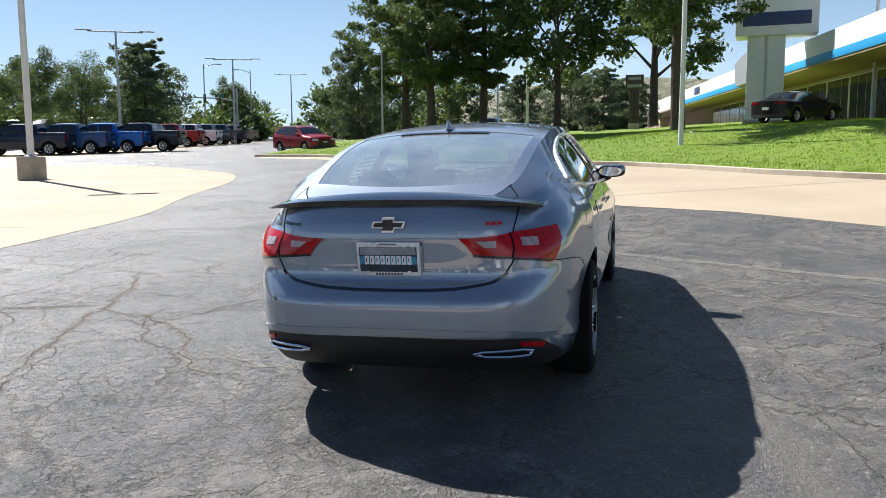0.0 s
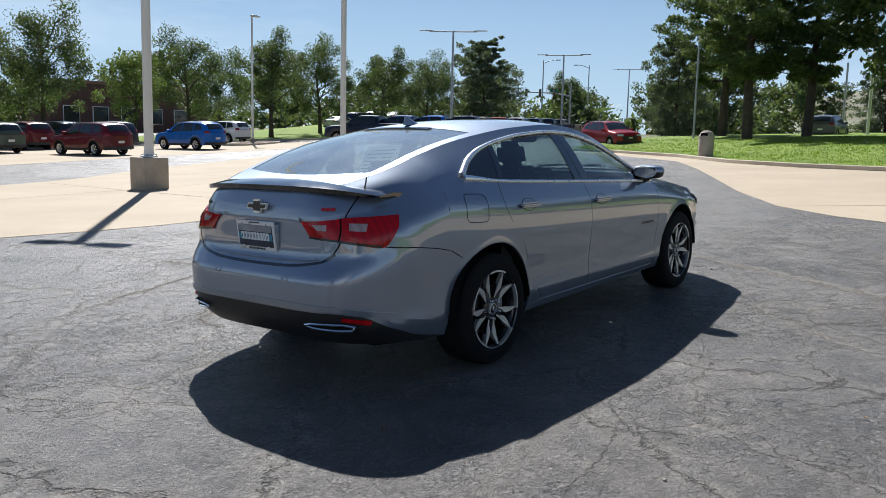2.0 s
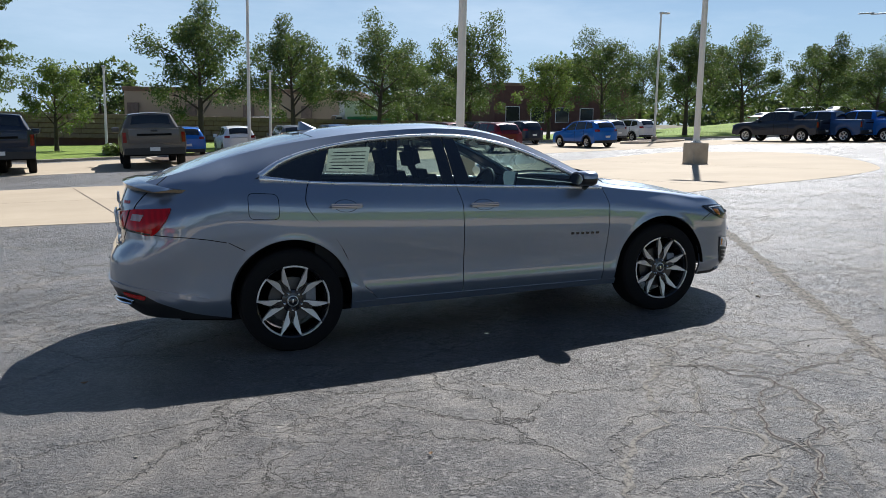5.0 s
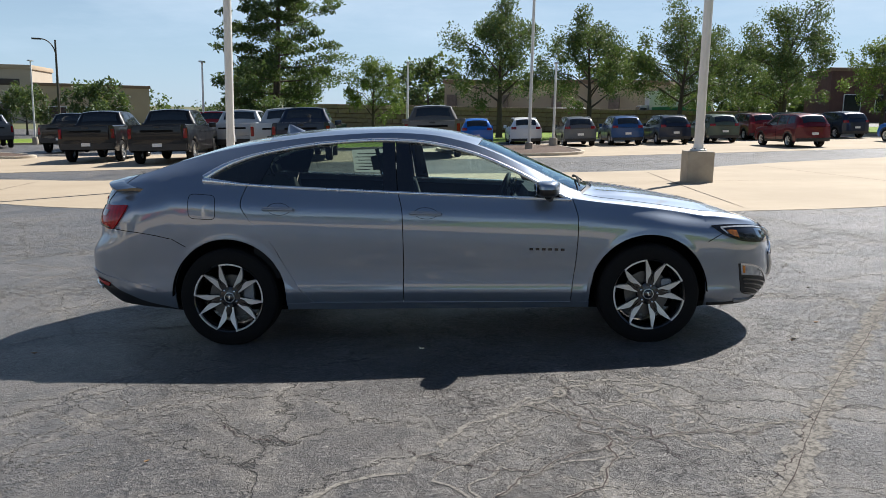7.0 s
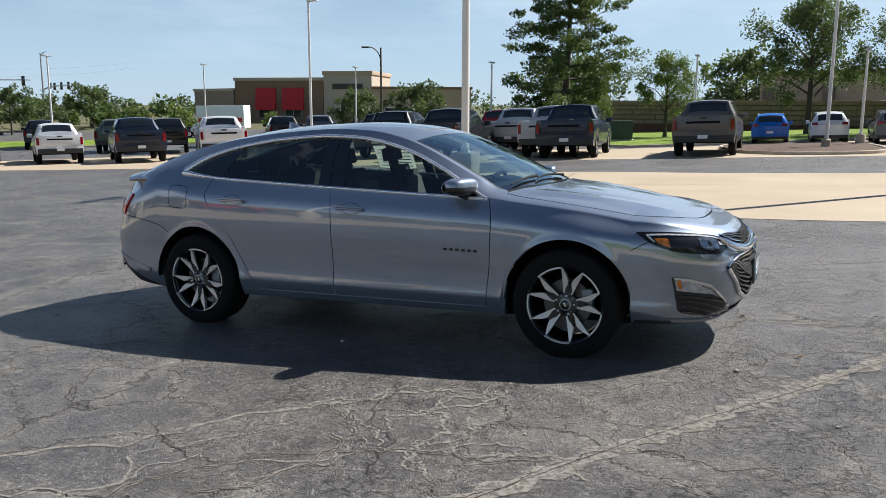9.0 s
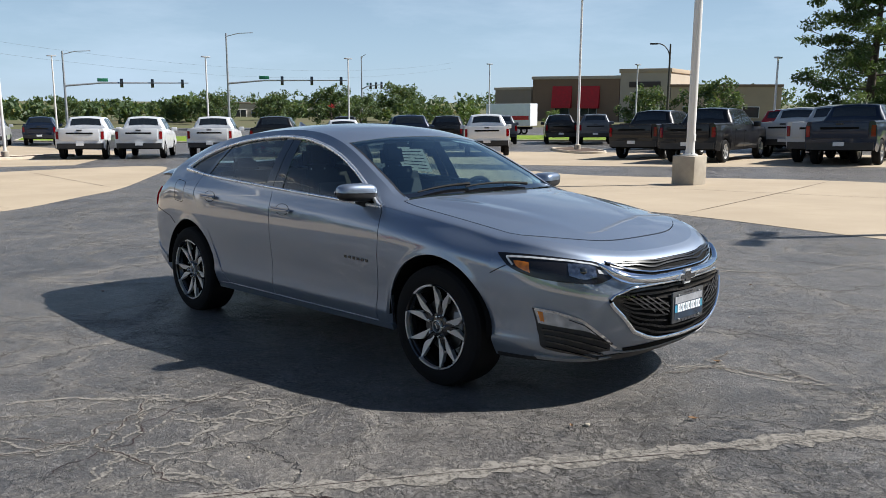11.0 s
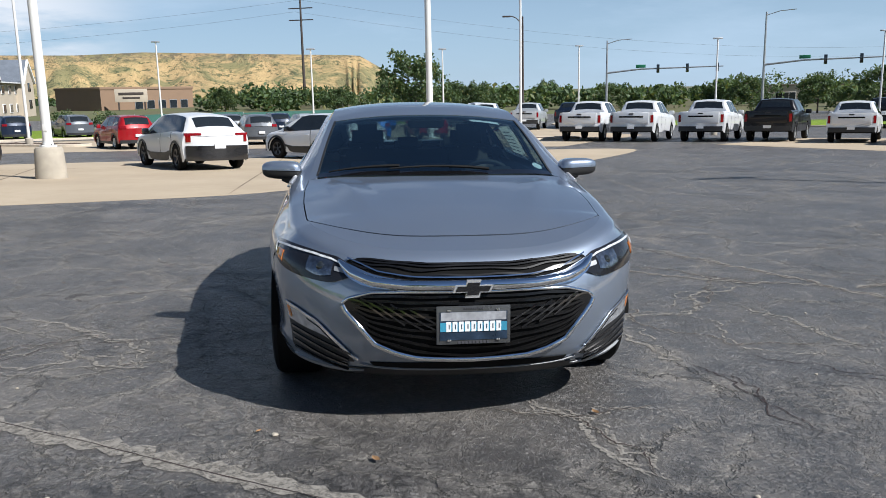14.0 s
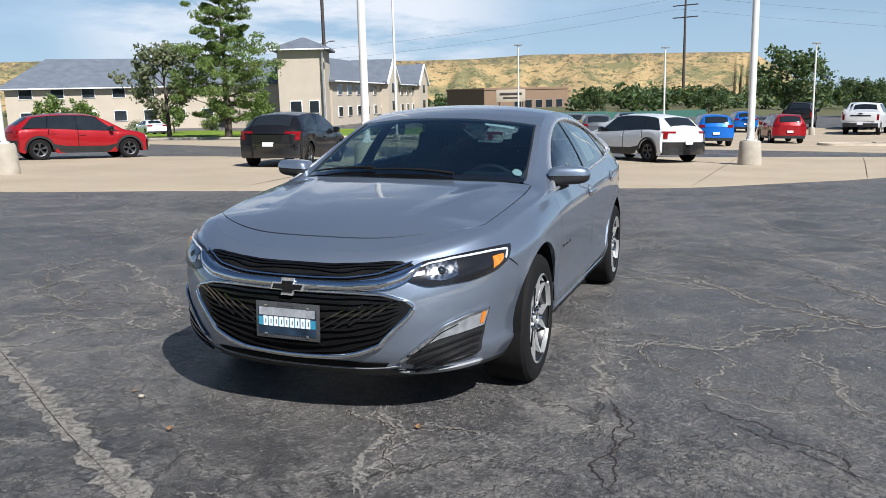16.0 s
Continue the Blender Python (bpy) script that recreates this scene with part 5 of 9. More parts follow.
low_open = there_and_back([(56.6, 0.560), (57.5, 0.52), (61.9, 0.422), (67.3, 0.293), (74, 0.233), (80, 0.198), (90, 0.181)])
up_open = there_and_back([(56.6, 0.580), (59, 0.620), (67.6, 0.692), (76, 0.708), (82, 0.712), (87, 0.709), (90, 0.708)])


def between(line):
    pts = sorted((a, v) for a, v in line)
    return smooth_curve([(a, v) for i, (a, v) in enumerate(pts) if i == 0 or a > pts[i - 1][0] + 1e-6])


grille_low, grille_high = between(low_open), between(up_open)
span_a = [56.7 + (123.3 - 56.7) * k / 60 for k in range(61)]
grille = skin("grille", FRONT, [[(a, grille_low(a) + (grille_high(a) - grille_low(a)) * j / 10) for j in range(11)] for a in span_a], 1.0, 0.02, DARK_UNDER, sedan, "black grille of wavy slats with chrome surround", lift=0.0025, rim=0.006)
for k in range(9):
    f0 = 0.06 + 0.105 * k
    for lo_a, hi_a in ((57.8, 90.2), (89.8, 122.2)):
        line = []
        for i in range(25):
            a = lo_a + (hi_a - lo_a) * i / 24
            f = f0 + 0.008 * math.sin(0.45 * abs(a - 90) + 1.7 * k) + 0.07 * math.sin(abs(a - 90) * 0.09) * (1 - f0)
            line.append((a, grille_low(a) + (grille_high(a) - grille_low(a)) * min(max(f, 0.02), 0.98)))
        strip("grille_slat", FRONT, line, 0.011, GRILLE_BLACK, grille, 1.0, 0.02, lift=0.013, rim=0.010, count=40)
for k in range(5):
    for sgn in (-1, 1):
        line = []
        for i in range(13):
            d = 30.5 - 4.6 * k - 13.0 * i / 12
            if d < 1.5:
                continue
            a = 90 + sgn * d
            f = 0.92 - 0.05 * k - 0.40 * i / 12
            line.append((a, grille_low(a) + (grille_high(a) - grille_low(a)) * min(max(f, 0.03), 0.97)))
        if len(line) > 3:
            strip("grille_rib", FRONT, line, 0.008, GLOSS_BLACK, grille, 1.0, 0.02, lift=0.017, rim=0.012, count=20)
part("grille_surround", tube_mesh("grille_surround", [FRONT(*walk_line(low_open, i / 80)) + Vector((0.010, 0, 0)) for i in range(81)], 0.0135, CHROME, 8), grille, "chrome grille surround")
part("grille_surround", tube_mesh("grille_surround", [FRONT(*walk_line(up_open, i / 80)) + Vector((0.008, 0, 0)) for i in range(81)], 0.009, CHROME, 8), grille, "chrome grille surround")
upper_low = between(there_and_back([(55.8, 0.925), (62, 0.888), (69, 0.846), (80, 0.815), (90, 0.808)]))
upper_high = between(there_and_back([(55.8, 0.945), (60, 1.00), (70, 1.085), (80, 1.065), (90, 1.072)]))
span_b = [56 + 68 * k / 50 for k in range(51)]
upper = skin("upper_grille", FRONT, [[(a, upper_low(a) + (upper_high(a) - upper_low(a)) * j / 6) for j in range(7)] for a in span_b], 1.0, 0.02, DARK_UNDER, sedan, "narrow black upper grille", lift=0.0025, rim=0.006)
for k in range(4):
    for lo_a, hi_a in ((59, 90.2), (89.8, 121)):
        line = [(a, upper_low(a) + (upper_high(a) - upper_low(a)) * (0.14 + 0.22 * k + 0.05 * math.sin(0.4 * abs(a - 90) + k))) for a in [lo_a + (hi_a - lo_a) * i / 20 for i in range(21)]]
        strip("grille_slat", FRONT, line, 0.008, GRILLE_BLACK, upper, 1.0, 0.02, lift=0.011, rim=0.008, count=30)
bar_up = there_and_back([(53.0, 0.930), (60, 0.893), (69, 0.838), (80, 0.806), (90, 0.800)])
bar_lo = there_and_back([(53.2, 0.915), (60.5, 0.790), (67, 0.735), (76, 0.722), (90, 0.722)])
patch("chrome_bar", FRONT, bar_up, bar_lo, CHROME, sedan, 0.016, 0.018, nu=60, nv=6, label="broad chrome bar across the grille")
mid_bar = [((a + c) / 2, (b + d) / 2) for (a, b), (c, d) in zip(bar_up, bar_lo)]
part("bar_roll", tube_mesh("bar_roll", [FRONT(*walk_line(mid_bar, i / 80)) + Vector((0.014, 0, 0.004)) for i in range(81)], 0.017, CHROME, 16, [0.007 + 0.017 * math.sin(math.pi * i / 80) ** 0.5 for i in range(81)]), grille, "rounded chrome bar over the grille")
strip("chrome_edge", FRONT, there_and_back([(55.5, 0.965), (62, 0.925), (69, 0.872), (80, 0.838), (90, 0.832)]), 0.006, CHROME, upper, 1.0, 0.02, lift=0.014, rim=0.008, count=60)
# lower slot and lip
patch("lower_slot", FRONT, there_and_back([(66, 0.146), (74, 0.152), (90, 0.156)]), there_and_back([(67, 0.118), (74, 0.112), (90, 0.100)]), DARK_UNDER, front_bumper, 0.004, 0.006, nu=40, nv=3)
patch("lip", FRONT, there_and_back([(2, 0.035), (40, 0.035), (62, 0.080), (72, 0.088), (90, 0.084)]), there_and_back([(2, 0.0), (40, 0.0), (62, 0.0), (72, 0.0), (90, 0.0)]), BLACK_PLASTIC, front_bumper, 0.004, 0.02, nu=50, nv=4, label="black front lip")
strip("lip_trim", FRONT, there_and_back([(62, 0.125), (67, 0.106), (74, 0.098), (90, 0.092)]), 0.006, METAL_GREY, front_bumper, 1.0, 0.02, lift=0.007, rim=0.005, count=50)

# emblems: plain cross bars
for name, where, x_dir in (("front_emblem", Vector((2.418, 0, 0.622)), 1), ("rear_emblem", Vector((-2.428, 0, 0.995)), -1)):
    shape = [(-0.100, -0.017), (-0.032, -0.017), (-0.040, -0.040), (0.030, -0.040), (0.036, -0.017), (0.086, -0.017), (0.100, 0.017), (0.032, 0.017), (0.040, 0.040), (-0.030, 0.040), (-0.036, 0.017), (-0.086, 0.017)]
    k = 0.78
    rim_mesh = prism_mesh(name, [(x_dir * y * k * 1.12, z * k * 1.24) for y, z in shape], 0.0, 0.012 * x_dir, BRIGHT_TRIM, "x")
    emblem = part(name, rim_mesh, sedan, "black emblem with a chrome edge")
    emblem.location = where
    part("emblem_face", prism_mesh("emblem_face", [(x_dir * y * k * 0.98, z * k * 0.86) for y, z in shape], 0.012 * x_dir, 0.016 * x_dir, GLOSS_BLACK, "x"), emblem)
for a0, da, mat in ((57.8, 3.1, RED_PRINT), (61.4, 3.1, RED_PRINT), (64.9, 2.4, RED_PRINT)):
    mark = [[(a0 + da * i / 3, 1.185 + 0.075 * j / 2 + 0.004 * (a0 - 57)) for j in range(3)] for i in range(4)]
    skin("badge_mark", REAR, mark, 1.0, 0.02, mat, lid_top, lift=0.004, rim=0.003)
for k in range(6):
    a0 = 113.6 + 2.75 * k
    mark = [[(a0 + 1.9 * i / 3, 1.215 - 0.012 * k + 0.062 * j / 2) for j in range(3)] for i in range(4)]
    skin("badge_mark", REAR, mark, 1.0, 0.02, GLOSS_BLACK, lid_top, lift=0.004, rim=0.003)


def plate(name, centre, lean, frame_mat, label, x_dir):
    """A plate in its frame; its writing is plain bars."""
    m = Matrix.Translation(centre) @ Matrix.Rotation(radians(lean), 4, "Y")
    base = part(name, box_mesh(name, (0.012, 0.318, 0.166), frame_mat, bevel=0.004), sedan, label)
    base.matrix_local = m
    face_x = 0.0075 * x_dir

    def slab(nm, y, z, w, h, mat, lift):
        part(nm, box_mesh(nm, (0.002, w, h), mat, at=(face_x + x_dir * lift, y, z)), base)
    slab("plate_picture", 0, -0.002, 0.290, 0.122, PLATE_DARK, 0.0)
    slab("plate_picture", 0, 0.040, 0.280, 0.036, PLATE_SNOW, 0.0012)
    slab("plate_picture", 0, -0.006, 0.286, 0.038, PLATE_SKY, 0.0016)
    for k in range(9):
        slab("plate_mark", (k - 4) * 0.0268, -0.004, 0.0205, 0.043, WHITE_PRINT, 0.0032)
        slab("plate_gap", (k - 4) * 0.0268 + 0.002, -0.004, 0.004, 0.020, PLATE_DARK, 0.0040)
    for k in range(9):
        slab("frame_mark", (k - 4) * 0.0155, -0.074, 0.010, 0.011, INK if frame_mat is not BLACK_PLASTIC else WHITE_PRINT, 0.0)
    for k in range(9):
        slab("frame_mark", (k - 4) * 0.010, 0.0735, 0.006, 0.007, INK, 0.0)
    for y in (-0.105, 0.105):
        for z in (-0.063, 0.066):
            part("bolt", box_mesh("bolt", (0.004, 0.016, 0.010), CHROME, at=(face_x + x_dir * 0.003, y, z), bevel=0.0015), base)


FRAME_BRIGHT = plain("bright_plate_frame", (0.80, 0.81, 0.82), 0.3, 0.3)
FRAME_SILVER = plain("plate_frame", (0.13, 0.135, 0.14), 0.3, 0.6)
plate("front_plate", (2.432, 0, 0.467), 0, FRAME_SILVER, "dealer plate in a dark metal frame", 1)
plate("rear_plate", (-2.452, 0, 0.832), -6, FRAME_BRIGHT, "dealer plate in a silver frame", -1)
part("plate_bracket", box_mesh("plate_bracket", (0.05, 0.30, 0.14), BLACK_PLASTIC, at=(2.400, 0, 0.467), bevel=0.01), sedan)
part("plate_recess", box_mesh("plate_recess", (0.03, 0.34, 0.14), PAINT, at=(-2.432, 0, 0.832), bevel=0.01, turn=Matrix.Rotation(radians(-6), 4, "Y")), sedan)
patch("lid_shelf", REAR, there_and_back([(77, 0.712), (82, 0.690), (90, 0.682)]), there_and_back([(75, 0.690), (82, 0.662), (90, 0.652)]), PAINT, lid_top, 0.014, 0.02, nu=30, nv=3)
strip("lid_crease", REAR, there_and_back([(80.5, 1.045), (84, 1.062), (90, 1.068)]), 0.016, PAINT, lid_top, 1.0, 0.02, lift=0.008, rim=0.010, count=30)

# spoiler on the boot lid
verts, faces, NS = [], [], 40
for i in range(NS + 1):
    s = -1 + 2 * i / NS
    k = abs(s) ** 3
    y = 0.722 * s
    lead = Vector((-2.205 + 0.12 * k + 0.13 * abs(s) ** 8, y, 1.136 - 0.066 * abs(s) ** 2.2 - 0.012 * k))
    trail = Vector((-2.400 + 0.035 * s * s + 0.150 * abs(s) ** 5, y, 1.112 - 0.012 * s * s - 0.040 * abs(s) ** 5))
    thick = 0.027 * (1 - 0.75 * abs(s) ** 6)
    mid = lead.lerp(trail, 0.55) + Vector((0, 0, 0.008))
    for p in (lead, mid + Vector((0, 0, 0.006)), trail, trail + Vector((0.006, 0, -thick)), mid + Vector((0, 0, -0.014)), lead + Vector((0, 0, -0.03))):
        verts.append(p)
for i in range(NS):
    for j in range(6):
        faces.append((i * 6 + j, (i + 1) * 6 + j, (i + 1) * 6 + (j + 1) % 6, i * 6 + (j + 1) % 6))
faces += [tuple(range(6)), tuple(range(NS * 6, NS * 6 + 6))[::-1]]
spoiler = part("spoiler", mesh_of("spoiler", verts, faces, GLOSS_BLACK, angle=40), sedan, "black boot-lid spoiler")

# aerial fin, high brake light, wipers
bm = bmesh.new()
bmesh.ops.create_cone(bm, cap_ends=True, segments=16, radius1=1.0, radius2=0.12, depth=1.0)
for vtx in bm.verts:
    h = vtx.co.z + 0.5
    vtx.co = Vector((vtx.co.x * 0.085 - h * 0.060, vtx.co.y * (0.026 - 0.012 * h), h * 0.062))
bmesh.ops.translate(bm, vec=(-1.085, 0, centre_z(-1.085) - 0.004), verts=bm.verts)
part("aerial_fin", bm_mesh("aerial_fin", bm, PAINT, angle=60), sedan)
top_panel("brake_light_shroud", lambda s: rear_top(s) - 0.055, lambda s: rear_top(s) - 0.006, GLOSS_BLACK, "black shroud of the high brake light", s0=-0.46, s1=0.46, nu=4, lift=0.006, rim=0.02)
for p0, p1, p2 in (((1.055, 0.30, 0), (1.02, 0.02, 0), (1.045, -0.28, 0)), ((1.02, -0.22, 0), (1.00, -0.45, 0), (0.985, -0.63, 0))):
    pts = []
    for k in range(13):
        t = k / 12
        x = (1 - t) ** 2 * p0[0] + 2 * t * (1 - t) * p1[0] + t * t * p2[0]
        y = (1 - t) ** 2 * p0[1] + 2 * t * (1 - t) * p1[1] + t * t * p2[1]
        ye, ze = edge_point(x)
        pts.append((x, y, top_point(x, y / ye)[1] + 0.020))
    part("wiper", tube_mesh("wiper", pts, 0.008, WIPER_BLACK, 6, taper=[0.011 - 0.006 * k / 12 for k in range(13)]), sedan, "black windscreen wiper")

# underbody and wheel housings
under = [(-2.10, 0.55), (-1.8, 0.70), (1.8, 0.70), (2.02, 0.52), (2.12, 0.0), (2.02, -0.52), (1.8, -0.70), (-1.8, -0.70), (-2.10, -0.55)]
part("floor_pan", prism_mesh("floor_pan", under, 0.20, 0.235, DARK_UNDER), sedan)
for cx in (-1.415, 1.415):
    for side in (-1, 1):
        verts, faces = [], []
        for k in range(25):
            a = math.pi * k / 24
            for y, r in ((0.905, ARCH - 0.004), (0.60, ARCH + 0.01)):
                verts.append((cx + r * math.cos(a), side * y, HUB_Z + 0.012 + r * math.sin(a)))
        verts += [(cx, side * 0.60, 0.25)]
        for k in range(24):
            faces.append((2 * k, 2 * k + 2, 2 * k + 3, 2 * k + 1))
            faces.append((2 * k + 1, 2 * k + 3, len(verts) - 1))
        part("wheel_housing", mesh_of("wheel_housing", verts, faces, DARK_UNDER), sedan)


# wheels
def polar(r, deg):
    return (r * math.cos(radians(deg)), r * math.sin(radians(deg)))


def dish(r):
    """How far the wheel's face stands out at a radius."""
    return -0.016 + 0.020 * (r / 0.235) ** 2 - 0.012 * math.exp(-(r / 0.05) ** 2)


def blade_mesh(sign):
    """One half of a twin spoke: a long blade with a shoulder."""
    outer = [(0.034, 33), (0.052, 26), (0.080, 21.5), (0.100, 24.0), (0.122, 29.8), (0.140, 31.5), (0.156, 30.8), (0.182, 27.0), (0.208, 23.2), (0.234, 20.4)]
    inner = [(0.034, 4), (0.052, 11), (0.080, 14.5), (0.100, 15.8), (0.122, 16.8), (0.140, 17.3), (0.156, 17.7), (0.182, 18.1), (0.208, 18.4), (0.234, 18.6)]
    verts, faces = [], []
    for (r0, a0), (r1, a1) in zip(outer, inner):
        for r, a, y in ((r0, a0, 0.0), (r0, a0 - 0.3, 0.004), (r1, a1, 0.004), (r1, a1, -0.022), (r0, a0, -0.022)):
            x, z = polar(r, sign * a)
            verts.append((x, -dish(r) - y, z))
    n = 5
    for i in range(len(outer) - 1):
        for j in range(n):
            f = (i * n + j, (i + 1) * n + j, (i + 1) * n + (j + 1) % n, i * n + (j + 1) % n)
            faces.append(f if sign > 0 else f[::-1])
    return mesh_of("spoke", verts, faces, MACHINED, smooth=False)


def wheel(cx, side, spin):
    tyre_profile = [(0.228, -0.100), (0.240, -0.116), (0.262, -0.1225), (0.295, -0.1225), (0.322, -0.112), (0.335, -0.094), (0.3385, -0.07), (0.3385, 0.07),
                    (0.335, 0.094), (0.322, 0.112), (0.295, 0.1225), (0.262, 0.1225), (0.240, 0.116), (0.228, 0.100)]
    barrel = [(0.236, -0.118), (0.240, -0.112), (0.232, -0.104), (0.224, -0.090), (0.210, -0.03), (0.208, 0.06), (0.226, 0.10), (0.236, 0.112)]
    hub = part("wheel", lathe_mesh("wheel", barrel, RIM_BLACK, 48, "y"), sedan, "black and machined five-twin-spoke alloy wheel")
    m = Matrix.Translation((cx, side * 0.795, HUB_Z))
    if side > 0:
        m = m @ Matrix.Rotation(math.pi, 4, "Z")
    hub.matrix_local = m @ Matrix.Rotation(radians(spin), 4, "Y")
    part("tyre", lathe_mesh("tyre", tyre_profile, RUBBER, 56, "y", 25), hub)
    lip = part("rim_lip", lathe_mesh("rim_lip", [(0.229, -0.115), (0.238, -0.121), (0.241, -0.116), (0.236, -0.108)], RIM_BLACK, 48, "y"), hub)
    face = Matrix.Translation((0, -0.098, 0))
    meshes = (blade_mesh(1), blade_mesh(-1))
    for k in range(5):
        turn = face @ Matrix.Rotation(radians(72 * k), 4, "Y")
        for me in meshes:
            part("spoke", me, hub).matrix_local = turn
        arc = [polar(0.2265, a) for a in range(-20, 21, 2)] + [polar(0.2365, a) for a in range(20, -21, -2)]
        part("rim_arc", prism_mesh("rim_arc", arc, -0.024, 0.0, MACHINED, "y"), hub).matrix_local = turn
        part("spoke_back", prism_mesh("spoke_back", [polar(0.03, 8), polar(0.10, 14), polar(0.215, 19.5), polar(0.225, 22), polar(0.13, 34), polar(0.07, 36), polar(0.03, 36)], 0.012, 0.040, RIM_BLACK, "y"), hub).matrix_local = turn
        part("spoke_back", prism_mesh("spoke_back", [polar(0.03, -8), polar(0.10, -14), polar(0.215, -19.5), polar(0.225, -22), polar(0.13, -34), polar(0.07, -36), polar(0.03, -36)][::-1], 0.012, 0.040, RIM_BLACK, "y"), hub).matrix_local = turn
        x, z = polar(0.058, 36)
        nut = part("wheel_nut", lathe_mesh("wheel_nut", [(0.0, -0.022), (0.006, -0.020), (0.0085, -0.012), (0.0095, 0.02)], CHROME, 8, "y"), hub)
        nut.matrix_local = turn @ Matrix.Translation((x, 0.004, z))
    part("hub_face", lathe_mesh("hub_face", [(0.0, 0.010), (0.045, 0.010), (0.070, 0.018), (0.075, 0.03)], RIM_BLACK, 24, "y"), hub).matrix_local = face
    part("hub_ring", lathe_mesh("hub_ring", [(0.030, 0.0), (0.031, -0.004), (0.035, -0.003), (0.037, 0.012)], MACHINED, 32, "y"), hub).matrix_local = face
    part("centre_cap", lathe_mesh("centre_cap", [(0.0, -0.008), (0.022, -0.007), (0.030, -0.002), (0.032, 0.012)], GLOSS_BLACK, 24, "y"), hub).matrix_local = face @ Matrix.Translation((0, 0.006, 0))
    part("cap_mark", box_mesh("cap_mark", (0.028, 0.002, 0.009), CHROME, at=(0, -0.0035, 0), bevel=0.0008), hub).matrix_local = face
    disc = part("brake_disc", lathe_mesh("brake_disc", [(0.06, -0.02), (0.150, -0.02), (0.152, -0.010), (0.150, 0.0), (0.06, 0.0)], STEEL, 32, "y"), hub)
    disc.matrix_local = Matrix.Translation((0, -0.02, 0))
    part("brake_caliper", box_mesh("brake_caliper", (0.07, 0.06, 0.13), METAL_GREY, at=(0.125, -0.03, 0.03), bevel=0.012), hub).matrix_local = Matrix.Rotation(radians(-spin), 4, "Y")


wheel(-1.415, -1, -84 + 0)
wheel(1.415, -1, -114 + 0)
wheel(-1.415, 1, 20)
wheel(1.415, 1, 47)


# cabin
def cushion(name, size, at, mat, parent, lean=0.0, bevel=0.05, taper=0.0):
    bm = bmesh.new()
    bmesh.ops.create_cube(bm, size=1.0)
    bmesh.ops.scale(bm, vec=size, verts=bm.verts)
    bmesh.ops.bevel(bm, geom=bm.edges[:], offset=min(bevel, 0.45 * min(size)), segments=4, affect="EDGES")
    for vtx in bm.verts:
        vtx.co.y *= 1 - taper * (vtx.co.z / size[2] + 0.5)
    bmesh.ops.transform(bm, matrix=Matrix.Translation(at) @ Matrix.Rotation(radians(lean), 4, "Y"), verts=bm.verts)
    return part(name, bm_mesh(name, bm, mat, angle=60), parent)


for y in (-0.37, 0.37):
    seat = cushion("front_seat", (0.52, 0.50, 0.16), (0.02, y, 0.50), SEAT, sedan, -6, 0.06)
    seat["label"] = "dark cloth front seat"
    cushion("backrest", (0.15, 0.48, 0.62), (-0.27, y, 0.83), SEAT, seat, -16, 0.06, 0.22)
    cushion("insert", (0.03, 0.26, 0.42), (-0.175, y, 0.84), SEAT_LIGHT, seat, -16, 0.012)
    cushion("headrest", (0.10, 0.25, 0.19), (-0.42, y, 1.215), SEAT, seat, -12, 0.045, 0.12)
    for dy in (-0.06, 0.06):
        part("headrest_post", tube_mesh("headrest_post", [(-0.375, y + dy, 1.06), (-0.40, y + dy, 1.14)], 0.006, CHROME, 6), seat)
bench = cushion("rear_seat", (0.52, 1.28, 0.16), (-0.92, 0, 0.52), SEAT, sedan, -6, 0.06)
cushion("backrest", (0.16, 1.26, 0.58), (-1.22, 0, 0.82), SEAT, bench, -24, 0.06, 0.06)
for y in (-0.40, 0.0, 0.40):
    cushion("headrest", (0.09, 0.24, 0.13), (-1.385, y, 1.135), SEAT, bench, -20, 0.035)
cushion("parcel_shelf", (0.62, 1.22, 0.04), (-1.72, 0, 1.06), TRIM_IN, sedan, -3, 0.01)
dash = cushion("dashboard", (0.52, 1.46, 0.26), (0.80, 0, 0.86), TRIM_IN, sedan, 6, 0.08)
cushion("instrument_hood", (0.16, 0.36, 0.09), (0.60, 0.37, 0.985), TRIM_IN, dash, 8, 0.03)
cushion("screen", (0.02, 0.24, 0.15), (0.565, 0.0, 0.99), GLOSS_BLACK, dash, 12, 0.008)
part("steering_wheel", tube_mesh("steering_wheel", [(0.475 + 0.07 * math.sin(a), 0.37 + 0.185 * math.cos(a), 0.90 + 0.17 * math.sin(a)) for a in [2 * math.pi * k / 32 for k in range(33)]], 0.016, TRIM_IN, 8), sedan, "black steering wheel")
cushion("console", (0.80, 0.20, 0.30), (0.15, 0, 0.50), TRIM_IN, sedan, 0, 0.04)
top_panel("headlining", lambda s: rear_top(s) + 0.01, lambda s: screen_top(s) - 0.01, HEADLINER, s0=-0.97, s1=0.97, lift=-0.035, rim=0)
cushion("inner_mirror", (0.03, 0.24, 0.065), (0.34, 0.0, 1.315), BLACK_PLASTIC, sedan, 14, 0.012)
# price sheet on the far rear window, notes on the windscreen
def left_flank(x, v):
    return side_surface(x, v, 1)


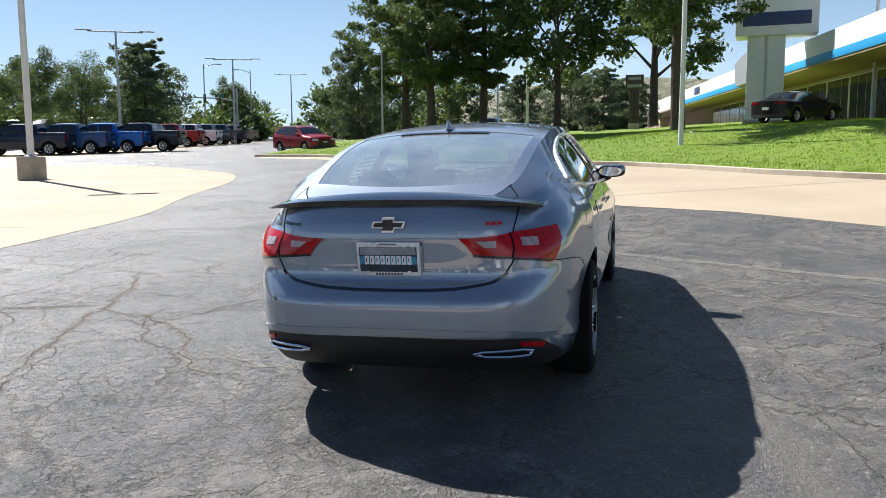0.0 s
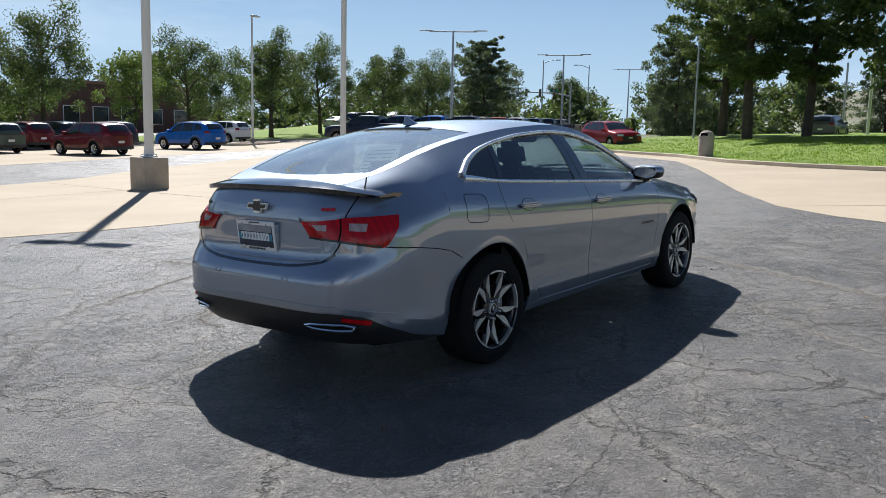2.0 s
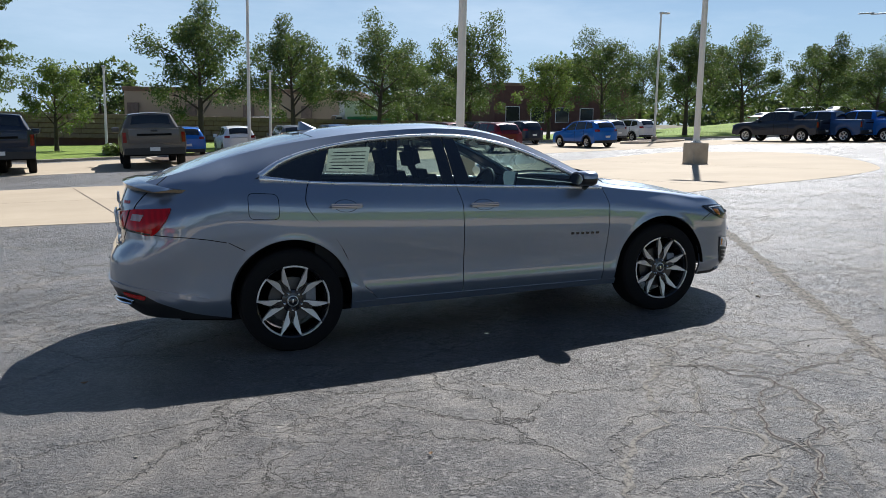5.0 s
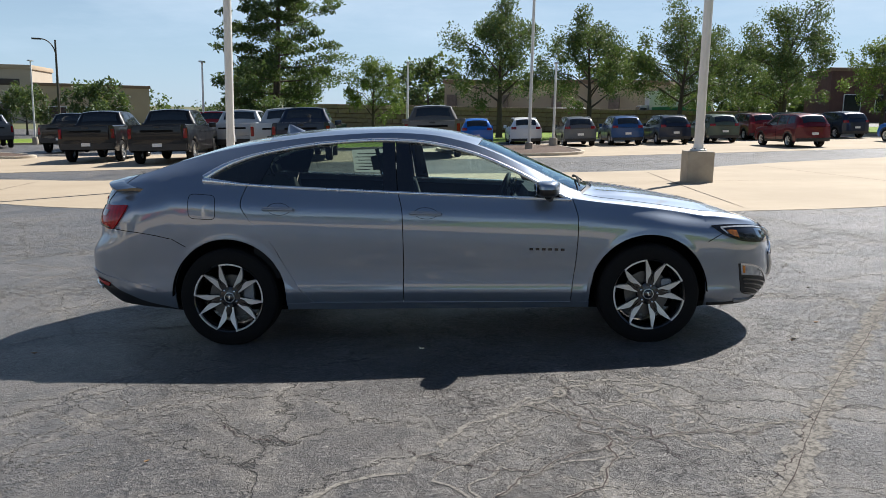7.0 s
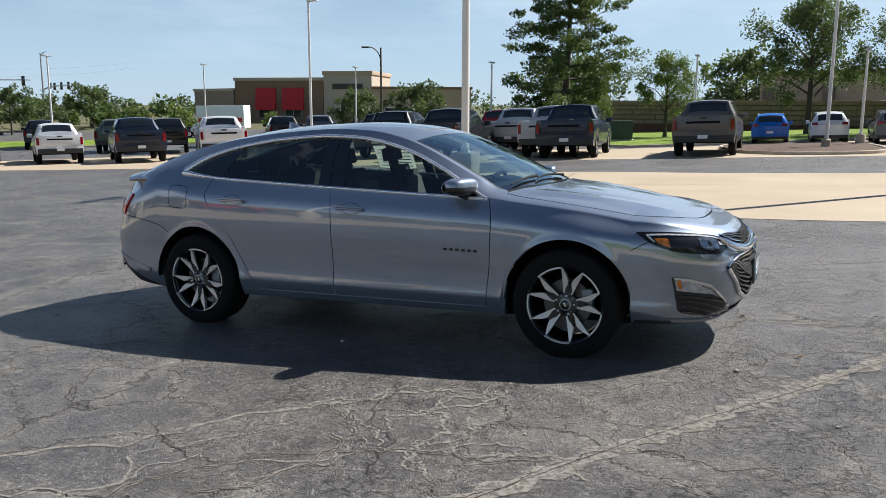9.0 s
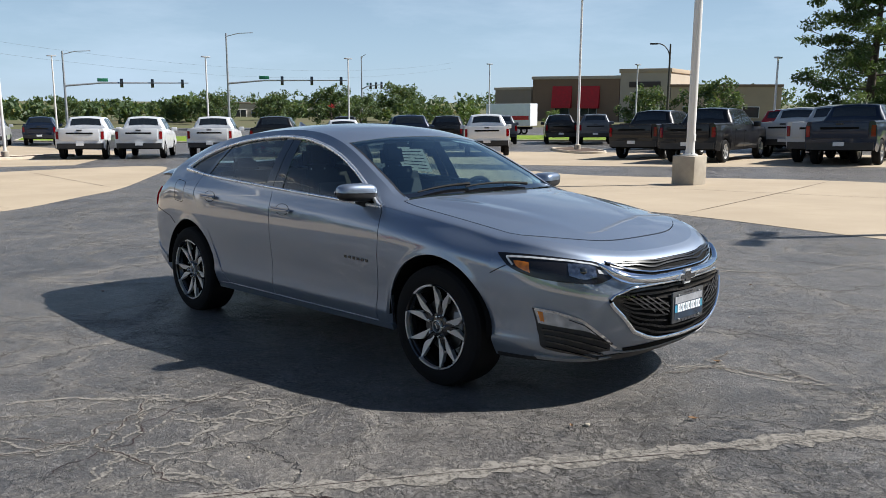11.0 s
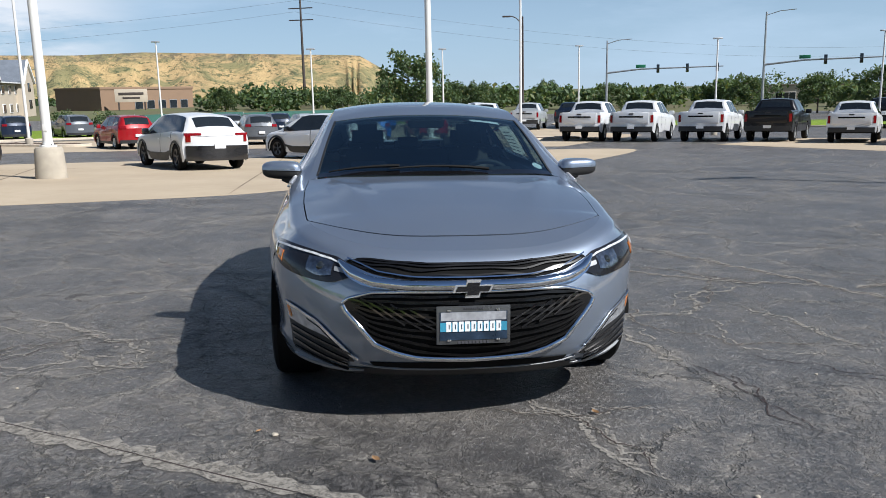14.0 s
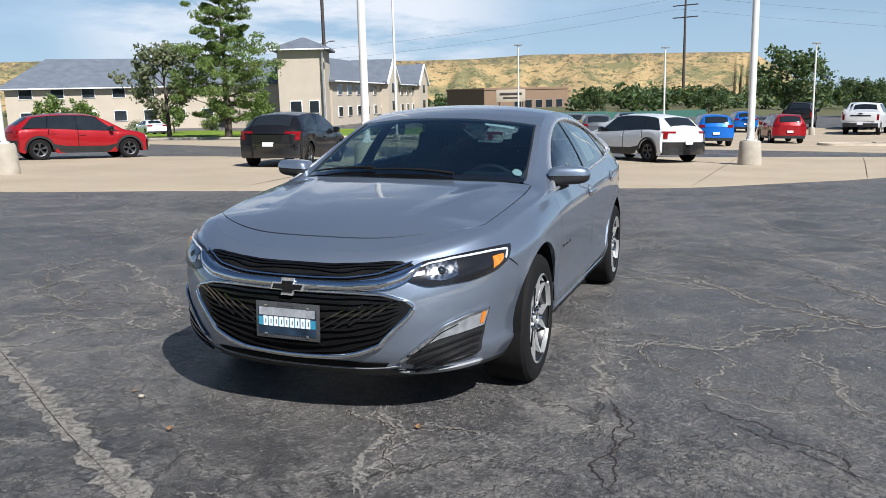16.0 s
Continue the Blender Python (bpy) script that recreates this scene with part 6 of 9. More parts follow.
sheet = [[(-0.78 + 0.36 * i / 6, 1.10 + 0.56 * j / 4) for j in range(5)] for i in range(7)]
sheet_ob = skin("price_sheet", left_flank, sheet, 0.01, 0.02, SHEET, sedan, "white printed price sheet inside the window", lift=-0.016, rim=0.001)
for k in range(6):
    row = [[(-0.76 + (0.12 + 0.05 * (k % 3)) * i / 3 + 0.02 * (k % 2), 1.16 + 0.078 * k + 0.022 * j) for j in range(2)] for i in range(4)]
    skin("print_bar", left_flank, row, 0.01, 0.02, INK, sheet_ob, lift=-0.0185, rim=0)
    row = [[(-0.58 + 0.13 * i / 3, 1.16 + 0.078 * k + 0.022 * j) for j in range(2)] for i in range(4)]
    skin("print_bar", left_flank, row, 0.01, 0.02, INK, sheet_ob, lift=-0.0185, rim=0)


def screen_note(name, s0, s1, x0, x1, mat, label, round_=False):
    pts = [(x0 + (x1 - x0) * (0.5 + 0.5 * math.sin(a)), s0 + (s1 - s0) * (0.5 + 0.5 * math.cos(a))) for a in [2 * math.pi * k / 20 for k in range(20)]] if round_ else None
    if round_:
        verts = [top_surface(x, s) - Vector((0.006, 0, 0.010)) for x, s in pts]
        me = mesh_of(name, verts, [tuple(range(20))], mat, smooth=False)
        return part(name, me, sedan, label)
    grid = [[(x0 + (x1 - x0) * i / 3, s0 + (s1 - s0) * j / 6) for j in range(7)] for i in range(4)]
    return skin(name, top_surface, grid, 0.01, 0.02, mat, sedan, label, lift=-0.012, rim=0.0005)


screen_note("round_note", 0.82, 0.90, 0.84, 0.90, PAPER, "round white sticker on the windscreen", True)
screen_note("windscreen_note", 0.44, 0.74, 0.365, 0.395, PAPER, "white strip label on the windscreen")
# ---- the lot's other vehicles: each kind is built once from its curves, then copied ----
def ground_pose(x, y, heading, lift=0.0):
    """A pose that stands on the ground at x, y, leaning with it."""
    e = 0.6
    n = Vector((ground_z(x - e, y) - ground_z(x + e, y), ground_z(x, y - e) - ground_z(x, y + e), 2 * e)).normalized()
    f = Vector((math.cos(radians(heading)), math.sin(radians(heading)), 0))
    f = (f - n * f.dot(n)).normalized()
    s = n.cross(f)
    m = Matrix((f, s, n)).transposed().to_4x4()
    m.translation = Vector((x, y, ground_z(x, y) + lift))
    return m


class Shape:
    """A vehicle's outer surface from a few curves: x ahead, y left, z up."""

    def __init__(self, top, belt, rail, half, low, hubs, arch, bed=None, bulge=0.22):
        self.front, self.rear = top[-1][0], top[0][0]
        self.top, self.belt, self.rail = smooth_curve(top), smooth_curve(belt), smooth_curve(rail)
        self.half, self.low, self.hubs, self.arch, self.bed, self.bulge = half, low, hubs, arch, bed, bulge
        self.side = smooth_curve([(0, 0.955), (0.25, 0.985), (0.55, 1.0), (0.85, 0.985), (1.0, 0.95)])

    def bottom(self, x):
        z = self.low + 0.10 * max(0, (abs(x) - abs(self.rear) + 0.5) / 0.5) ** 2
        for c in self.hubs:
            if abs(x - c) < self.arch:
                z = max(z, self.arch * 0.86 - 0.02 + math.sqrt(self.arch ** 2 - (x - c) ** 2))
        return z

    def bend(self, x, y):
        for end, s in ((self.front, 1), (-self.rear, -1)):
            r = (x * s - end + 0.55) / 0.55
            if r > 0:
                x -= s * self.bulge * r * r * abs(y / self.half) ** 3
        return x

    def point(self, x, v, s=1, lift=0.0):
        if lift:
            p, e = self.point(x, v, s), 0.01
            a = self.point(min(x + e, self.front), v, s) - self.point(max(x - e, self.rear), v, s)
            b = self.point(x, min(v + e, 3), s) - self.point(x, max(v - e, 0), s)
            n = b.cross(a) * s
            return p + n.normalized() * lift if n.length > 1e-9 else p
        zb, zs, zt = self.bottom(x), self.belt(x), self.top(x)
        zs = max(min(zs, zt - 0.02), zb + 0.05)
        w = self.half
        in_bed = self.bed is not None and x < self.bed
        rz = zt if in_bed else max(zs, zt - 0.055)
        ry = w * 0.90 if in_bed else min(self.rail(x), w * 0.95)
        if v <= 1:
            z, y = zb + (zs - zb) * v, w * self.side(v)
        elif v <= 2:
            k = v - 1
            z, y = zs + (rz - zs) * k, w * 0.95 + (ry - w * 0.95) * k + 0.02 * math.sin(math.pi * k)
        elif in_bed:
            k = v - 2
            z, y = (zt + (0.86 - zt) * k / 0.2, ry - 0.04 * k / 0.2) if k < 0.2 else (0.86, (ry - 0.04) * (1 - (k - 0.2) / 0.8))
        else:
            k = v - 2
            z, y = rz + (zt - rz) * (1 - (1 - k) ** 2), ry * (1 - k)
        return Vector((self.bend(x, y), y * s, z))

    def end_x(self, z, s):
        """Where the front (s 1) or the rear (s -1) stands at a height on the middle line."""
        a, b = (self.front, self.front - 1.2) if s > 0 else (self.rear, self.rear + 1.2)
        if z <= self.top(a):
            return a
        for _ in range(24):
            m = (a + b) / 2
            a, b = (m, b) if self.top(m) < z else (a, m)
        return a

    def body(self, mat):
        xs = set(np.linspace(self.rear, self.front, 34))
        for c in self.hubs:
            xs |= {c + self.arch * math.cos(math.pi * k / 12) * 0.999 for k in range(13)}
        if self.bed is not None:
            xs |= {self.bed - 0.002, self.bed + 0.002}
        xs = sorted(xs)
        vs = [0, 0.1, 0.25, 0.5, 0.72, 0.86, 0.94, 1.0, 1.08, 1.3, 1.6, 1.9, 2.0, 2.1, 2.2, 2.35, 2.6, 3.0]
        verts, faces = [], []
        for s in (1, -1):
            base = len(verts)
            verts += [self.point(x, v, s) for x in xs for v in vs]
            for i in range(len(xs) - 1):
                for j in range(len(vs) - 1):
                    q = [base + i * len(vs) + j, base + (i + 1) * len(vs) + j, base + (i + 1) * len(vs) + j + 1, base + i * len(vs) + j + 1]
                    faces.append(tuple(q if s < 0 else q[::-1]))
        for x, s in ((self.front, 1), (self.rear, -1)):
            base, cols = len(verts), 9
            for v in vs[:13]:
                p = self.point(x, v)
                for c in range(cols):
                    y = p.y * (c / (cols - 1) * 2 - 1)
                    verts.append((self.bend(x, y), y, p.z))
            for j in range(12):
                for c in range(cols - 1):
                    q = [base + j * cols + c, base + j * cols + c + 1, base + (j + 1) * cols + c + 1, base + (j + 1) * cols + c]
                    faces.append(tuple(q if s > 0 else q[::-1]))
        return mesh_of("body", verts, faces, mat, angle=38)

    def patch(self, corners, mat, s=1, lift=0.006, n=6, name="panel"):
        """A panel on the side: corners are (x, v), counter-clockwise from the lower rear."""
        verts, faces = [], []
        for i in range(n + 1):
            for j in range(n + 1):
                a, b = i / n, j / n
                x = (corners[0][0] * (1 - a) + corners[1][0] * a) * (1 - b) + (corners[3][0] * (1 - a) + corners[2][0] * a) * b
                v = (corners[0][1] * (1 - a) + corners[1][1] * a) * (1 - b) + (corners[3][1] * (1 - a) + corners[2][1] * a) * b
                verts.append(self.point(x, v, s, lift))
        for i in range(n):
            for j in range(n):
                q = (i * (n + 1) + j, (i + 1) * (n + 1) + j, (i + 1) * (n + 1) + j + 1, i * (n + 1) + j + 1)
                faces.append(q if s < 0 else q[::-1])
        return mesh_of(name, verts, faces, mat, angle=0)

    def across(self, low, high, mat, name, lift=0.006, v0=2.04):
        """A pane over the middle line between two x: windscreen, rear window."""
        verts, faces, n, m = [], [], 8, 12
        for i in range(n + 1):
            x = low + (high - low) * i / n
            for j in range(m + 1):
                k = j / m * 2 - 1
                verts.append(self.point(x, 3 - (3 - v0) * abs(k), 1 if k > 0 else -1, lift))
        for i in range(n):
            for j in range(m):
                q = (i * (m + 1) + j, (i + 1) * (m + 1) + j, (i + 1) * (m + 1) + j + 1, i * (m + 1) + j + 1)
                faces.append(q)
        return mesh_of(name, verts, faces, mat, angle=0)

    def end_panel(self, y0, y1, z0, z1, s, mat, name, lift=0.012, taper=0.0, n=5):
        """A panel with depth on the front (s 1) or the rear (s -1)."""
        verts, faces = [], []
        for k in (lift, -0.03):
            for i in range(n + 1):
                for j in range(n + 1):
                    z = z0 + (z1 - z0) * j / n
                    y = (y0 + (y1 - y0) * i / n) * (1 - taper * (1 - j / n))
                    verts.append((self.bend(self.end_x(z, s), y) + s * k, y, z))
        N = (n + 1) ** 2
        for i in range(n):
            for j in range(n):
                q = (i * (n + 1) + j, (i + 1) * (n + 1) + j, (i + 1) * (n + 1) + j + 1, i * (n + 1) + j + 1)
                faces.append(q if s > 0 else q[::-1])
        rim = [i * (n + 1) for i in range(n + 1)] + [n * (n + 1) + j for j in range(1, n + 1)] + [i * (n + 1) + n for i in range(n - 1, -1, -1)] + list(range(n - 1, 0, -1))
        for a, b in zip(rim, rim[1:] + rim[:1]):
            q = (a, b, b + N, a + N)
            faces.append(q if s < 0 else q[::-1])
        return mesh_of(name, verts, faces, mat, angle=30)


DARK_RIM = plain("dark_rim", (0.09, 0.09, 0.095), 0.35, 0.6)


def lot_wheel(radius, width, spokes=6, metal=None):
    """Meshes of a wheel lying along y, its outer face towards +y: rim and tyre."""
    r = radius
    tyre = lathe_mesh("tyre", [(r * 0.66, -width / 2), (r * 0.9, -width / 2), (r, -width * 0.32), (r, width * 0.32), (r * 0.9, width / 2), (r * 0.66, width / 2), (r * 0.63, width * 0.3)], RUBBER, 28, "y")
    n = spokes * 8
    rings = [(0.02, 0.36), (0.14, 0.34), (0.30, 0.35), (0.46, 0.37), (0.57, 0.40), (0.62, 0.42), (0.67, 0.46), (0.60, 0.30), (0.58, -0.30)]
    verts = [(r * q * math.cos(2 * math.pi * k / n), width * y, r * q * math.sin(2 * math.pi * k / n)) for q, y in rings for k in range(n)]
    faces = [(j * n + k, j * n + (k + 1) % n, (j + 1) * n + (k + 1) % n, (j + 1) * n + k) for j in range(len(rings) - 1) for k in range(n) if j not in (1, 2, 3) or k % 8 in (0, 1, 2)]
    rim = mesh_of("wheel", verts, faces, metal or MACHINED, angle=35)
    disc = lathe_mesh("brake_disc", [(0.001, 0), (r * 0.57, 0)], DARK_UNDER, 20, "y")
    return rim, tyre, disc


def vehicle(name, shape, radius, label, category, m, windows, glass=LOT_GLASS, screen=None, rear_screen=None, tail=(), head=(), clad=0.0, doors=(), rails=False,
            grille=None, bumper=None, mirror=None, spokes=6, metal=None, group="cars on the lot", roof_black=False, band=None):
    car_ob = thing(name, label, category, m, group)
    part("body", shape.body(LOT_PAINT), car_ob)
    part("underbody", box_mesh("underbody", (shape.front - shape.rear - 0.5, shape.half * 2 - 0.34, 0.5), DARK_UNDER, (0, 0, shape.low + 0.28)), car_ob)
    for s in (1, -1):
        if band:
            part("window_surround", shape.patch(band, GLOSS_BLACK, s, 0.004, 14, "window_surround"), car_ob)
        for c in windows:
            part("side_window", shape.patch(c, glass, s, 0.006, 6, "side_window"), car_ob)
        for x, v0, v1, lean in doors:
            part("door_gap", shape.patch([(x - 0.012, v0), (x + 0.012, v0), (x + 0.012 + lean, v1), (x - 0.012 + lean, v1)], DARK_UNDER, s, 0.004, 5, "door_gap"), car_ob)
            p = shape.point(x + 0.16, 0.80, s, 0.02)
            part("door_handle", box_mesh("door_handle", (0.20, 0.03, 0.03), LOT_PAINT, p, 0.008), car_ob)
        if clad:
            run = shape.hubs
            part("sill", shape.patch([(run[0] + shape.arch, 0.0), (run[1] - shape.arch, 0.0), (run[1] - shape.arch, clad), (run[0] + shape.arch, clad)], BLACK_PLASTIC, s, 0.012, 5, "sill"), car_ob)
            for c in run:
                verts, faces = [], []
                for k in range(17):
                    a = math.pi * k / 16
                    for rr in (shape.arch, shape.arch + 0.07):
                        x, z = c + rr * math.cos(a), shape.arch * 0.86 - 0.02 + rr * math.sin(a)
                        zb, zs = shape.bottom(x), shape.belt(x)
                        verts.append((x, s * (shape.half * shape.side(min(max((z - shape.low) / (zs - shape.low), 0), 0.95)) + 0.012), z))
                faces = [(2 * k, 2 * k + 1, 2 * k + 3, 2 * k + 2) if s > 0 else (2 * k + 2, 2 * k + 3, 2 * k + 1, 2 * k) for k in range(16)]
                part("arch_trim", mesh_of("arch_trim", verts, faces, BLACK_PLASTIC), car_ob)
        for y0, y1, z0, z1 in tail:
            part("tail_lamp", shape.end_panel(*sorted((s * y0, s * y1)), z0, z1, -1, LOT_RED, "tail_lamp"), car_ob)
        for y0, y1, z0, z1 in head:
            part("head_lamp", shape.end_panel(*sorted((s * y0, s * y1)), z0, z1, 1, CLEAR_LENS, "head_lamp"), car_ob)
        if mirror:
            p = shape.point(mirror[0], 1.12, s)
            part("door_mirror", box_mesh("door_mirror", (0.14, mirror[1], 0.19), LOT_PAINT if not roof_black else GLOSS_BLACK, (p.x, p.y + s * mirror[1] * 0.62, p.z + 0.05), 0.04), car_ob)
        if rails:
            pts = [shape.point(shape.rear + 0.55 + k * 0.24, 2.02, s, 0.03) for k in range(10)]
            part("roof_rail", tube_mesh("roof_rail", pts, 0.018, METAL_GREY, 6), car_ob)
    if screen:
        part("windscreen", shape.across(*screen, glass, "windscreen"), car_ob)
    if rear_screen:
        part("rear_window", shape.across(*rear_screen, glass, "rear_window", 0.007, 2.14), car_ob)
    if grille:
        part("grille", shape.end_panel(-grille[0], grille[0], grille[1], grille[2], 1, BLACK_PLASTIC, "grille", 0.014, 0.1), car_ob)
        part("emblem_bar", shape.end_panel(-0.14, 0.14, (grille[1] + grille[2]) / 2, (grille[1] + grille[2]) / 2 + 0.07, 1, MACHINED, "emblem_bar", 0.026), car_ob)
    if bumper:
        z0, z1, mat = bumper
        for s in (1, -1):
            part("bumper", shape.end_panel(-shape.half * 0.93, shape.half * 0.93, z0, z1, s, mat, "bumper", 0.05), car_ob)
    part("number_plate", shape.end_panel(-0.16, 0.16, 0.62, 0.74, -1, SIGN_WHITE, "number_plate", 0.06), car_ob)
    rim, tyre, disc = lot_wheel(radius, 0.24, spokes, metal)
    for c in shape.hubs:
        for s in (1, -1):
            w = part("wheel", rim, car_ob)
            w.matrix_local = Matrix.Translation((c, s * (shape.half - 0.135), radius)) @ (Matrix.Rotation(math.pi, 4, "Z") if s < 0 else Matrix.Identity(4))
            part("tyre", tyre, w)
            part("brake_disc", disc, w)
    return car_ob


WHITE, SILVER, GREY, DARK, BLACK = (0.72, 0.73, 0.74), (0.42, 0.44, 0.46), (0.10, 0.11, 0.125), (0.011, 0.020, 0.042), (0.010, 0.010, 0.012)
BLUE, DEEP_BLUE, RED, MAROON, TAN, OLIVE, BROWN_GREY = (0.010, 0.13, 0.50), (0.02, 0.07, 0.20), (0.30, 0.008, 0.012), (0.12, 0.008, 0.014), (0.34, 0.28, 0.20), (0.08, 0.11, 0.085), (0.12, 0.11, 0.10)
WORDS = {WHITE: "white", SILVER: "silver", GREY: "mid-grey", DARK: "dark navy", BLACK: "black", BLUE: "bright blue", DEEP_BLUE: "deep blue", RED: "bright red",
         MAROON: "dark maroon", TAN: "tan", OLIVE: "grey-green", BROWN_GREY: "brownish grey"}

suv_shape = Shape([(-2.26, 1.02), (-2.22, 1.16), (-2.08, 1.40), (-1.92, 1.54), (-1.7, 1.605), (-1.0, 1.655), (-0.3, 1.66), (0.15, 1.63), (0.45, 1.54), (0.8, 1.34), (1.12, 1.135), (1.30, 1.085),
                   (1.8, 1.03), (2.1, 0.94), (2.22, 0.83), (2.26, 0.72)],
                  [(-2.26, 1.06), (-1.5, 1.08), (0, 1.03), (1.2, 0.99), (1.9, 0.90), (2.26, 0.70)],
                  [(-2.26, 0.66), (-1.5, 0.62), (0, 0.64), (0.5, 0.68), (1.15, 0.80), (2.26, 0.76)], 0.91, 0.26, (-1.33, 1.37), 0.40)
ev_shape = Shape([(-2.44, 0.98), (-2.40, 1.10), (-2.2, 1.24), (-2.0, 1.38), (-1.75, 1.53), (-1.3, 1.60), (-0.6, 1.645), (0.0, 1.645), (0.45, 1.58), (0.8, 1.44), (1.2, 1.22), (1.45, 1.10), (1.6, 1.07),
                  (2.1, 0.98), (2.36, 0.88), (2.44, 0.70)],
                 [(-2.44, 1.02), (-1.6, 1.09), (0, 1.03), (1.2, 0.985), (2.0, 0.90), (2.44, 0.70)],
                 [(-2.44, 0.68), (-1.5, 0.62), (0, 0.66), (0.5, 0.70), (1.3, 0.86), (2.44, 0.82)], 0.98, 0.24, (-1.52, 1.57), 0.43, bulge=0.28)
pickup_shape = Shape([(-2.94, 1.37), (-1.25, 1.38), (-1.22, 1.40), (-1.19, 1.50), (-1.10, 1.80), (-1.0, 1.89), (-0.5, 1.93), (0.3, 1.92), (0.55, 1.86), (0.85, 1.66), (1.20, 1.42), (1.38, 1.335),
                      (1.5, 1.31), (2.4, 1.24), (2.75, 1.19), (2.88, 1.10), (2.94, 0.9)],
                     [(-2.94, 1.30), (-1.2, 1.30), (0.0, 1.26), (1.4, 1.22), (2.4, 1.16), (2.94, 0.9)],
                     [(-2.94, 0.92), (-1.3, 0.92), (-1.1, 0.70), (0.3, 0.72), (1.3, 0.90), (2.94, 0.86)], 1.03, 0.42, (-1.86, 1.89), 0.47, bed=-1.215, bulge=0.12)
car_shape = Shape([(-2.42, 1.02), (-2.35, 1.08), (-1.9, 1.12), (-1.7, 1.17), (-1.3, 1.34), (-0.9, 1.43), (-0.3, 1.455), (0.1, 1.43), (0.4, 1.33), (0.8, 1.14), (1.05, 1.02), (1.25, 0.985), (1.8, 0.91),
                   (2.2, 0.80), (2.42, 0.62)],
                  [(-2.42, 1.0), (-1.6, 0.99), (0, 0.95), (1.2, 0.91), (2.42, 0.62)],
                  [(-2.42, 0.70), (-1.7, 0.66), (-1, 0.60), (0.2, 0.62), (0.9, 0.78), (2.42, 0.74)], 0.92, 0.24, (-1.40, 1.42), 0.39)
van_shape = Shape([(-2.9, 2.10), (-2.85, 2.20), (0.9, 2.22), (1.2, 2.14), (1.5, 1.86), (1.9, 1.40), (2.05, 1.30), (2.6, 1.12), (2.82, 0.95), (2.9, 0.7)],
                  [(-2.9, 1.30), (0.5, 1.30), (1.6, 1.20), (2.5, 1.0), (2.9, 0.68)],
                  [(-2.9, 0.88), (1.0, 0.88), (1.9, 0.90), (2.9, 0.80)], 1.0, 0.34, (-1.7, 1.85), 0.42, bulge=0.10)

SUV = dict(windows=[[(-0.15, 1.10), (0.92, 1.10), (0.36, 1.90), (-0.15, 1.93)], [(-1.12, 1.10), (-0.22, 1.10), (-0.22, 1.93), (-1.05, 1.92)], [(-1.85, 1.28), (-1.20, 1.10), (-1.13, 1.92), (-1.62, 1.85)]],
           screen=(0.42, 1.10), rear_screen=(-2.19, -1.93), tail=[(0.56, 0.84, 0.98, 1.12)], head=[(0.46, 0.80, 0.74, 0.86)], clad=0.16, doors=[(-0.18, 0.14, 1.0, 0.0), (-1.10, 0.3, 1.0, 0.05)],
           rails=True, grille=(0.52, 0.48, 0.74), bumper=(0.30, 0.46, BLACK_PLASTIC), mirror=(0.78, 0.2))
EV = dict(windows=[[(-0.22, 1.03), (1.22, 1.03), (0.42, 1.92), (-0.22, 1.96)], [(-1.24, 1.03), (-0.25, 1.03), (-0.25, 1.96), (-1.14, 1.95)], [(-2.12, 1.16), (-1.28, 1.03), (-1.18, 1.95), (-1.72, 1.90)]],
          screen=(0.46, 1.40), rear_screen=(-2.20, -1.80), tail=[(0.50, 0.93, 0.99, 1.055), (0.78, 0.90, 0.80, 1.0)], band=[(-2.05, 1.04), (1.26, 1.01), (0.46, 1.97), (-1.66, 1.96)], head=[(0.50, 0.88, 0.78, 0.83)], clad=0.30, doors=[(-0.23, 0.2, 1.0, 0.0), (-1.25, 0.36, 1.0, 0.05)],
          grille=(0.72, 0.42, 0.60), bumper=(0.28, 0.70, GLOSS_BLACK), mirror=(0.92, 0.2), spokes=5, metal=DARK_RIM, roof_black=True)
PICKUP = dict(windows=[[(-0.02, 1.08), (1.15, 1.06), (0.52, 1.88), (-0.02, 1.92)], [(-1.0, 1.08), (-0.10, 1.08), (-0.10, 1.92), (-0.92, 1.88)]],
              screen=(0.58, 1.34), rear_screen=(-1.18, -1.08), tail=[(0.87, 0.99, 0.90, 1.24)], head=[(0.66, 0.98, 0.88, 1.08)], clad=0.0, doors=[(-0.06, 0.06, 1.0, 0.0), (-1.02, 0.12, 1.0, 0.02)],
              grille=(0.62, 0.66, 1.08), bumper=(0.50, 0.72, BLACK_PLASTIC), mirror=(0.98, 0.26))
CAR = dict(windows=[[(-0.25, 1.10), (0.92, 1.08), (0.25, 1.88), (-0.25, 1.92)], [(-1.5, 1.14), (-0.33, 1.10), (-0.33, 1.92), (-1.12, 1.85)]],
           screen=(0.30, 1.02), rear_screen=(-1.78, -1.20), tail=[(0.45, 0.86, 0.86, 0.98)], head=[(0.5, 0.86, 0.64, 0.74)], doors=[(-0.29, 0.12, 1.0, 0.0), (-1.35, 0.4, 1.0, 0.0)],
           grille=(0.55, 0.36, 0.56), bumper=(0.28, 0.42, BLACK_PLASTIC), mirror=(0.72, 0.18))
VAN = dict(windows=[[(0.75, 1.02), (1.75, 1.02), (1.25, 1.75), (0.75, 1.75)]], screen=(1.28, 2.0), tail=[(0.84, 0.97, 0.9, 1.4)], head=[(0.6, 0.9, 0.82, 1.0)], doors=[(0.62, 0.08, 1.7, 0.0), (-0.5, 0.1, 1.7, 0.0)],
           grille=(0.5, 0.6, 0.8), bumper=(0.42, 0.58, BLACK_PLASTIC), mirror=(1.55, 0.22))
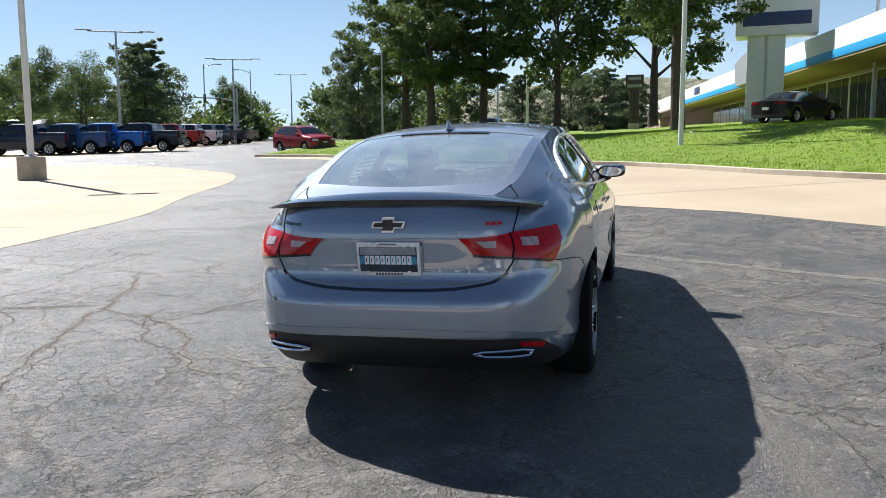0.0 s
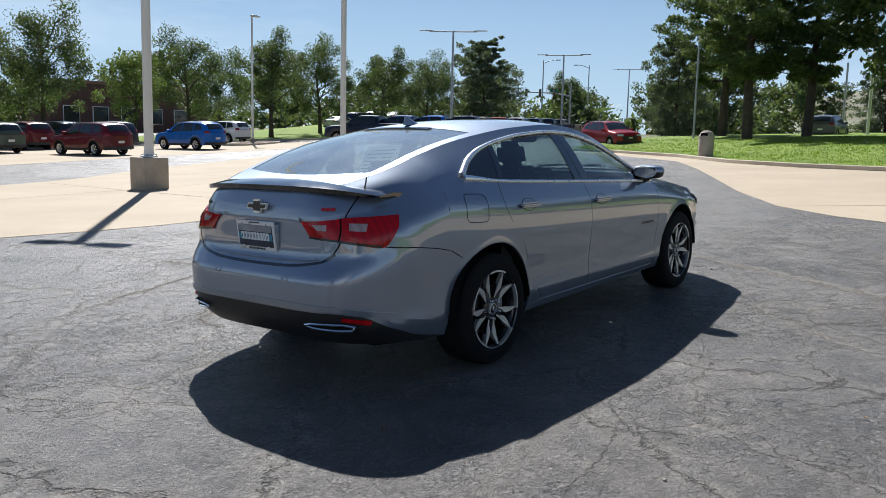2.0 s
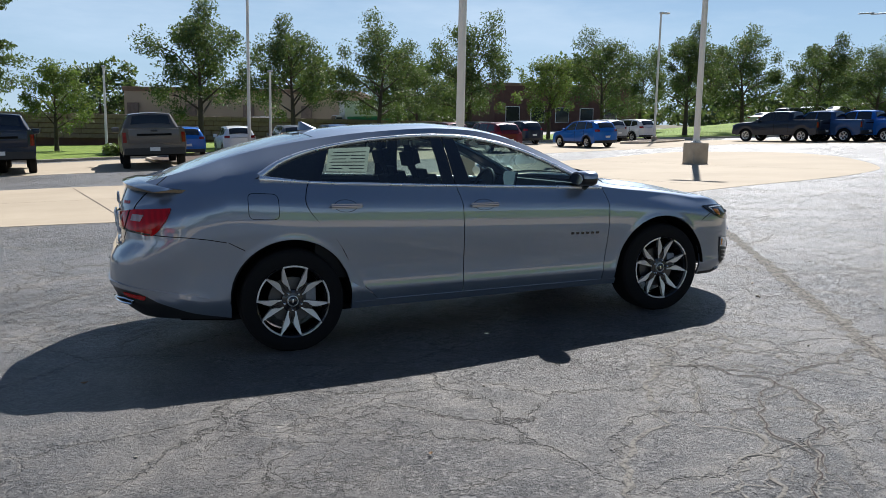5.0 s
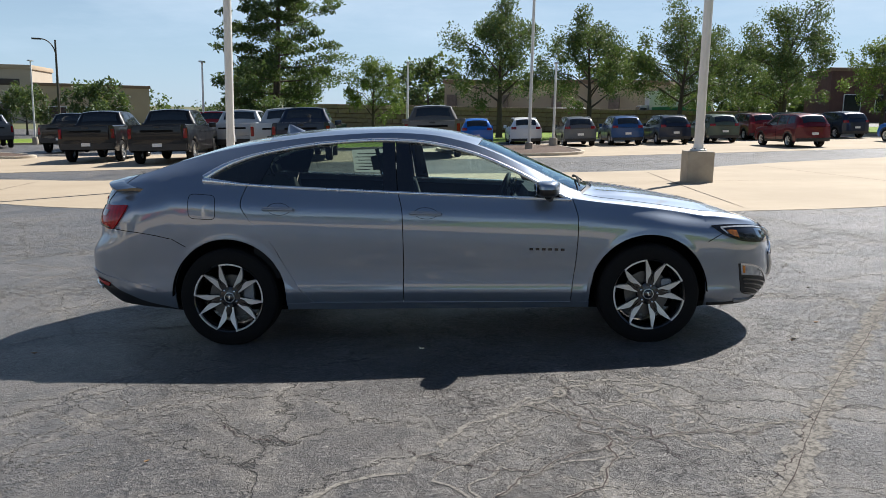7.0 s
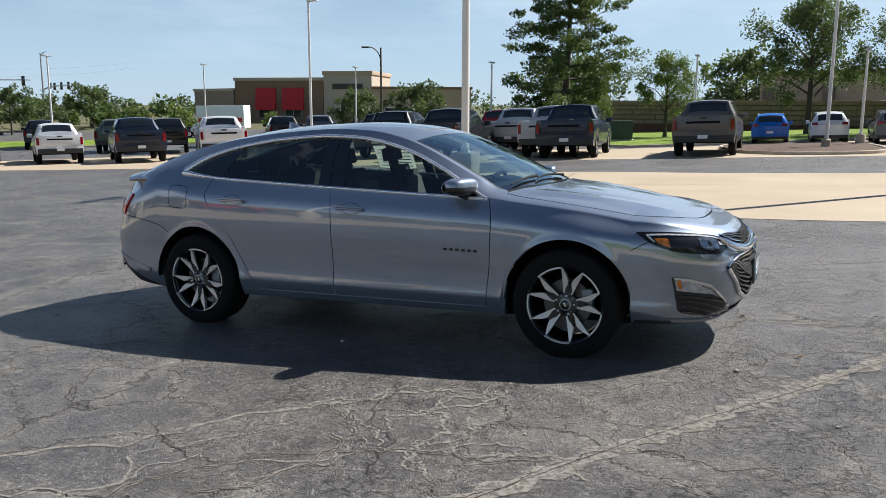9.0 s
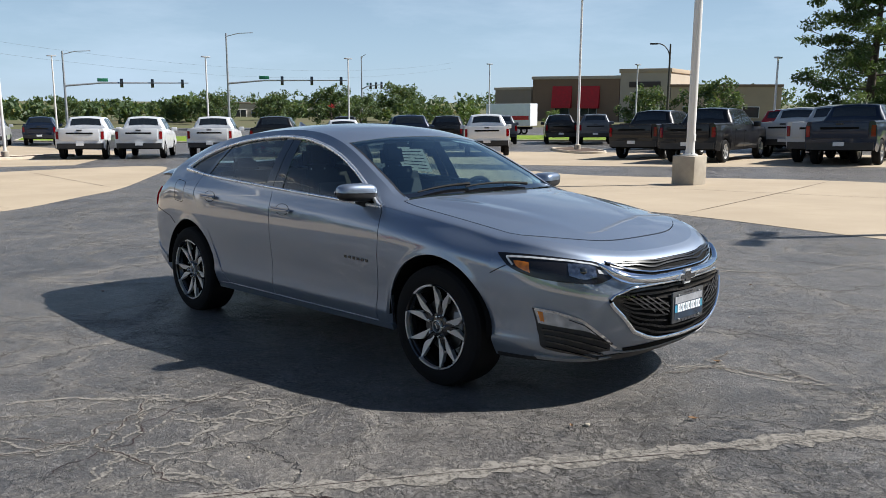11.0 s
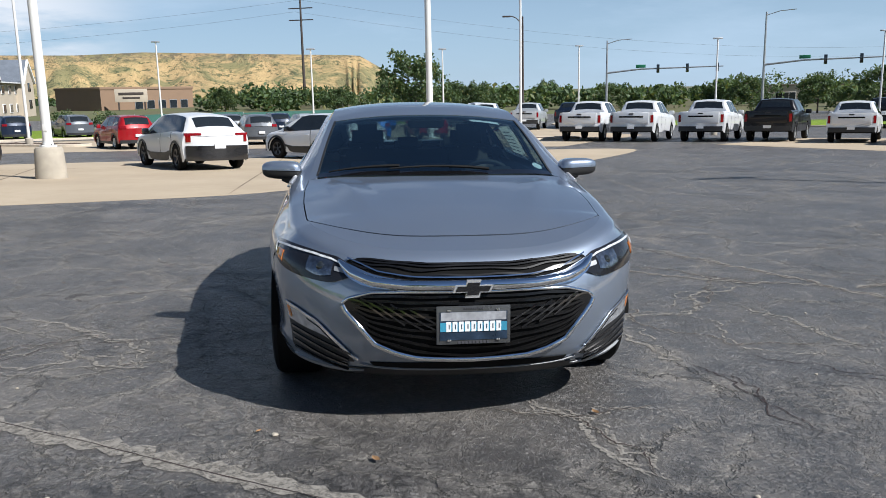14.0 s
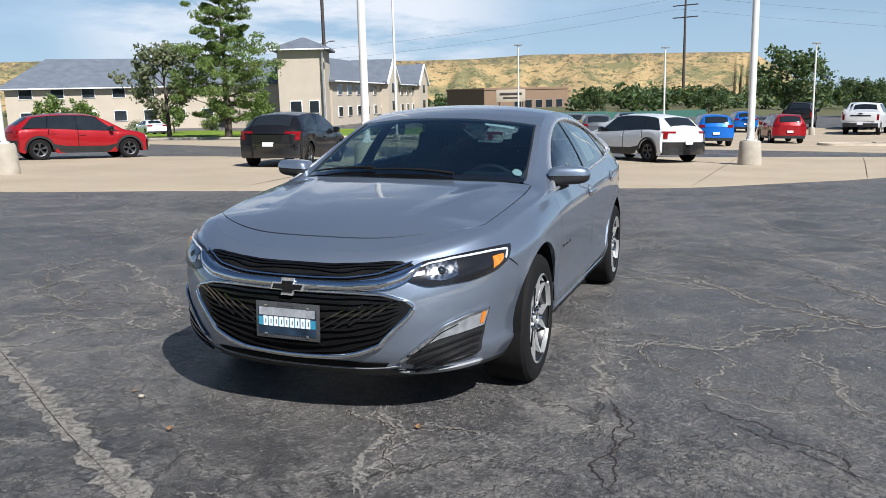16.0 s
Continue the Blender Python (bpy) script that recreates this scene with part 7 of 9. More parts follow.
KINDS = {"suv": ("compact_suv", suv_shape, 0.345, SUV, "suv", "compact SUV"), "ev": ("crossover", ev_shape, 0.37, EV, "suv", "crossover with black arch trim"),
         "pickup": ("pickup_truck", pickup_shape, 0.40, PICKUP, "pickup truck", "crew-cab pickup truck"), "car": ("sedan", car_shape, 0.33, CAR, "car", "sedan"),
         "van": ("van", van_shape, 0.36, VAN, "van", "panel van")}
masters = {}


def park(kind, x, y, heading, color, where, rear=False, lift=0.0, marks=None):
    """Parks one vehicle; with rear, x, y is the middle of its tail."""
    name, shape, radius, parts, category, words = KINDS[kind]
    if rear:
        d = -shape.rear
        x, y = x + d * math.cos(radians(heading)), y + d * math.sin(radians(heading))
    m = ground_pose(x, y, heading, lift)
    if kind == "pickup" and rear:
        m = m @ Matrix.Scale(1.1, 4)
    label = WORDS[color] + " " + words + " " + where
    group = name + "s on the lot"
    if kind not in masters:
        ob = vehicle(name, shape, radius, label, category, m, group=group, **parts)
        if kind == "pickup":
            part("tailgate", box_mesh("tailgate", (0.07, 1.62, 0.50), LOT_PAINT, (-2.925, 0, 1.10), 0.02), ob)
            part("tailgate_bar", box_mesh("tailgate_bar", (0.02, 1.10, 0.07), DARK_UNDER, (-2.965, 0, 1.16), 0.005), ob, "dark bar in place of the tailgate's lettering")
            part("tailgate_handle", box_mesh("tailgate_handle", (0.03, 0.22, 0.06), BLACK_PLASTIC, (-2.972, 0, 1.29), 0.01), ob)
        masters[kind] = ob
    else:
        ob = copy_thing(masters[kind], m)
        tagged(ob, label, category, group)
    for c in ob.children:
        c.color = (*color, 1)
    return ob


for x, y, h, c in ((-32.6, 24.4, 143, WHITE), (-28.7, 26.0, 139.6, DARK), (-11.6, 34.2, 96, SILVER), (-8.2, 29.5, 95, SILVER), (-7.0, 28.4, 97, DARK), (-1.5, 29.6, 92, BROWN_GREY),
                   (-16.9, 29.9, 98, BLACK), (-12.8, 27.6, 97, BLACK)):
    park("pickup", x, y, h, c, "parked with its tailgate outwards", True)
for x, y, h, c in ((-41.0, 36.0, 132, OLIVE), (-36.2, 36.0, 132, BLACK), (-26.0, 29.2, 133.5, WHITE), (-23.9, 41.2, 100, BLACK), (-15.0, 40.4, 98, RED), (-53.0, 40.0, 140, BLACK)):
    park("pickup", x, y, h, c, "parked beside a kerbed island", True)
for x, y, h, c in ((-16.0, 47.6, 120, GREY), (-32.4, 48.4, 126, GREY), (-35.4, 48.0, 130, BLACK), (-39.0, 45.0, 133, GREY)):
    park("pickup", x, y, h, c, "parked near the verge", True)
for x, y, h, c in ((-40.7, 12.9, 150, WHITE), (-39.0, 15.4, 148, WHITE), (-37.5, 18.8, 145, WHITE), (-36.2, 22.0, 142, BLACK), (-61.0, 10.4, 165, WHITE), (-72.5, 11.6, 168, WHITE), (-72.0, 6.8, 172, BLACK),
                   (-64.0, 14.6, 160, SILVER), (-66.0, 19.0, 158, DARK)):
    park("pickup", x, y, h, c, "parked across the aisle", True)
for x, y, h, c in ((0.5, 39.9, 92, BLUE), (3.3, 40.6, 92, WHITE), (6.2, 39.2, 92, GREY), (8.9, 39.7, 92, DEEP_BLUE), (11.6, 39.9, 94, DARK), (14.6, 40.9, 95, OLIVE), (18.0, 44.4, 96, MAROON), (20.8, 46.0, 96, DARK),
                   (23.8, 44.9, 100, DARK), (31.4, 46.0, 100, SILVER), (34.4, 46.6, 100, WHITE)):
    park("suv", x, y, h, c, "parked in a far row", True)
park("suv", 16.5, 36.3, 98, MAROON, "alone in the aisle")
park("suv", 24.2, 38.9, 98, BLUE, "beside a lamp island")
for x, y, h, c in ((40.5, 39.6, 108, DARK), (42.6, 38.0, 108, DEEP_BLUE), (44.7, 36.6, 108, BLUE), (46.9, 35.2, 108, DARK), (56.9, 41.2, 104, TAN), (61.1, 41.8, 104, RED), (65.4, 42.4, 104, WHITE), (69.7, 43.3, 104, DARK),
                   (73.9, 44.0, 104, DARK), (78.0, 44.9, 104, TAN)):
    park("pickup", x, y, h, c, "parked below the far bank")
park("pickup", 110, 57.6, 60, WHITE, "on the far road", lift=1.0)
park("suv", 40.8, 19.4, -122, RED, "beside the lawn")
park("suv", 56.0, 10.4, 0, GREY, "beyond the pines", lift=0.35)
park("ev", -20.1, -5.4, 210, WHITE, "on the concrete apron")
park("ev", -24.6, -1.4, 226, WHITE, "beside a white pole")
park("ev", -17.6, -11.4, 190, BLACK, "on the concrete apron")
park("ev", -18.6, -21.2, 148, RED, "across the concrete apron")
for x, y, h, c in ((-41.0, 0.5, 190, BLUE), (-66.0, 2.2, 190, BLUE), (-46.4, 4.3, 190, RED), (-37.0, -11.8, 212, RED), (-51.5, -23.0, 215, DARK), (-53.5, -19.6, 212, GREY), (-41.5, -5.8, 195, GREY), (-47.5, -3.4, 195, SILVER), (-50.0, -8.6, 198, GREY), (-57.0, -6.0, 195, DARK), (-56.0, -12.5, 200, SILVER)):
    park("suv", x, y, h, c, "parked across the aisle")
park("car", -57.8, -50.0, 235, WHITE, "before the hotel")
park("van", 8.0, 72.0, 178, WHITE, "on the far road")
# ---- poles, kerbs, islands, lawns ----
def light_pole(x, y, height=9.35, square=True, label="thick white lamp pole on a tan concrete base"):
    ob = thing("light_pole", label, "pole", Matrix.Translation((x, y, ground_z(x, y))), "lamp poles")
    if square:
        base = box_mesh("concrete_base", (0.66, 0.66, 0.86), BASE_STONE, (0, 0, 0.35), 0.05)
    else:
        base = lathe_mesh("concrete_base", [(0.001, -0.1), (0.37, -0.1), (0.37, 0.05), (0.33, 0.72), (0.29, 0.78), (0.001, 0.78)], BASE_STONE, 28)
    part("concrete_base", base, ob)
    part("shaft", tube_mesh("shaft", [(0, 0, 0.72), (0, 0, 1.2), (0, 0, 4), (0, 0, height)], 0.11, POLE_WHITE, 16, [0.115, 0.112, 0.108, 0.095]), ob)
    part("flange", lathe_mesh("flange", [(0.001, 0.775), (0.20, 0.775), (0.20, 0.815), (0.13, 0.83), (0.118, 0.93)], POLE_WHITE, 20), ob)
    part("hand_hole", box_mesh("hand_hole", (0.02, 0.10, 0.18), POLE_WHITE, (0.112, 0, 1.25), 0.006), ob)
    for k in range(4):
        a = math.pi / 4 + math.pi / 2 * k
        part("bolt", lathe_mesh("bolt", [(0.001, 0.85), (0.018, 0.85), (0.018, 0.81)], STEEL, 6), ob).matrix_local = Matrix.Translation((0.165 * math.cos(a), 0.165 * math.sin(a), 0))
    for s in (1, -1):
        head = part("lamp_head", box_mesh("lamp_head", (0.62, 0.30, 0.09), POLE_WHITE, (s * 0.54, 0, height - 0.02), 0.03), ob)
        arm = part("arm", box_mesh("arm", (0.30, 0.07, 0.07), POLE_WHITE, (s * 0.18, 0, height - 0.02), 0.01), ob)
        head.matrix_local = arm.matrix_local = Matrix.Rotation(radians(-75), 4, "Z")
    return ob


for x, y, sq in ((5.8, 14.2, True), (17.2, 19.0, True), (-6.4, 15.9, True), (-22.6, 2.3, False), (-15.3, -7.85, False), (-10.2, -15.6, False)):
    light_pole(x, y, square=sq)


def island(name, outline, label):
    """A kerbed bed with mulch."""
    ring = rounded(outline)
    cx, cy = sum(p[0] for p in ring) / len(ring), sum(p[1] for p in ring) / len(ring)
    kerb(name, ring, True)
    inner = []
    for x, y in ring:
        d = math.hypot(x - cx, y - cy)
        inner.append((cx + (x - cx) * (1 - 0.14 / d), cy + (y - cy) * (1 - 0.14 / d)))
    drape("mulch_bed", inner, MULCH, label, "mulch bed", 0.12, 1.5, 0.1, extra=lambda x, y: 0.02 * math.sin(3.1 * x + 1.3 * y))


def kerb(name, line, closed=False, width=0.15, height=0.14):
    """A concrete kerb, a real step, along a line."""
    pts = [Vector((x, y)) for x, y in line]
    if closed:
        pts.append(pts[0])
    fine = [pts[0]]
    for a, b in zip(pts, pts[1:]):
        n = max(1, int((b - a).length / 1.5))
        fine += [a + (b - a) * (k / n) for k in range(1, n + 1)]
    verts, faces = [], []
    for i, p in enumerate(fine):
        a, b = fine[max(i - 1, 0)], fine[min(i + 1, len(fine) - 1)]
        if closed and i in (0, len(fine) - 1):
            a, b = fine[-2], fine[1]
        d = (b - a).normalized()
        s = Vector((-d.y, d.x))
        for o, h in ((-width / 2, -0.05), (-width / 2, height - 0.02), (-width / 2 + 0.02, height), (width / 2 - 0.02, height), (width / 2, height - 0.02), (width / 2, -0.05)):
            q = p + s * o
            verts.append((q.x, q.y, ground_z(p.x, p.y) + h))
    for i in range(len(fine) - 1):
        faces += [(i * 6 + j, i * 6 + j + 1, i * 6 + j + 7, i * 6 + j + 6) for j in range(5)]
    me = mesh_of("kerb", verts, faces, KERB, angle=35)
    bm = bmesh.new()
    bm.from_mesh(me)
    bmesh.ops.recalc_face_normals(bm, faces=bm.faces)
    bm.to_mesh(me)
    bm.free()
    return tagged(new("kerb", me), "low pale concrete kerb", "kerb", kind="structure")


def thin_pole(x, y, height=9.0):
    ob = thing("thin_pole", "slim white lamp pole in a mulched island", "pole", Matrix.Translation((x, y, ground_z(x, y) + 0.1)), "slim lamp poles")
    part("shaft", tube_mesh("shaft", [(0, 0, 0), (0, 0, height)], 0.075, POLE_WHITE, 12, [0.085, 0.065]), ob)
    part("collar", lathe_mesh("collar", [(0.001, 0.0), (0.2, 0.0), (0.2, 0.3), (0.1, 0.36)], BASE_STONE, 16), ob)
    part("lamp_head", box_mesh("lamp_head", (0.7, 0.3, 0.12), POLE_WHITE, (0.3, 0, height), 0.03), ob)
    return ob


for x, y, a in ((33, 44, 30), (3.1, 35.6, 0), (-25.8, 37.2, -40), (-44.0, 10.0, -70), (-42, -18.2, 60)):
    c, s = math.cos(radians(a)), math.sin(radians(a))
    corners = [(-3.8, -0.9), (0, -1.2), (3.8, -0.9), (4.2, 0), (3.8, 0.9), (0, 1.2), (-3.8, 0.9), (-4.2, 0)]
    if (x, y) != (3.1, 35.6):
        island("island", [(x + u * c - v * s, y + u * s + v * c) for u, v in corners], "dark wood mulch in a kerbed island")
    thin_pole(x, y)

island("island", [(-2.0, 40.6), (-1.2, 34.0), (0.4, 30.8), (2.7, 29.6), (5.4, 30.6), (5.4, 35.0), (4.6, 40.4)], "dark wood mulch in a kerbed island")
# concrete stalls beyond the asphalt aisles
PAD_N = [(-34, 18), (-24, 21.0), (-14, 23.6), (-5, 27.6), (4, 28.6), (14, 31.0), (26, 34.0), (34, 37), (44, 32.0), (60, 37.5), (84, 42.5), (84, 48), (60, 46.5), (44, 43), (36, 48), (20, 48.6), (6.7, 45.5), (-1.0, 40.5),
         (-6.7, 38), (-20, 37), (-34, 34), (-40, 26)]
PAD_W = [(-34, 10), (-35, 4), (-35, -4), (-33, -12), (-31, -22), (-36, -34), (-42.5, -42), (-43, -29), (-50, -15.5), (-66, -5), (-78, 6), (-72, 16), (-50, 20), (-41, 14)]
drape("stall_pad_1", PAD_N, CONCRETE, "tan concrete parking stalls", "paving", 0.008, 2.5)
drape("stall_pad_2", PAD_W, CONCRETE, "tan concrete parking stalls", "paving", 0.008, 2.5)


def smooth(k):
    k = min(max(k, 0), 1)
    return k * k * (3 - 2 * k)


def hill(x, y):
    """The lawn on the rise beside the apron."""
    best = 99.0
    for (ax, ay), (bx, by) in zip(HILL_EDGE, HILL_EDGE[1:]):
        t = min(max(((x - ax) * (bx - ax) + (y - ay) * (by - ay)) / ((bx - ax) ** 2 + (by - ay) ** 2), 0), 1)
        best = min(best, math.hypot(x - ax - t * (bx - ax), y - ay - t * (by - ay)))
    tall = 0.55 + 0.40 * smooth((2 - y) / 12)
    return 0.10 + tall * smooth(best / 13) + 0.04 * math.sin(0.7 * x) * math.sin(0.6 * y + 1) * smooth(best / 3)


HILL_EDGE = [(34.5, 19.5), (33.5, 16.0), (28.5, 10.0), (24.0, 6.3), (21.8, 3.4), (20.0, -0.4), (17.6, -2.3), (15.0, -4.0), (12.6, -6.2), (9.5, -11.0), (4.0, -16.0), (-2.0, -20.0)]
drape("lawn_1", HILL_EDGE + [(10, -60), (60, -60), (90, -20), (95, 5), (70, 14), (50, 17), (42, 19.5)], LAWN, "mown green lawn on a gentle rise", "lawn", 0.02, 1.6, 0.3, extra=hill)
kerb("kerb", HILL_EDGE)

VERGE_N = [(90, 53), (60, 51), (44, 49.5), (30, 50.0), (14, 49.6), (6.7, 46.5), (-1.3, 41.8), (-6.7, 39.5), (-13, 45), (-20, 52), (-33, 55), (-45, 52), (-53, 45), (-62, 33), (-76, 20), (-86, 24), (-76, 42), (-62, 58), (-45, 66),
           (-20, 66), (0, 66), (30, 67), (60, 70), (90, 76)]
VERGE_W = [(-83, 8), (-66, -8), (-52, -18), (-45.5, -29), (-44.5, -47), (-48, -70), (-70, -70), (-66, -46), (-68, -30), (-80, -16), (-95, -2)]


def swell(x, y):
    return 0.12 + 0.05 * math.sin(0.5 * x) * math.sin(0.4 * y) + 1.5 * smooth((x - 40) / 40) * smooth((y - 50) / 8) * (1 if x > 40 else 0)


drape("lawn_2", VERGE_N, LAWN, "mown green verge along the road", "lawn", 0.01, 2.5, 0.5, extra=swell)
drape("lawn_3", VERGE_W, LAWN, "mown green verge along the road", "lawn", 0.01, 2.5, 0.3, extra=swell)
kerb("kerb", VERGE_N[:16])
kerb("kerb", VERGE_W[:6])


def street_lamp(x, y, top, arms=2, heading=0.0, mat=POLE_GREY, reach=2.0, label="grey street lamp with two arms", bow=0.55):
    ob = thing("street_lamp", label, "street lamp", pose(x, y, ground_z(x, y), 0, 0, heading), "street lamps")
    h = top - ground_z(x, y)
    part("shaft", tube_mesh("shaft", [(0, 0, 0), (0, 0, h * 0.5), (0, 0, h)], 0.1, mat, 10, [0.14, 0.11, 0.075]), ob)
    for s in (1, -1)[:arms]:
        pts = [(s * reach * (k / 8 if bow < 1 else 1 - math.cos(math.pi / 2 * k / 8)), 0, h - 0.5 - (bow - 0.55) * (1 - k / 8) ** 2 + 0.55 * math.sin(math.pi / 2 * k / 8) if arms == 1 else h - 0.05) for k in range(9)]
        arm = part("arm", tube_mesh("arm", pts, 0.05, mat, 8), ob)
        part("lamp_head", box_mesh("lamp_head", (0.75, 0.32, 0.14) if arms == 1 else (1.1, 0.26, 0.07), mat, (s * (reach + 0.3), 0, h + 0.03), 0.03), arm)
    return ob


for x, y, top, arms, h in ((49.9, 38.8, 10.4, 2, 122), (72.5, 41.1, 10.7, 2, 112), (127.4, 59.5, 14.3, 2, 112), (108.5, 65.4, 14.4, 1, 300), (124, 65.5, 14.9, 1, 118), (-36.9, 66.3, 7.15, 1, 208), (-71.0, 15.9, 8.2, 1, 258), (-79.5, -43, 8.2, 1, 60)):
    brown = x in (-71.0, -36.9)
    street_lamp(x, y, top, arms, h, POLE_BROWN if brown else POLE_GREY, 1.2 if brown else 2.0, bow=1.6 if brown else 0.55, label="grey street lamp with two arms" if arms == 2 else "dark brown street lamp with a curved arm" if brown else "grey street lamp with one curved arm")


def plain_pole(x, y, top, radius, mat, label):
    ob = thing("pole", label, "pole", Matrix.Translation((x, y, ground_z(x, y))))
    part("shaft", tube_mesh("shaft", [(0, 0, -0.2), (0, 0, top - ground_z(x, y))], radius, mat, 12, [radius, radius * 0.8]), ob)
    part("cap", lathe_mesh("cap", [(radius * 0.85, top - ground_z(x, y)), (radius * 0.85, top - ground_z(x, y) + 0.05), (0.001, top - ground_z(x, y) + 0.09)], mat, 12), ob)
    return ob


plain_pole(25.5, -2.4, 9.0, 0.10, POLE_WHITE, "white pole standing on the lawn by the kerb")
plain_pole(42.4, -12.9, 9.0, 0.10, POLE_WHITE, "white pole standing on the lawn")
plain_pole(43.0, 15.0, 7.7, 0.07, POLE_GREY, "slim grey pole among the pines")
plain_pole(70.0, 12.5, 8.5, 0.10, POLE_GREY, "grey pole beyond the pines")
plain_pole(51.0, 7.0, 8.5, 0.10, POLE_WHITE, "white pole beyond the pines")
plain_pole(-145, -77, 24, 0.40, POLE_BROWN, "tall brown steel pole far behind the hotel")


def slim_lamp(x, y, top):
    """A slim white lot lamp with one flat head."""
    g = ground_z(x, y)
    ob = thing("lot_lamp", "slim white lot lamp with a small flat head", "lamp post", Matrix.Translation((x, y, g)), "slim lot lamps")
    part("shaft", tube_mesh("shaft", [(0, 0, 0), (0, 0, 2), (0, 0, top - g)], 0.06, POLE_WHITE, 10, [0.075, 0.068, 0.052]), ob)
    part("base", lathe_mesh("base", [(0.001, 0.0), (0.22, 0.0), (0.22, 0.5), (0.19, 0.55), (0.001, 0.55)], BASE_STONE, 14), ob)
    part("lamp_head", box_mesh("lamp_head", (0.22, 0.62, 0.09), POLE_GREY, (0, 0, top - g + 0.03), 0.02), ob)


for x, y, top in ((-58.6, -14.6, 5.55), (-55.9, -3.1, 4.72), (-60.3, 7.1, 4.80), (-57.9, 17.6, 4.77), (-48.1, 24.4, 4.62), (-44.4, 33.9, 4.75), (-46.0, 51.1, 5.0), (-33.0, 54.8, 4.7), (-15.8, 42.1, 4.15), (-3.7, 42.7, 4.33),
                  (4.6, 38.4, 4.2)):
    slim_lamp(x, y, top)


def litter_bin(x, y, lift=0.0):
    ob = thing("litter_bin", "tan stone litter bin with a domed lid by the kerb", "bin", Matrix.Translation((x, y, ground_z(x, y) + lift)), "litter bins")
    part("drum", lathe_mesh("drum", [(0.001, 0), (0.27, 0), (0.29, 0.05), (0.30, 0.85), (0.28, 0.88)], BASE_STONE, 20), ob)
    part("lid", lathe_mesh("lid", [(0.31, 0.86), (0.31, 0.92), (0.22, 1.08), (0.10, 1.14), (0.001, 1.15)], BASE_STONE, 20), ob)
    part("opening", box_mesh("opening", (0.06, 0.26, 0.12), DARK_UNDER, (-0.265, 0, 0.98), 0.01), ob)


litter_bin(26.7, 8.2, 0.0)


def utility_box(x, y, size, lift=0.1):
    ob = thing("utility_box", "dark green utility cabinet on the verge", "utility box", pose(x, y, ground_z(x, y) + lift, 0, 0, 20), "utility boxes")
    part("plinth", box_mesh("plinth", (size[0] + 0.2, size[1] + 0.2, 0.14), KERB, (0, 0, 0.05), 0.02), ob)
    part("cabinet", box_mesh("cabinet", size, BOX_GREEN, (0, 0, size[2] / 2 + 0.1), 0.03), ob)
    part("door", box_mesh("door", (size[0] * 0.44, 0.02, size[2] * 0.8), BOX_GREEN, (-size[0] * 0.24, -size[1] / 2 - 0.005, size[2] / 2 + 0.08), 0.006), ob)
    part("door", box_mesh("door", (size[0] * 0.44, 0.02, size[2] * 0.8), BOX_GREEN, (size[0] * 0.24, -size[1] / 2 - 0.005, size[2] / 2 + 0.08), 0.006), ob)


utility_box(-9.0, 47.5, (1.6, 1.1, 1.2))
park("car", 35.3, -8.0, -42, BLACK, "on the lawn of the rise", lift=hill(35.3, -8.0) + 0.02)


# blades of grass on the near part of the lawn
def inside(x, y, ring):
    hit = False
    for (ax, ay), (bx, by) in zip(ring, ring[1:] + ring[:1]):
        if (ay > y) != (by > y) and x < ax + (y - ay) / (by - ay) * (bx - ax):
            hit = not hit
    return hit


rng = random.Random(77)
verts, faces = [], []
rise_ring = HILL_EDGE + [(10, -60), (60, -60), (60, 14)]
while len(faces) < 60000:
    x, y = rng.uniform(11, 42), rng.uniform(-14, 19)
    if not inside(x - 0.15, y + 0.1, rise_ring) or not inside(x, y, rise_ring):
        continue
    z = ground_z(x, y) + hill(x, y) + 0.01
    for _ in range(4):
        a, h, w = rng.uniform(0, 6.28), rng.uniform(0.03, 0.085), rng.uniform(0.008, 0.02)
        u, v = x + rng.uniform(-0.08, 0.08), y + rng.uniform(-0.08, 0.08)
        k = len(verts)
        verts += [(u - w * math.cos(a), v - w * math.sin(a), z), (u + w * math.cos(a), v + w * math.sin(a), z),
                  (u + rng.uniform(-0.05, 0.05), v + rng.uniform(-0.05, 0.05), z + h)]
        faces.append((k, k + 1, k + 2))
tagged(new("grass", mesh_of("grass", verts, faces, GRASS_BLADE, smooth=False)), "short green blades of grass on the lawn", "grass", kind="stuff")

# dry leaves and pebbles on the asphalt
def dry_leaf(x, y, turn, size=0.05):
    pts = [(-1, 0), (-0.5, 0.42), (0.1, 0.5), (0.6, 0.3), (1, 0), (0.6, -0.28), (0.1, -0.46), (-0.5, -0.4)]
    verts = [(u * size, v * size, 0.012 + 0.35 * size * abs(v) + 0.2 * size * u * u) for u, v in pts] + [(0, 0, 0.008)]
    faces = [(8, i, (i + 1) % 8) for i in range(8)]
    ob = new("dry_leaf", mesh_of("dry_leaf", verts, faces, LEAF_DRY))
    ob.matrix_world = Matrix.Translation((x, y, ground_z(x, y))) @ Matrix.Rotation(radians(turn), 4, "Z")
    tagged(ob, "curled dry brown leaf lying on the asphalt", "leaf", "dry leaves")


for x, y, turn, size in ((-2.67, -1.13, 20, 0.045), (-1.93, 0.64, 80, 0.035), (2.36, -0.92, 140, 0.03), (2.72, -0.43, 30, 0.05), (1.32, 3.15, 10, 0.035), (2.32, 0.58, 200, 0.05), (-1.2, -2.9, 60, 0.03), (3.4, 1.6, 300, 0.03)):
    dry_leaf(x, y, turn, size * 0.55)


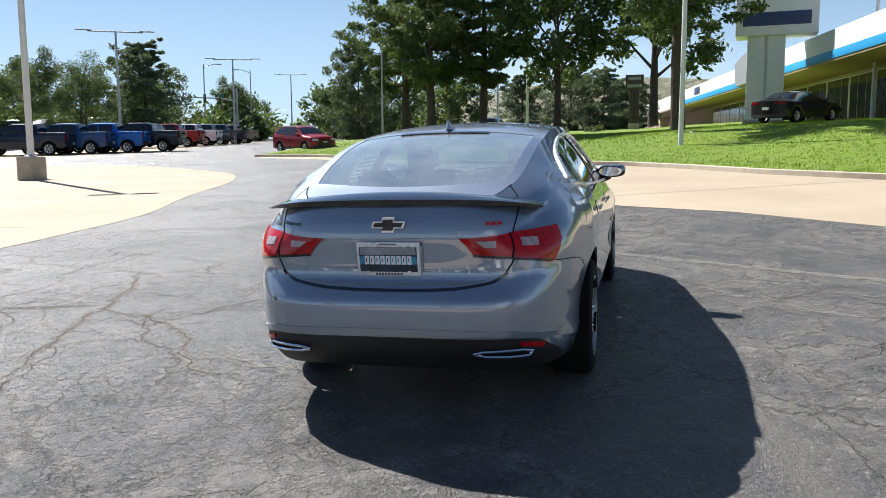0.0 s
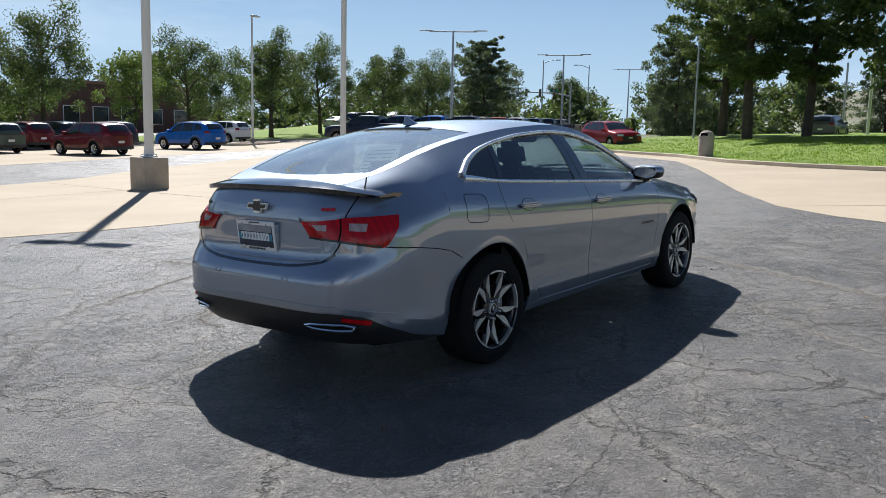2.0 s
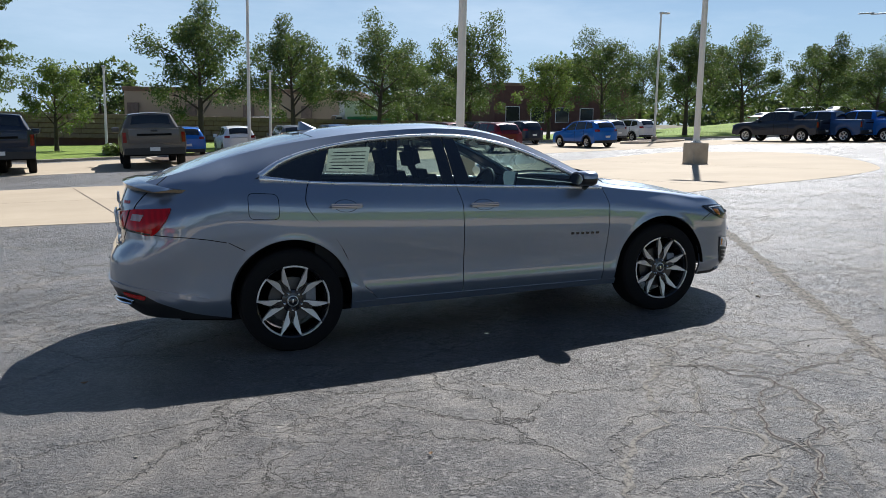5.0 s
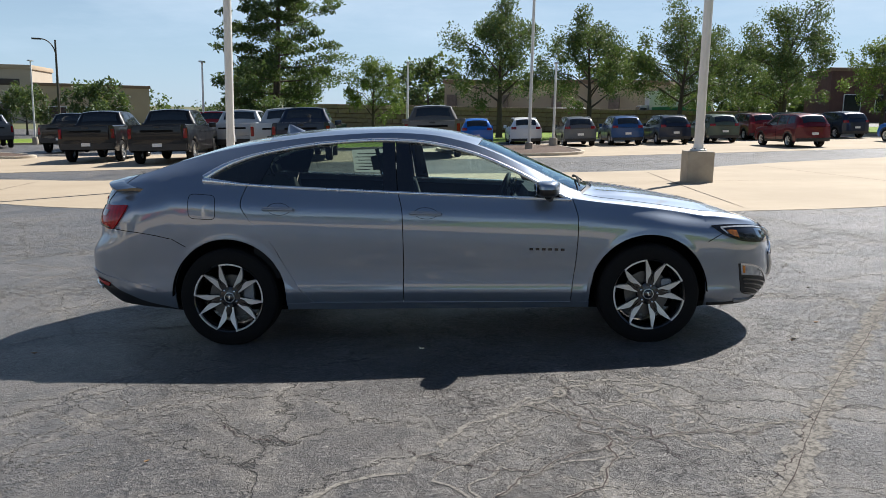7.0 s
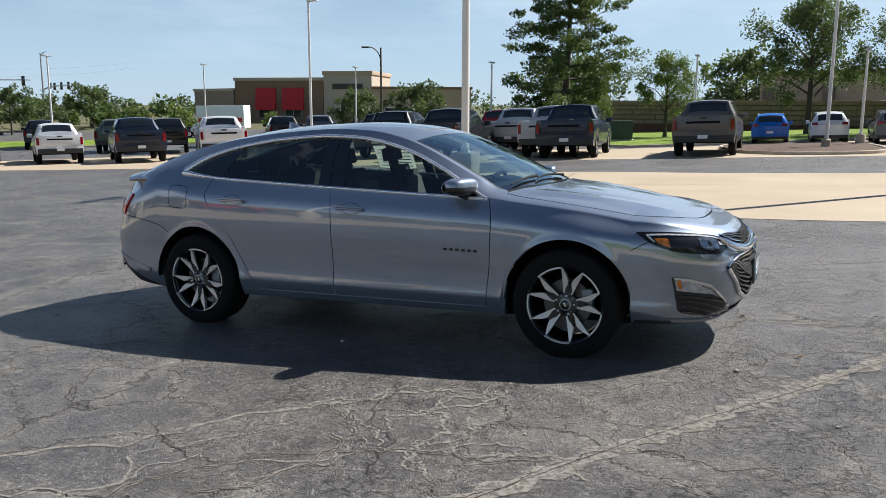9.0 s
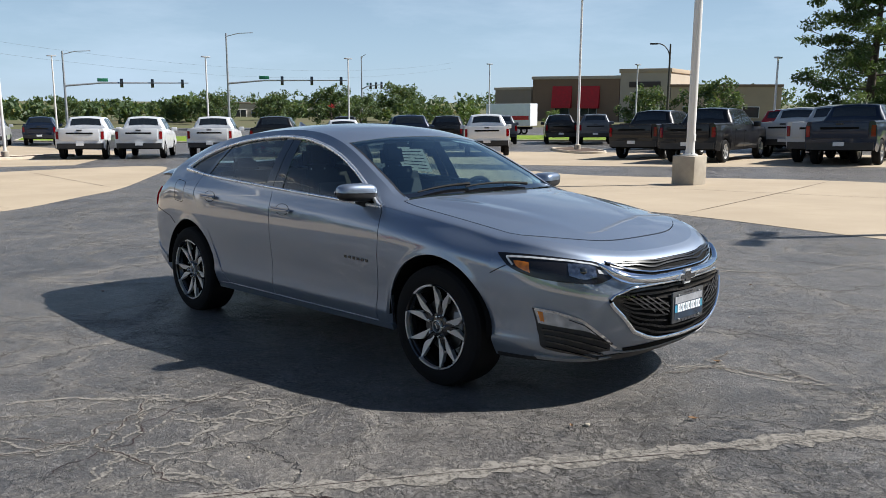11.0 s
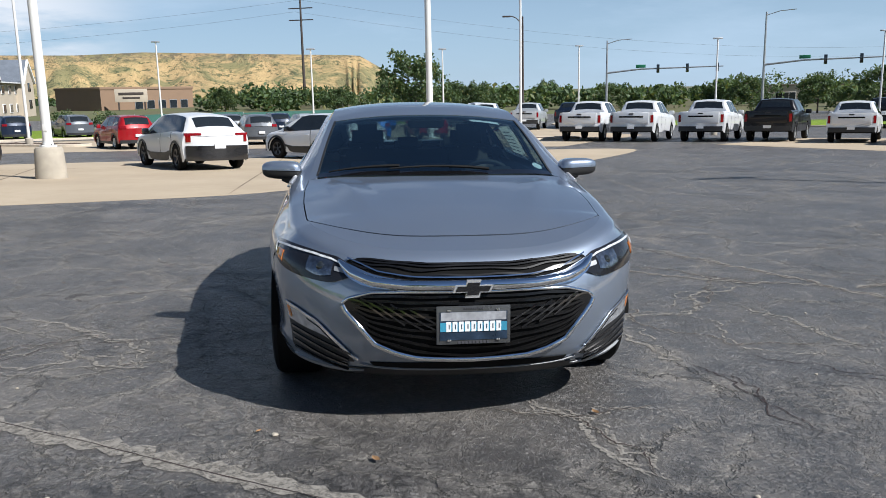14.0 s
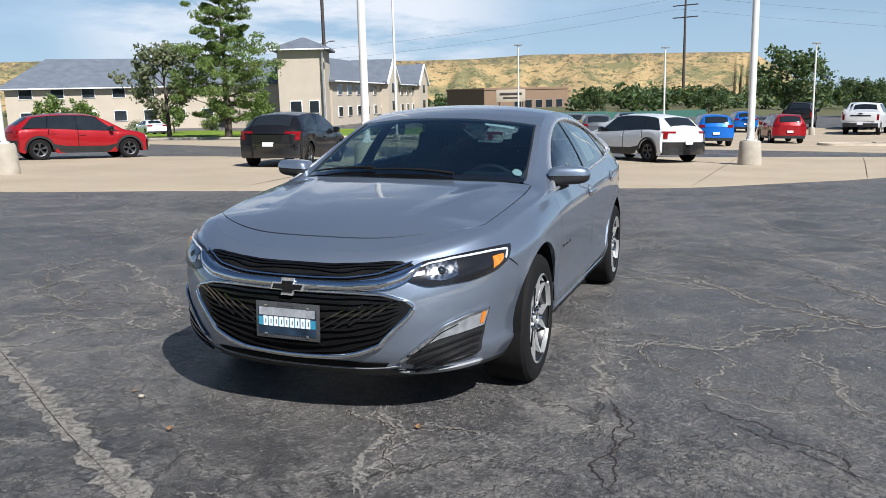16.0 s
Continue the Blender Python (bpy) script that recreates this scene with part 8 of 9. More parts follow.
def pebble(x, y, size, seed):
    rng = random.Random(seed)
    bm = bmesh.new()
    bmesh.ops.create_icosphere(bm, subdivisions=2, radius=size)
    for v in bm.verts:
        v.co *= 0.8 + 0.4 * rng.random()
        v.co.z = v.co.z * 0.6 + size * 0.45
    ob = new("pebble", bm_mesh("pebble", bm, BASE_STONE, angle=60))
    ob.matrix_world = Matrix.Translation((x, y, ground_z(x, y)))
    tagged(ob, "small grey pebble lying on the asphalt", "pebble", "pebbles")


for k, (x, y, size) in enumerate(((2.40, -0.85, 0.020), (1.6, -2.2, 0.012), (-0.6, -2.1, 0.010), (3.2, 0.9, 0.014), (2.9, -1.6, 0.012), (4.1, 0.3, 0.012), (-2.4, -2.4, 0.012), (-3.0, 0.4, 0.011), (0.6, 2.6, 0.012), (1.9, 1.9, 0.012))):
    pebble(x, y, size * 0.75, k)

# more cars along the road on the far bank
for k, (x, y, c) in enumerate(((57, 59, SILVER), (61, 60, DARK), (65, 61, WHITE), (69.5, 62, GREY), (75, 63, DARK), (82, 64.5, SILVER), (90, 66, WHITE), (99, 67, DARK))):
    park("suv" if k % 3 else "car", x, y, 15, c, "parked on the far bank", lift=swell(x, y) if x < 84 else 1.6)
# ---- trees ----
def leaf_mesh(name, centres, radii, count, size, mat, rng, droop=0.0, long=1.0, flat=1.0):
    """A crown of many small folded leaves, gathered in clumps."""
    pos, k = [], len(centres)
    which = rng.integers(0, k, count)
    off = rng.normal(0, 1, (count, 3))
    off /= np.linalg.norm(off, axis=1)[:, None]
    off *= (rng.random(count) ** 0.45)[:, None]
    off[:, 2] *= flat
    c = np.array(centres)[which] + off * np.array(radii)[which][:, None]
    a = rng.normal(0, 1, (count, 3))
    a[:, 2] -= droop
    a /= np.linalg.norm(a, axis=1)[:, None]
    b = np.cross(a, rng.normal(0, 1, (count, 3)))
    b /= np.linalg.norm(b, axis=1)[:, None]
    s = (size * (0.6 + 0.8 * rng.random(count)))[:, None]
    n = np.cross(a, b)
    v = np.empty((count, 4, 3))
    v[:, 0], v[:, 1], v[:, 2], v[:, 3] = c - a * s * long, c + b * s * 0.55 + n * s * 0.12, c + a * s * long, c - b * s * 0.55 + n * s * 0.12
    f = np.arange(count * 4).reshape(count, 4)
    me = bpy.data.meshes.new(name)
    me.from_pydata(v.reshape(-1, 3), [], f.tolist())
    me.materials.append(mat)
    return me


def join_tubes(name, runs, mat, sides=7):
    """Trunk or limbs: tapered round bars in one mesh."""
    verts, faces = [], []
    for pts, rad in runs:
        me = tube_mesh("run", pts, 0.1, None, sides, rad)
        base = len(verts)
        verts += [v.co.copy() for v in me.vertices]
        faces += [tuple(base + i for i in p.vertices) for p in me.polygons]
        bpy.data.meshes.remove(me)
    return mesh_of(name, verts, faces, mat, angle=60)


def broad_tree(label, height, radius, seed, mat, m, count=16000, stem=0.30, size=0.078, group="street trees"):
    rng = np.random.default_rng(seed)
    ob = thing("tree", label, "tree", m, group)
    lean = rng.normal(0, 0.12, 2)
    trunk = [(lean[0] * k * k * 1.5, lean[1] * k * k * 1.5, height * 0.78 * k) for k in (0, 0.12, 0.3, 0.5, 0.7, 0.85, 1)]
    r0 = 0.022 * height
    limbs, centres, radii = [], [], []
    for i in range(13):
        k = 0.34 + 0.6 * i / 13
        base = Vector(walk_line(trunk, k))
        a = i * 2.4 + rng.random() * 0.9
        reach = radius * (0.95 - 0.55 * max(0, (k - 0.45) / 0.5) ** 1.5) * (0.75 + 0.4 * rng.random())
        rise = height * (0.10 + 0.12 * rng.random()) * (0.6 + k)
        tip = base + Vector((math.cos(a) * reach, math.sin(a) * reach, rise))
        mid = base + (tip - base) * 0.5 + Vector((0, 0, rise * 0.28))
        limbs.append(([base, mid, tip], [r0 * (0.55 - 0.3 * k), r0 * 0.22, r0 * 0.06]))
        for f in (0.55, 0.8, 1.0):
            p = base + (tip - base) * f + Vector(rng.normal(0, 0.10 * radius, 3))
            centres.append(p)
            radii.append(radius * (0.20 + 0.13 * rng.random()))
            q = p + Vector((math.cos(a + 1.2), math.sin(a + 1.2), 0.3)) * radius * 0.25 * rng.normal()
            limbs.append(([mid, (mid + q) / 2 + Vector((0, 0, 0.1)), q], [r0 * 0.12, r0 * 0.07, r0 * 0.03]))
            centres.append(q)
            radii.append(radius * (0.13 + 0.12 * rng.random()))
    for _ in range(6):
        centres.append(Vector((rng.normal(0, 0.16 * radius), rng.normal(0, 0.16 * radius), height * (0.80 + 0.14 * rng.random()))))
        radii.append(radius * (0.2 + 0.14 * rng.random()))
    part("trunk", join_tubes("trunk", [(trunk, [r0 * 1.35, r0 * 1.02, r0 * 0.92, r0 * 0.7, r0 * 0.45, r0 * 0.3, r0 * 0.1])], BARK, 10), ob)
    tagged(part("branch", join_tubes("branch", limbs, BARK), ob), kind="stuff")
    tagged(part("crown", leaf_mesh("crown", [tuple(c) for c in centres], radii, count, size, mat, rng), ob), kind="stuff")
    return ob


def pine_tree(label, height, radius, seed, mat, m, count=5000, bare=0.12, size=0.22, shape=0.75, group="pines"):
    rng = np.random.default_rng(seed)
    ob = thing("conifer", label, "tree", m, group)
    trunk = [(0.15 * math.sin(k * 3 + seed), 0.12 * math.sin(k * 4), height * k) for k in (0, 0.2, 0.4, 0.6, 0.8, 1)]
    r0 = 0.02 * height
    runs, centres, radii = [(trunk, [r0 * 1.2, r0, r0 * 0.8, r0 * 0.55, r0 * 0.3, 0.02])], [], []
    z, i = bare, 0
    while z < 0.98:
        for _ in range(5):
            a = i * 2.4 + rng.normal(0, 0.3)
            i += 1
            reach = radius * min(1.0, (1.02 - z) ** shape * 1.15) * (0.62 + 0.5 * rng.random()) * (0.75 if z < bare + 0.08 else 1)
            base = Vector(walk_line(trunk, z))
            tip = base + Vector((math.cos(a) * reach, math.sin(a) * reach, reach * (0.20 * rng.random() - 0.02 + 0.35 * z)))
            mid = (base + tip) / 2 - Vector((0, 0, 0.05 * reach))
            runs.append(([base, mid, tip], [r0 * 0.3 * (1.1 - z), r0 * 0.16 * (1.1 - z), 0.012]))
            for f in (0.35, 0.6, 0.82, 1.0):
                centres.append(tuple(base + (tip - base) * f + Vector(rng.normal(0, 0.06 * radius, 3))))
                radii.append(max(0.22, reach * (0.16 + 0.10 * rng.random())))
        z += 0.058 + 0.025 * rng.random()
    part("trunk", join_tubes("trunk", runs[:1], BARK, 10), ob)
    tagged(part("branch", join_tubes("branch", runs[1:], BARK), ob), kind="stuff")
    tagged(part("crown", leaf_mesh("crown", centres, radii, count, size, mat, rng, 0.2, 1.5, 0.5), ob), kind="stuff")
    return ob


def at_ground(x, y, turn=0.0, size=1.0, lift=0.0, tall=1.0):
    return Matrix.Translation((x, y, ground_z(x, y) + lift)) @ Matrix.Rotation(radians(turn), 4, "Z") @ Matrix.Diagonal((size, size, size * tall, 1))


# street trees on the verge
street = [broad_tree("broad street tree with a full green crown on the verge", 8.0, 3.3, 3, LEAF_ASH, at_ground(14.9, 53, 0, 1.02, 0.1)),
          broad_tree("broad street tree with an uneven green crown on the verge", 7.6, 3.0, 8, LEAF_ASH, at_ground(8.6, 53.4, 0, 1.08, 0.1)),
          broad_tree("slender street tree with light green leaves on the verge", 6.4, 2.3, 12, LEAF_LIME, at_ground(-7.0, 53, 0, 0.92, 0.1), 9000)]
spots = [(2.1, 52.6, 1, 40, 1.10), (22.2, 53, 0, 100, 1.05), (28.9, 52.5, 2, 200, 1.12), (36, 56, 0, 250, 1.0), (44, 55, 1, 20, 1.08), (52, 57, 0, 160, 1.1), (60, 56, 1, 70, 1.05), (70, 58, 0, 30, 1.05), (76, 62, 1, 60, 1.0),
         (92, 64, 0, 300, 1.1), (104, 58, 1, 210, 1.05), (-14, 60, 2, 10, 0.7), (-44.0, 58.0, 2, 130, 0.45), (-62, 47, 2, 30, 0.40), (18.5, 60, 0, 55, 0.85), (26, 64, 1, 15, 0.8), (48, 68, 0, 77, 0.95)]
for x, y, k, turn, size in spots:
    copy_thing(street[k], at_ground(x, y, turn, size, 0.1))

# conifers
pines = [pine_tree("tall dark pine behind the verge with a dense crown", 13.0, 4.25, 5, LEAF_PINE, at_ground(-12.8, 48.2, 0, 1, 0.1), 40000, 0.06, 0.085, 0.45),
         pine_tree("tall pine with spreading limbs on the lawn", 13.0, 4.4, 9, LEAF_PINE, at_ground(42.0, 11.5, 0, 1, 0.5), 38000, 0.28, 0.085, 0.5)]
for x, y, k, turn, size, lift in ((47.5, 14.8, 1, 80, 1.0, 0.5), (44.0, 8.8, 1, 190, 0.95, 0.6)):
    copy_thing(pines[k], at_ground(x, y, turn, size, lift))
spruce = pine_tree("blue-green spruce with layered limbs and a wide crown", 10.4, 5.4, 21, LEAF_SPRUCE, at_ground(80.6, 57.0, 0, 1, 1.2), 22000, 0.06, 0.13, 0.5, "spruces")
copy_thing(spruce, at_ground(52, 19.8, 60, 0.5, 0.4, 1.4))
for x, y, turn, size in ((96, 4.0, 20, 0.74), (101, 8.6, 140, 0.82), (93, 0.4, 250, 0.57), (106, 15.5, 300, 0.78)):
    copy_thing(spruce, at_ground(x, y, turn, size, 0.3))
pine_tree("bright green spreading pine on the verge", 11.5, 4.0, 63, LEAF_PINE_BRIGHT, at_ground(-45.7, -33.1, 0, 1, 0.1), 28000, 0.12, 0.085, 0.62)
pine_tree("tall pine with a high crown and bare trunk", 14.5, 5.2, 71, LEAF_PINE, at_ground(31.8, -2.5, 0, 1, 0.9), 32000, 0.30, 0.085, 0.4)

# trees on the rise and round the hotel
lawn_tree = broad_tree("dark green broad tree on the lawn", 9.6, 3.4, 31, LEAF_ASH, at_ground(43.6, 4.1, 0, 1, 0.9), 6000, 0.25, 0.18, "lawn trees")
copy_thing(lawn_tree, at_ground(43.8, -1.5, 250, 1.15, 1.1))
broad_tree("grey-green tree beside the hotel drive", 7.2, 2.6, 44, LEAF_SAGE, at_ground(-46.4, -38.9, 0, 1, 0.1), 3200, 0.25, 0.17, "hotel trees")
small_tree = broad_tree("small green tree before the hotel", 3.6, 1.5, 47, LEAF_LIME, at_ground(-51, -55, 0, 1), 1500, 0.3, 0.14, "hotel trees")
for x, y, turn, size in ((-52.5, -53, 50, 0.9), (-60, -49, 120, 0.8), (-63, -41, 200, 0.9)):
    copy_thing(small_tree, at_ground(x, y, turn, size))
copy_thing(small_tree, at_ground(-54.6, 57.4, 30, 0.9))
wide_tree = broad_tree("wide dark tree beside the far road", 7.5, 4.6, 52, LEAF_ASH, at_ground(-104, 8.4, 0, 1.05), 3600, 0.2, 0.26, "far trees")
for x, y, turn, size in ((-112, 18, 70, 0.56), (-120, -2, 150, 0.50), (-118, 40, 20, 0.50), (-124, 62, 220, 0.56), (-128, -20, 100, 0.50), (-100, 88, 300, 0.8), (-47.9, 80.7, 10, 0.62), (-41.8, 83.9, 80, 0.70), (-30, 112, 130, 1.2), (-6, 108, 40, 1.1), (20, 104, 260, 1.2),
                         (34, 100, 90, 1.1), (60, 100, 33, 1.3), (80, 96, 200, 1.2), (100, 92, 300, 1.2), (118, 84, 60, 1.2), (140, 76, 160, 1.1), (155, 60, 20, 1.2), (150, 40, 100, 1.2), (130, 30, 240, 1.2), (-150, 20, 30, 0.62), (-160, 40, 60, 0.62),
                         (110, 45, 10, 1.0), (92, 30, 130, 0.9), (-96, 76, 150, 0.55), (-90, 66, 80, 0.7), (-95, 60, 190, 0.6), (-99, 53, 310, 0.6)):
    copy_thing(wide_tree, at_ground(x, y, turn, size))


def bush(x, y, size, seed, mat, label, lift=0.05):
    rng = np.random.default_rng(seed)
    ob = thing("bush", label, "bush", Matrix.Translation((x, y, ground_z(x, y) + lift)), "bushes")
    centres = [(rng.normal(0, 0.35) * size, rng.normal(0, 0.35) * size, size * (0.25 + 0.5 * rng.random())) for _ in range(9)]
    tagged(part("stem", join_tubes("stem", [([(0, 0, -0.1), (c[0] * 0.6, c[1] * 0.6, c[2] * 0.6), c], [0.03, 0.02, 0.01]) for c in centres], BARK, 5), ob), kind="stuff")
    part("leaves", leaf_mesh("leaves", centres, [size * (0.3 + 0.15 * rng.random()) for _ in centres], 700, 0.11, mat, rng), ob)
    return ob


k = 100
for x, y, size, mat, label in ((-84, -30, 1.6, LEAF_ASH, "round green bush by the road"), (-85, -26.5, 1.5, LEAF_ASH, "round green bush by the road"), (-12, 48.5, 0.9, LEAF_LIME, "low bush on the verge"),
                               (-3.4, 41.8, 0.8, LEAF_LIME, "low bush at the tip of the verge"), (-70, -52, 1.3, LEAF_ASH, "green bush at the hotel wall"), (-76, -50, 1.3, LEAF_ASH, "green bush at the hotel wall"), (-66, -58, 1.4, LEAF_SAGE, "grey-green bush at the hotel wall"),
                               (60, 5.5, 1.2, LEAF_ASH, "green bush beyond the lawn"), (56, 2.5, 1.1, LEAF_ASH, "green bush beyond the lawn")):
    k += 1
    bush(x, y, size, k, mat, label)


def boulder(x, y, size, seed, lift):
    rng = random.Random(seed)
    bm = bmesh.new()
    bmesh.ops.create_icosphere(bm, subdivisions=3, radius=size)
    for v in bm.verts:
        d = v.co.normalized()
        v.co *= 0.8 + 0.2 * math.sin(3 * d.x + seed) * math.cos(4 * d.y) + 0.05 * rng.random()
        v.co.z *= 0.65
    ob = new("boulder", bm_mesh("boulder", bm, BASE_STONE, angle=60))
    ob.matrix_world = Matrix.Translation((x, y, ground_z(x, y) + lift))
    tagged(ob, "pale landscape boulder at the foot of a tree", "boulder", "boulders")


boulder(31.2, -3.1, 0.38, 2, 0.62)
boulder(31.0, -2.0, 0.28, 5, 0.60)

# a long belt of woods far off
rng = np.random.default_rng(77)
centres, radii = [], []
for k in range(560):
    a = radians(-30 + 330 * rng.random())
    d = 190 + 150 * rng.random()
    x, y = d * math.cos(a), d * math.sin(a)
    h = (3 + 4.5 * rng.random()) * (0.55 if 150 < math.degrees(a) < 240 else 1.0)
    for _ in range(3):
        centres.append((x + rng.normal(0, 2.2), y + rng.normal(0, 2.2), ground_z(x, y) + h * (0.35 + 0.5 * rng.random())))
        radii.append(h * 0.42)
for k in range(170):
    a = radians(134 + 92 * rng.random())
    d = 128 + 60 * rng.random()
    x, y = d * math.cos(a), d * math.sin(a)
    if -175 < x < -80 and -90 < y < -28:
        continue
    h = 2.6 + 2.2 * rng.random()
    for _ in range(3):
        centres.append((x + rng.normal(0, 1.4), y + rng.normal(0, 1.4), ground_z(x, y) + h * (0.3 + 0.5 * rng.random())))
        radii.append(h * 0.40)
for k in range(150):
    a = radians(14 + 58 * rng.random())
    d = 112 + 45 * rng.random()
    x, y = d * math.cos(a), d * math.sin(a)
    h = 3.4 + 2.6 * rng.random()
    for _ in range(3):
        centres.append((x + rng.normal(0, 1.6), y + rng.normal(0, 1.6), ground_z(x, y) + h * (0.25 + 0.5 * rng.random())))
        radii.append(h * 0.42)
tagged(new("far_woods", leaf_mesh("far_woods", centres, radii, 120000, 0.50, LEAF_ASH, rng)), "far belt of dark green trees", "woods", kind="stuff")
# ---- buildings ----
def building(name, label, a, b, depth, z0, z1, mat, cap=None, cap_h=0.35, windows=(), category="building", pitched=None, roof_mat=None):
    """A block whose front runs from a to b; windows: (from, to, low, high) in metres along the front and above its foot. Local x along the front, y away."""
    ax, ay = a
    ang = math.degrees(math.atan2(b[1] - ay, b[0] - ax))
    n = (-math.sin(radians(ang)), math.cos(radians(ang)))
    if n[0] * ax + n[1] * ay < 0:
        a, b = b, a
        ax, ay = a
        ang = math.degrees(math.atan2(b[1] - ay, b[0] - ax))
    w = math.hypot(b[0] - ax, b[1] - ay)
    h = z1 - z0
    ob = thing(name, label, category, pose(ax, ay, z0, 0, 0, ang))
    part("wall", box_mesh("wall", (w, depth, h + 1.5), mat, (w / 2, depth / 2, h / 2 - 0.75)), ob)
    if pitched:
        o = 0.7
        y0, y1 = -o, depth + o
        verts = [(-o, y0, h), (w + o, y0, h), (w + o, y1, h), (-o, y1, h), (-o + pitched[1], depth / 2, h + pitched[0]), (w + o - pitched[1], depth / 2, h + pitched[0])]
        verts += [(x, y, z - 0.25) for x, y, z in verts[:4]]
        faces = [(0, 1, 5, 4), (2, 3, 4, 5), (1, 2, 5), (3, 0, 4), (6, 7, 1, 0), (7, 8, 2, 1), (8, 9, 3, 2), (9, 6, 0, 3), (9, 8, 7, 6)]
        part("roof", mesh_of("roof", verts, faces, roof_mat or SLATE_ROOF, smooth=False), ob)
        part("gutter", box_mesh("gutter", (w + 2 * o, 0.14, 0.16), SIGN_WHITE, (w / 2, -o - 0.07, h - 0.16), 0.02), ob)
    else:
        part("parapet", box_mesh("parapet", (w + 0.3, depth + 0.3, cap_h), cap or mat, (w / 2, depth / 2, h + cap_h / 2), 0.04), ob)
    for x0, x1, l, t in windows:
        fr = part("window", box_mesh("window", (x1 - x0, 0.16, t - l), SIGN_WHITE if mat is not STUCCO_BROWN else METAL_GREY, ((x0 + x1) / 2, -0.02, (l + t) / 2), 0.02), ob)
        k = max(1, round((x1 - x0) / 1.5))
        pw = (x1 - x0 - 0.08 * (k + 1)) / k
        for i in range(k):
            part("pane", box_mesh("pane", (pw, 0.05, t - l - 0.16), WINDOW_DARK, (x0 + 0.08 + pw / 2 + i * (pw + 0.08), -0.092, (l + t) / 2)), fr)
    return ob


def slab(ob, name, x0, x1, y0, y1, z0, z1, mat, bevel=0.0, label=""):
    return part(name, box_mesh(name, (x1 - x0, y1 - y0, z1 - z0), mat, ((x0 + x1) / 2, (y0 + y1) / 2, (z0 + z1) / 2), bevel), ob, label)


# restaurant with red awnings across the road
FAR_OFF = Matrix.Translation((2.2, -5.9, 1.6)) @ Matrix.Scale(1.45, 4) @ Matrix.Translation((-2.2, 5.9, -1.6))
b = building("restaurant", "brown stucco restaurant with two red awnings", (-67.5, 81.7), (-56, 85), 14, -1.0, 4.7, STUCCO_BROWN, STUCCO_PALE, 0.4, [(3.2, 5.3, 0.9, 2.1), (6.8, 9.1, 0.9, 2.1)])
for x0, x1 in ((2.9, 5.6), (6.5, 9.4)):
    part("awning", prism_mesh("awning", [(0.0, 4.8), (-0.10, 4.8), (-0.55, 2.2), (-0.55, 1.95), (0.0, 2.0)], x0, x1, AWNING_RED, "x"), b, "bright red fabric awning")
b.matrix_world = FAR_OFF @ b.matrix_world
b = building("restaurant_tower", "pale stucco entrance tower of the restaurant", (-55.9, 85), (-49.7, 86.6), 10, -1.0, 5.4, STUCCO_PALE, STUCCO, 0.5, [(2.2, 4.2, 0.2, 2.6)])
slab(b, "sign_bar", 1.2, 5.2, -0.12, 0.02, 4.6, 5.3, POLE_BROWN, 0.02, "dark bar in place of lettering")
b.matrix_world = FAR_OFF @ b.matrix_world
b = building("restaurant_wing", "low tan wing of the restaurant", (-49.6, 86.6), (-39, 94), 10, -1.0, 3.6, STUCCO, STUCCO_BROWN, 0.35, [(1.5, 3.5, 0.9, 2.3), (5, 7, 0.9, 2.3), (8.5, 10.5, 0.9, 2.3)])
b.matrix_world = FAR_OFF @ b.matrix_world
b = building("annexe", "grey stucco annexe of the restaurant", (-76, 83.6), (-68, 82), 12, -1.0, 3.4, STUCCO_GREY, STUCCO_PALE, 0.35, [(2, 5, 0.9, 2.3)])
b.matrix_world = FAR_OFF @ b.matrix_world
b = building("shop", "long tan shop building with stone piers", (-3.0, 85.5), (19.5, 76.6), 16, -0.6, 4.6, STUCCO, STUCCO_BROWN, 0.45, [(2 + 6 * k, 5.5 + 6 * k, 0.5, 2.7) for k in range(4)])
for k in range(4):
    slab(b, "stone_pier", 0.4 + 6 * k, 1.5 + 6 * k, -0.35, 0.05, -0.4, 4.0, STONE_WALL, 0.04)
building("brick_building", "dark brown brick building on the bank", (41.5, 91), (61, 88), 12, 1.2, 7.0, BRICK_DARK, STUCCO_BROWN, 0.4, [(1.5 + 3.4 * k, 3.4 + 3.4 * k, 1.2, 3.2) for k in range(5)])

# stone retaining wall along the far road
b = thing("retaining_wall", "low wall of rough brown stone along the road", "wall", pose(-16.0, 67.2, 0.05, 0, 0, -4))
rng2 = random.Random(12)
courses, seen = 5, 0
blocks = [box_mesh("stone", (w, 0.45, 0.36), STONE_WALL, (w / 2, 0, 0.18), 0.035) for w in (0.7, 0.95, 1.2, 1.5)]
for row in range(courses):
    x = 0.0
    while x < 40 and seen < 295:
        k = rng2.randrange(4)
        part("stone", blocks[k], b).matrix_local = Matrix.Translation((x, rng2.uniform(-0.05, 0.05), 0.4 * row))
        x += (0.7, 0.95, 1.2, 1.5)[k] + 0.03
        seen += 1
part("core", box_mesh("core", (40, 0.3, 3.2), BRICK_DARK, (20, 0.1, 0.38)), b)

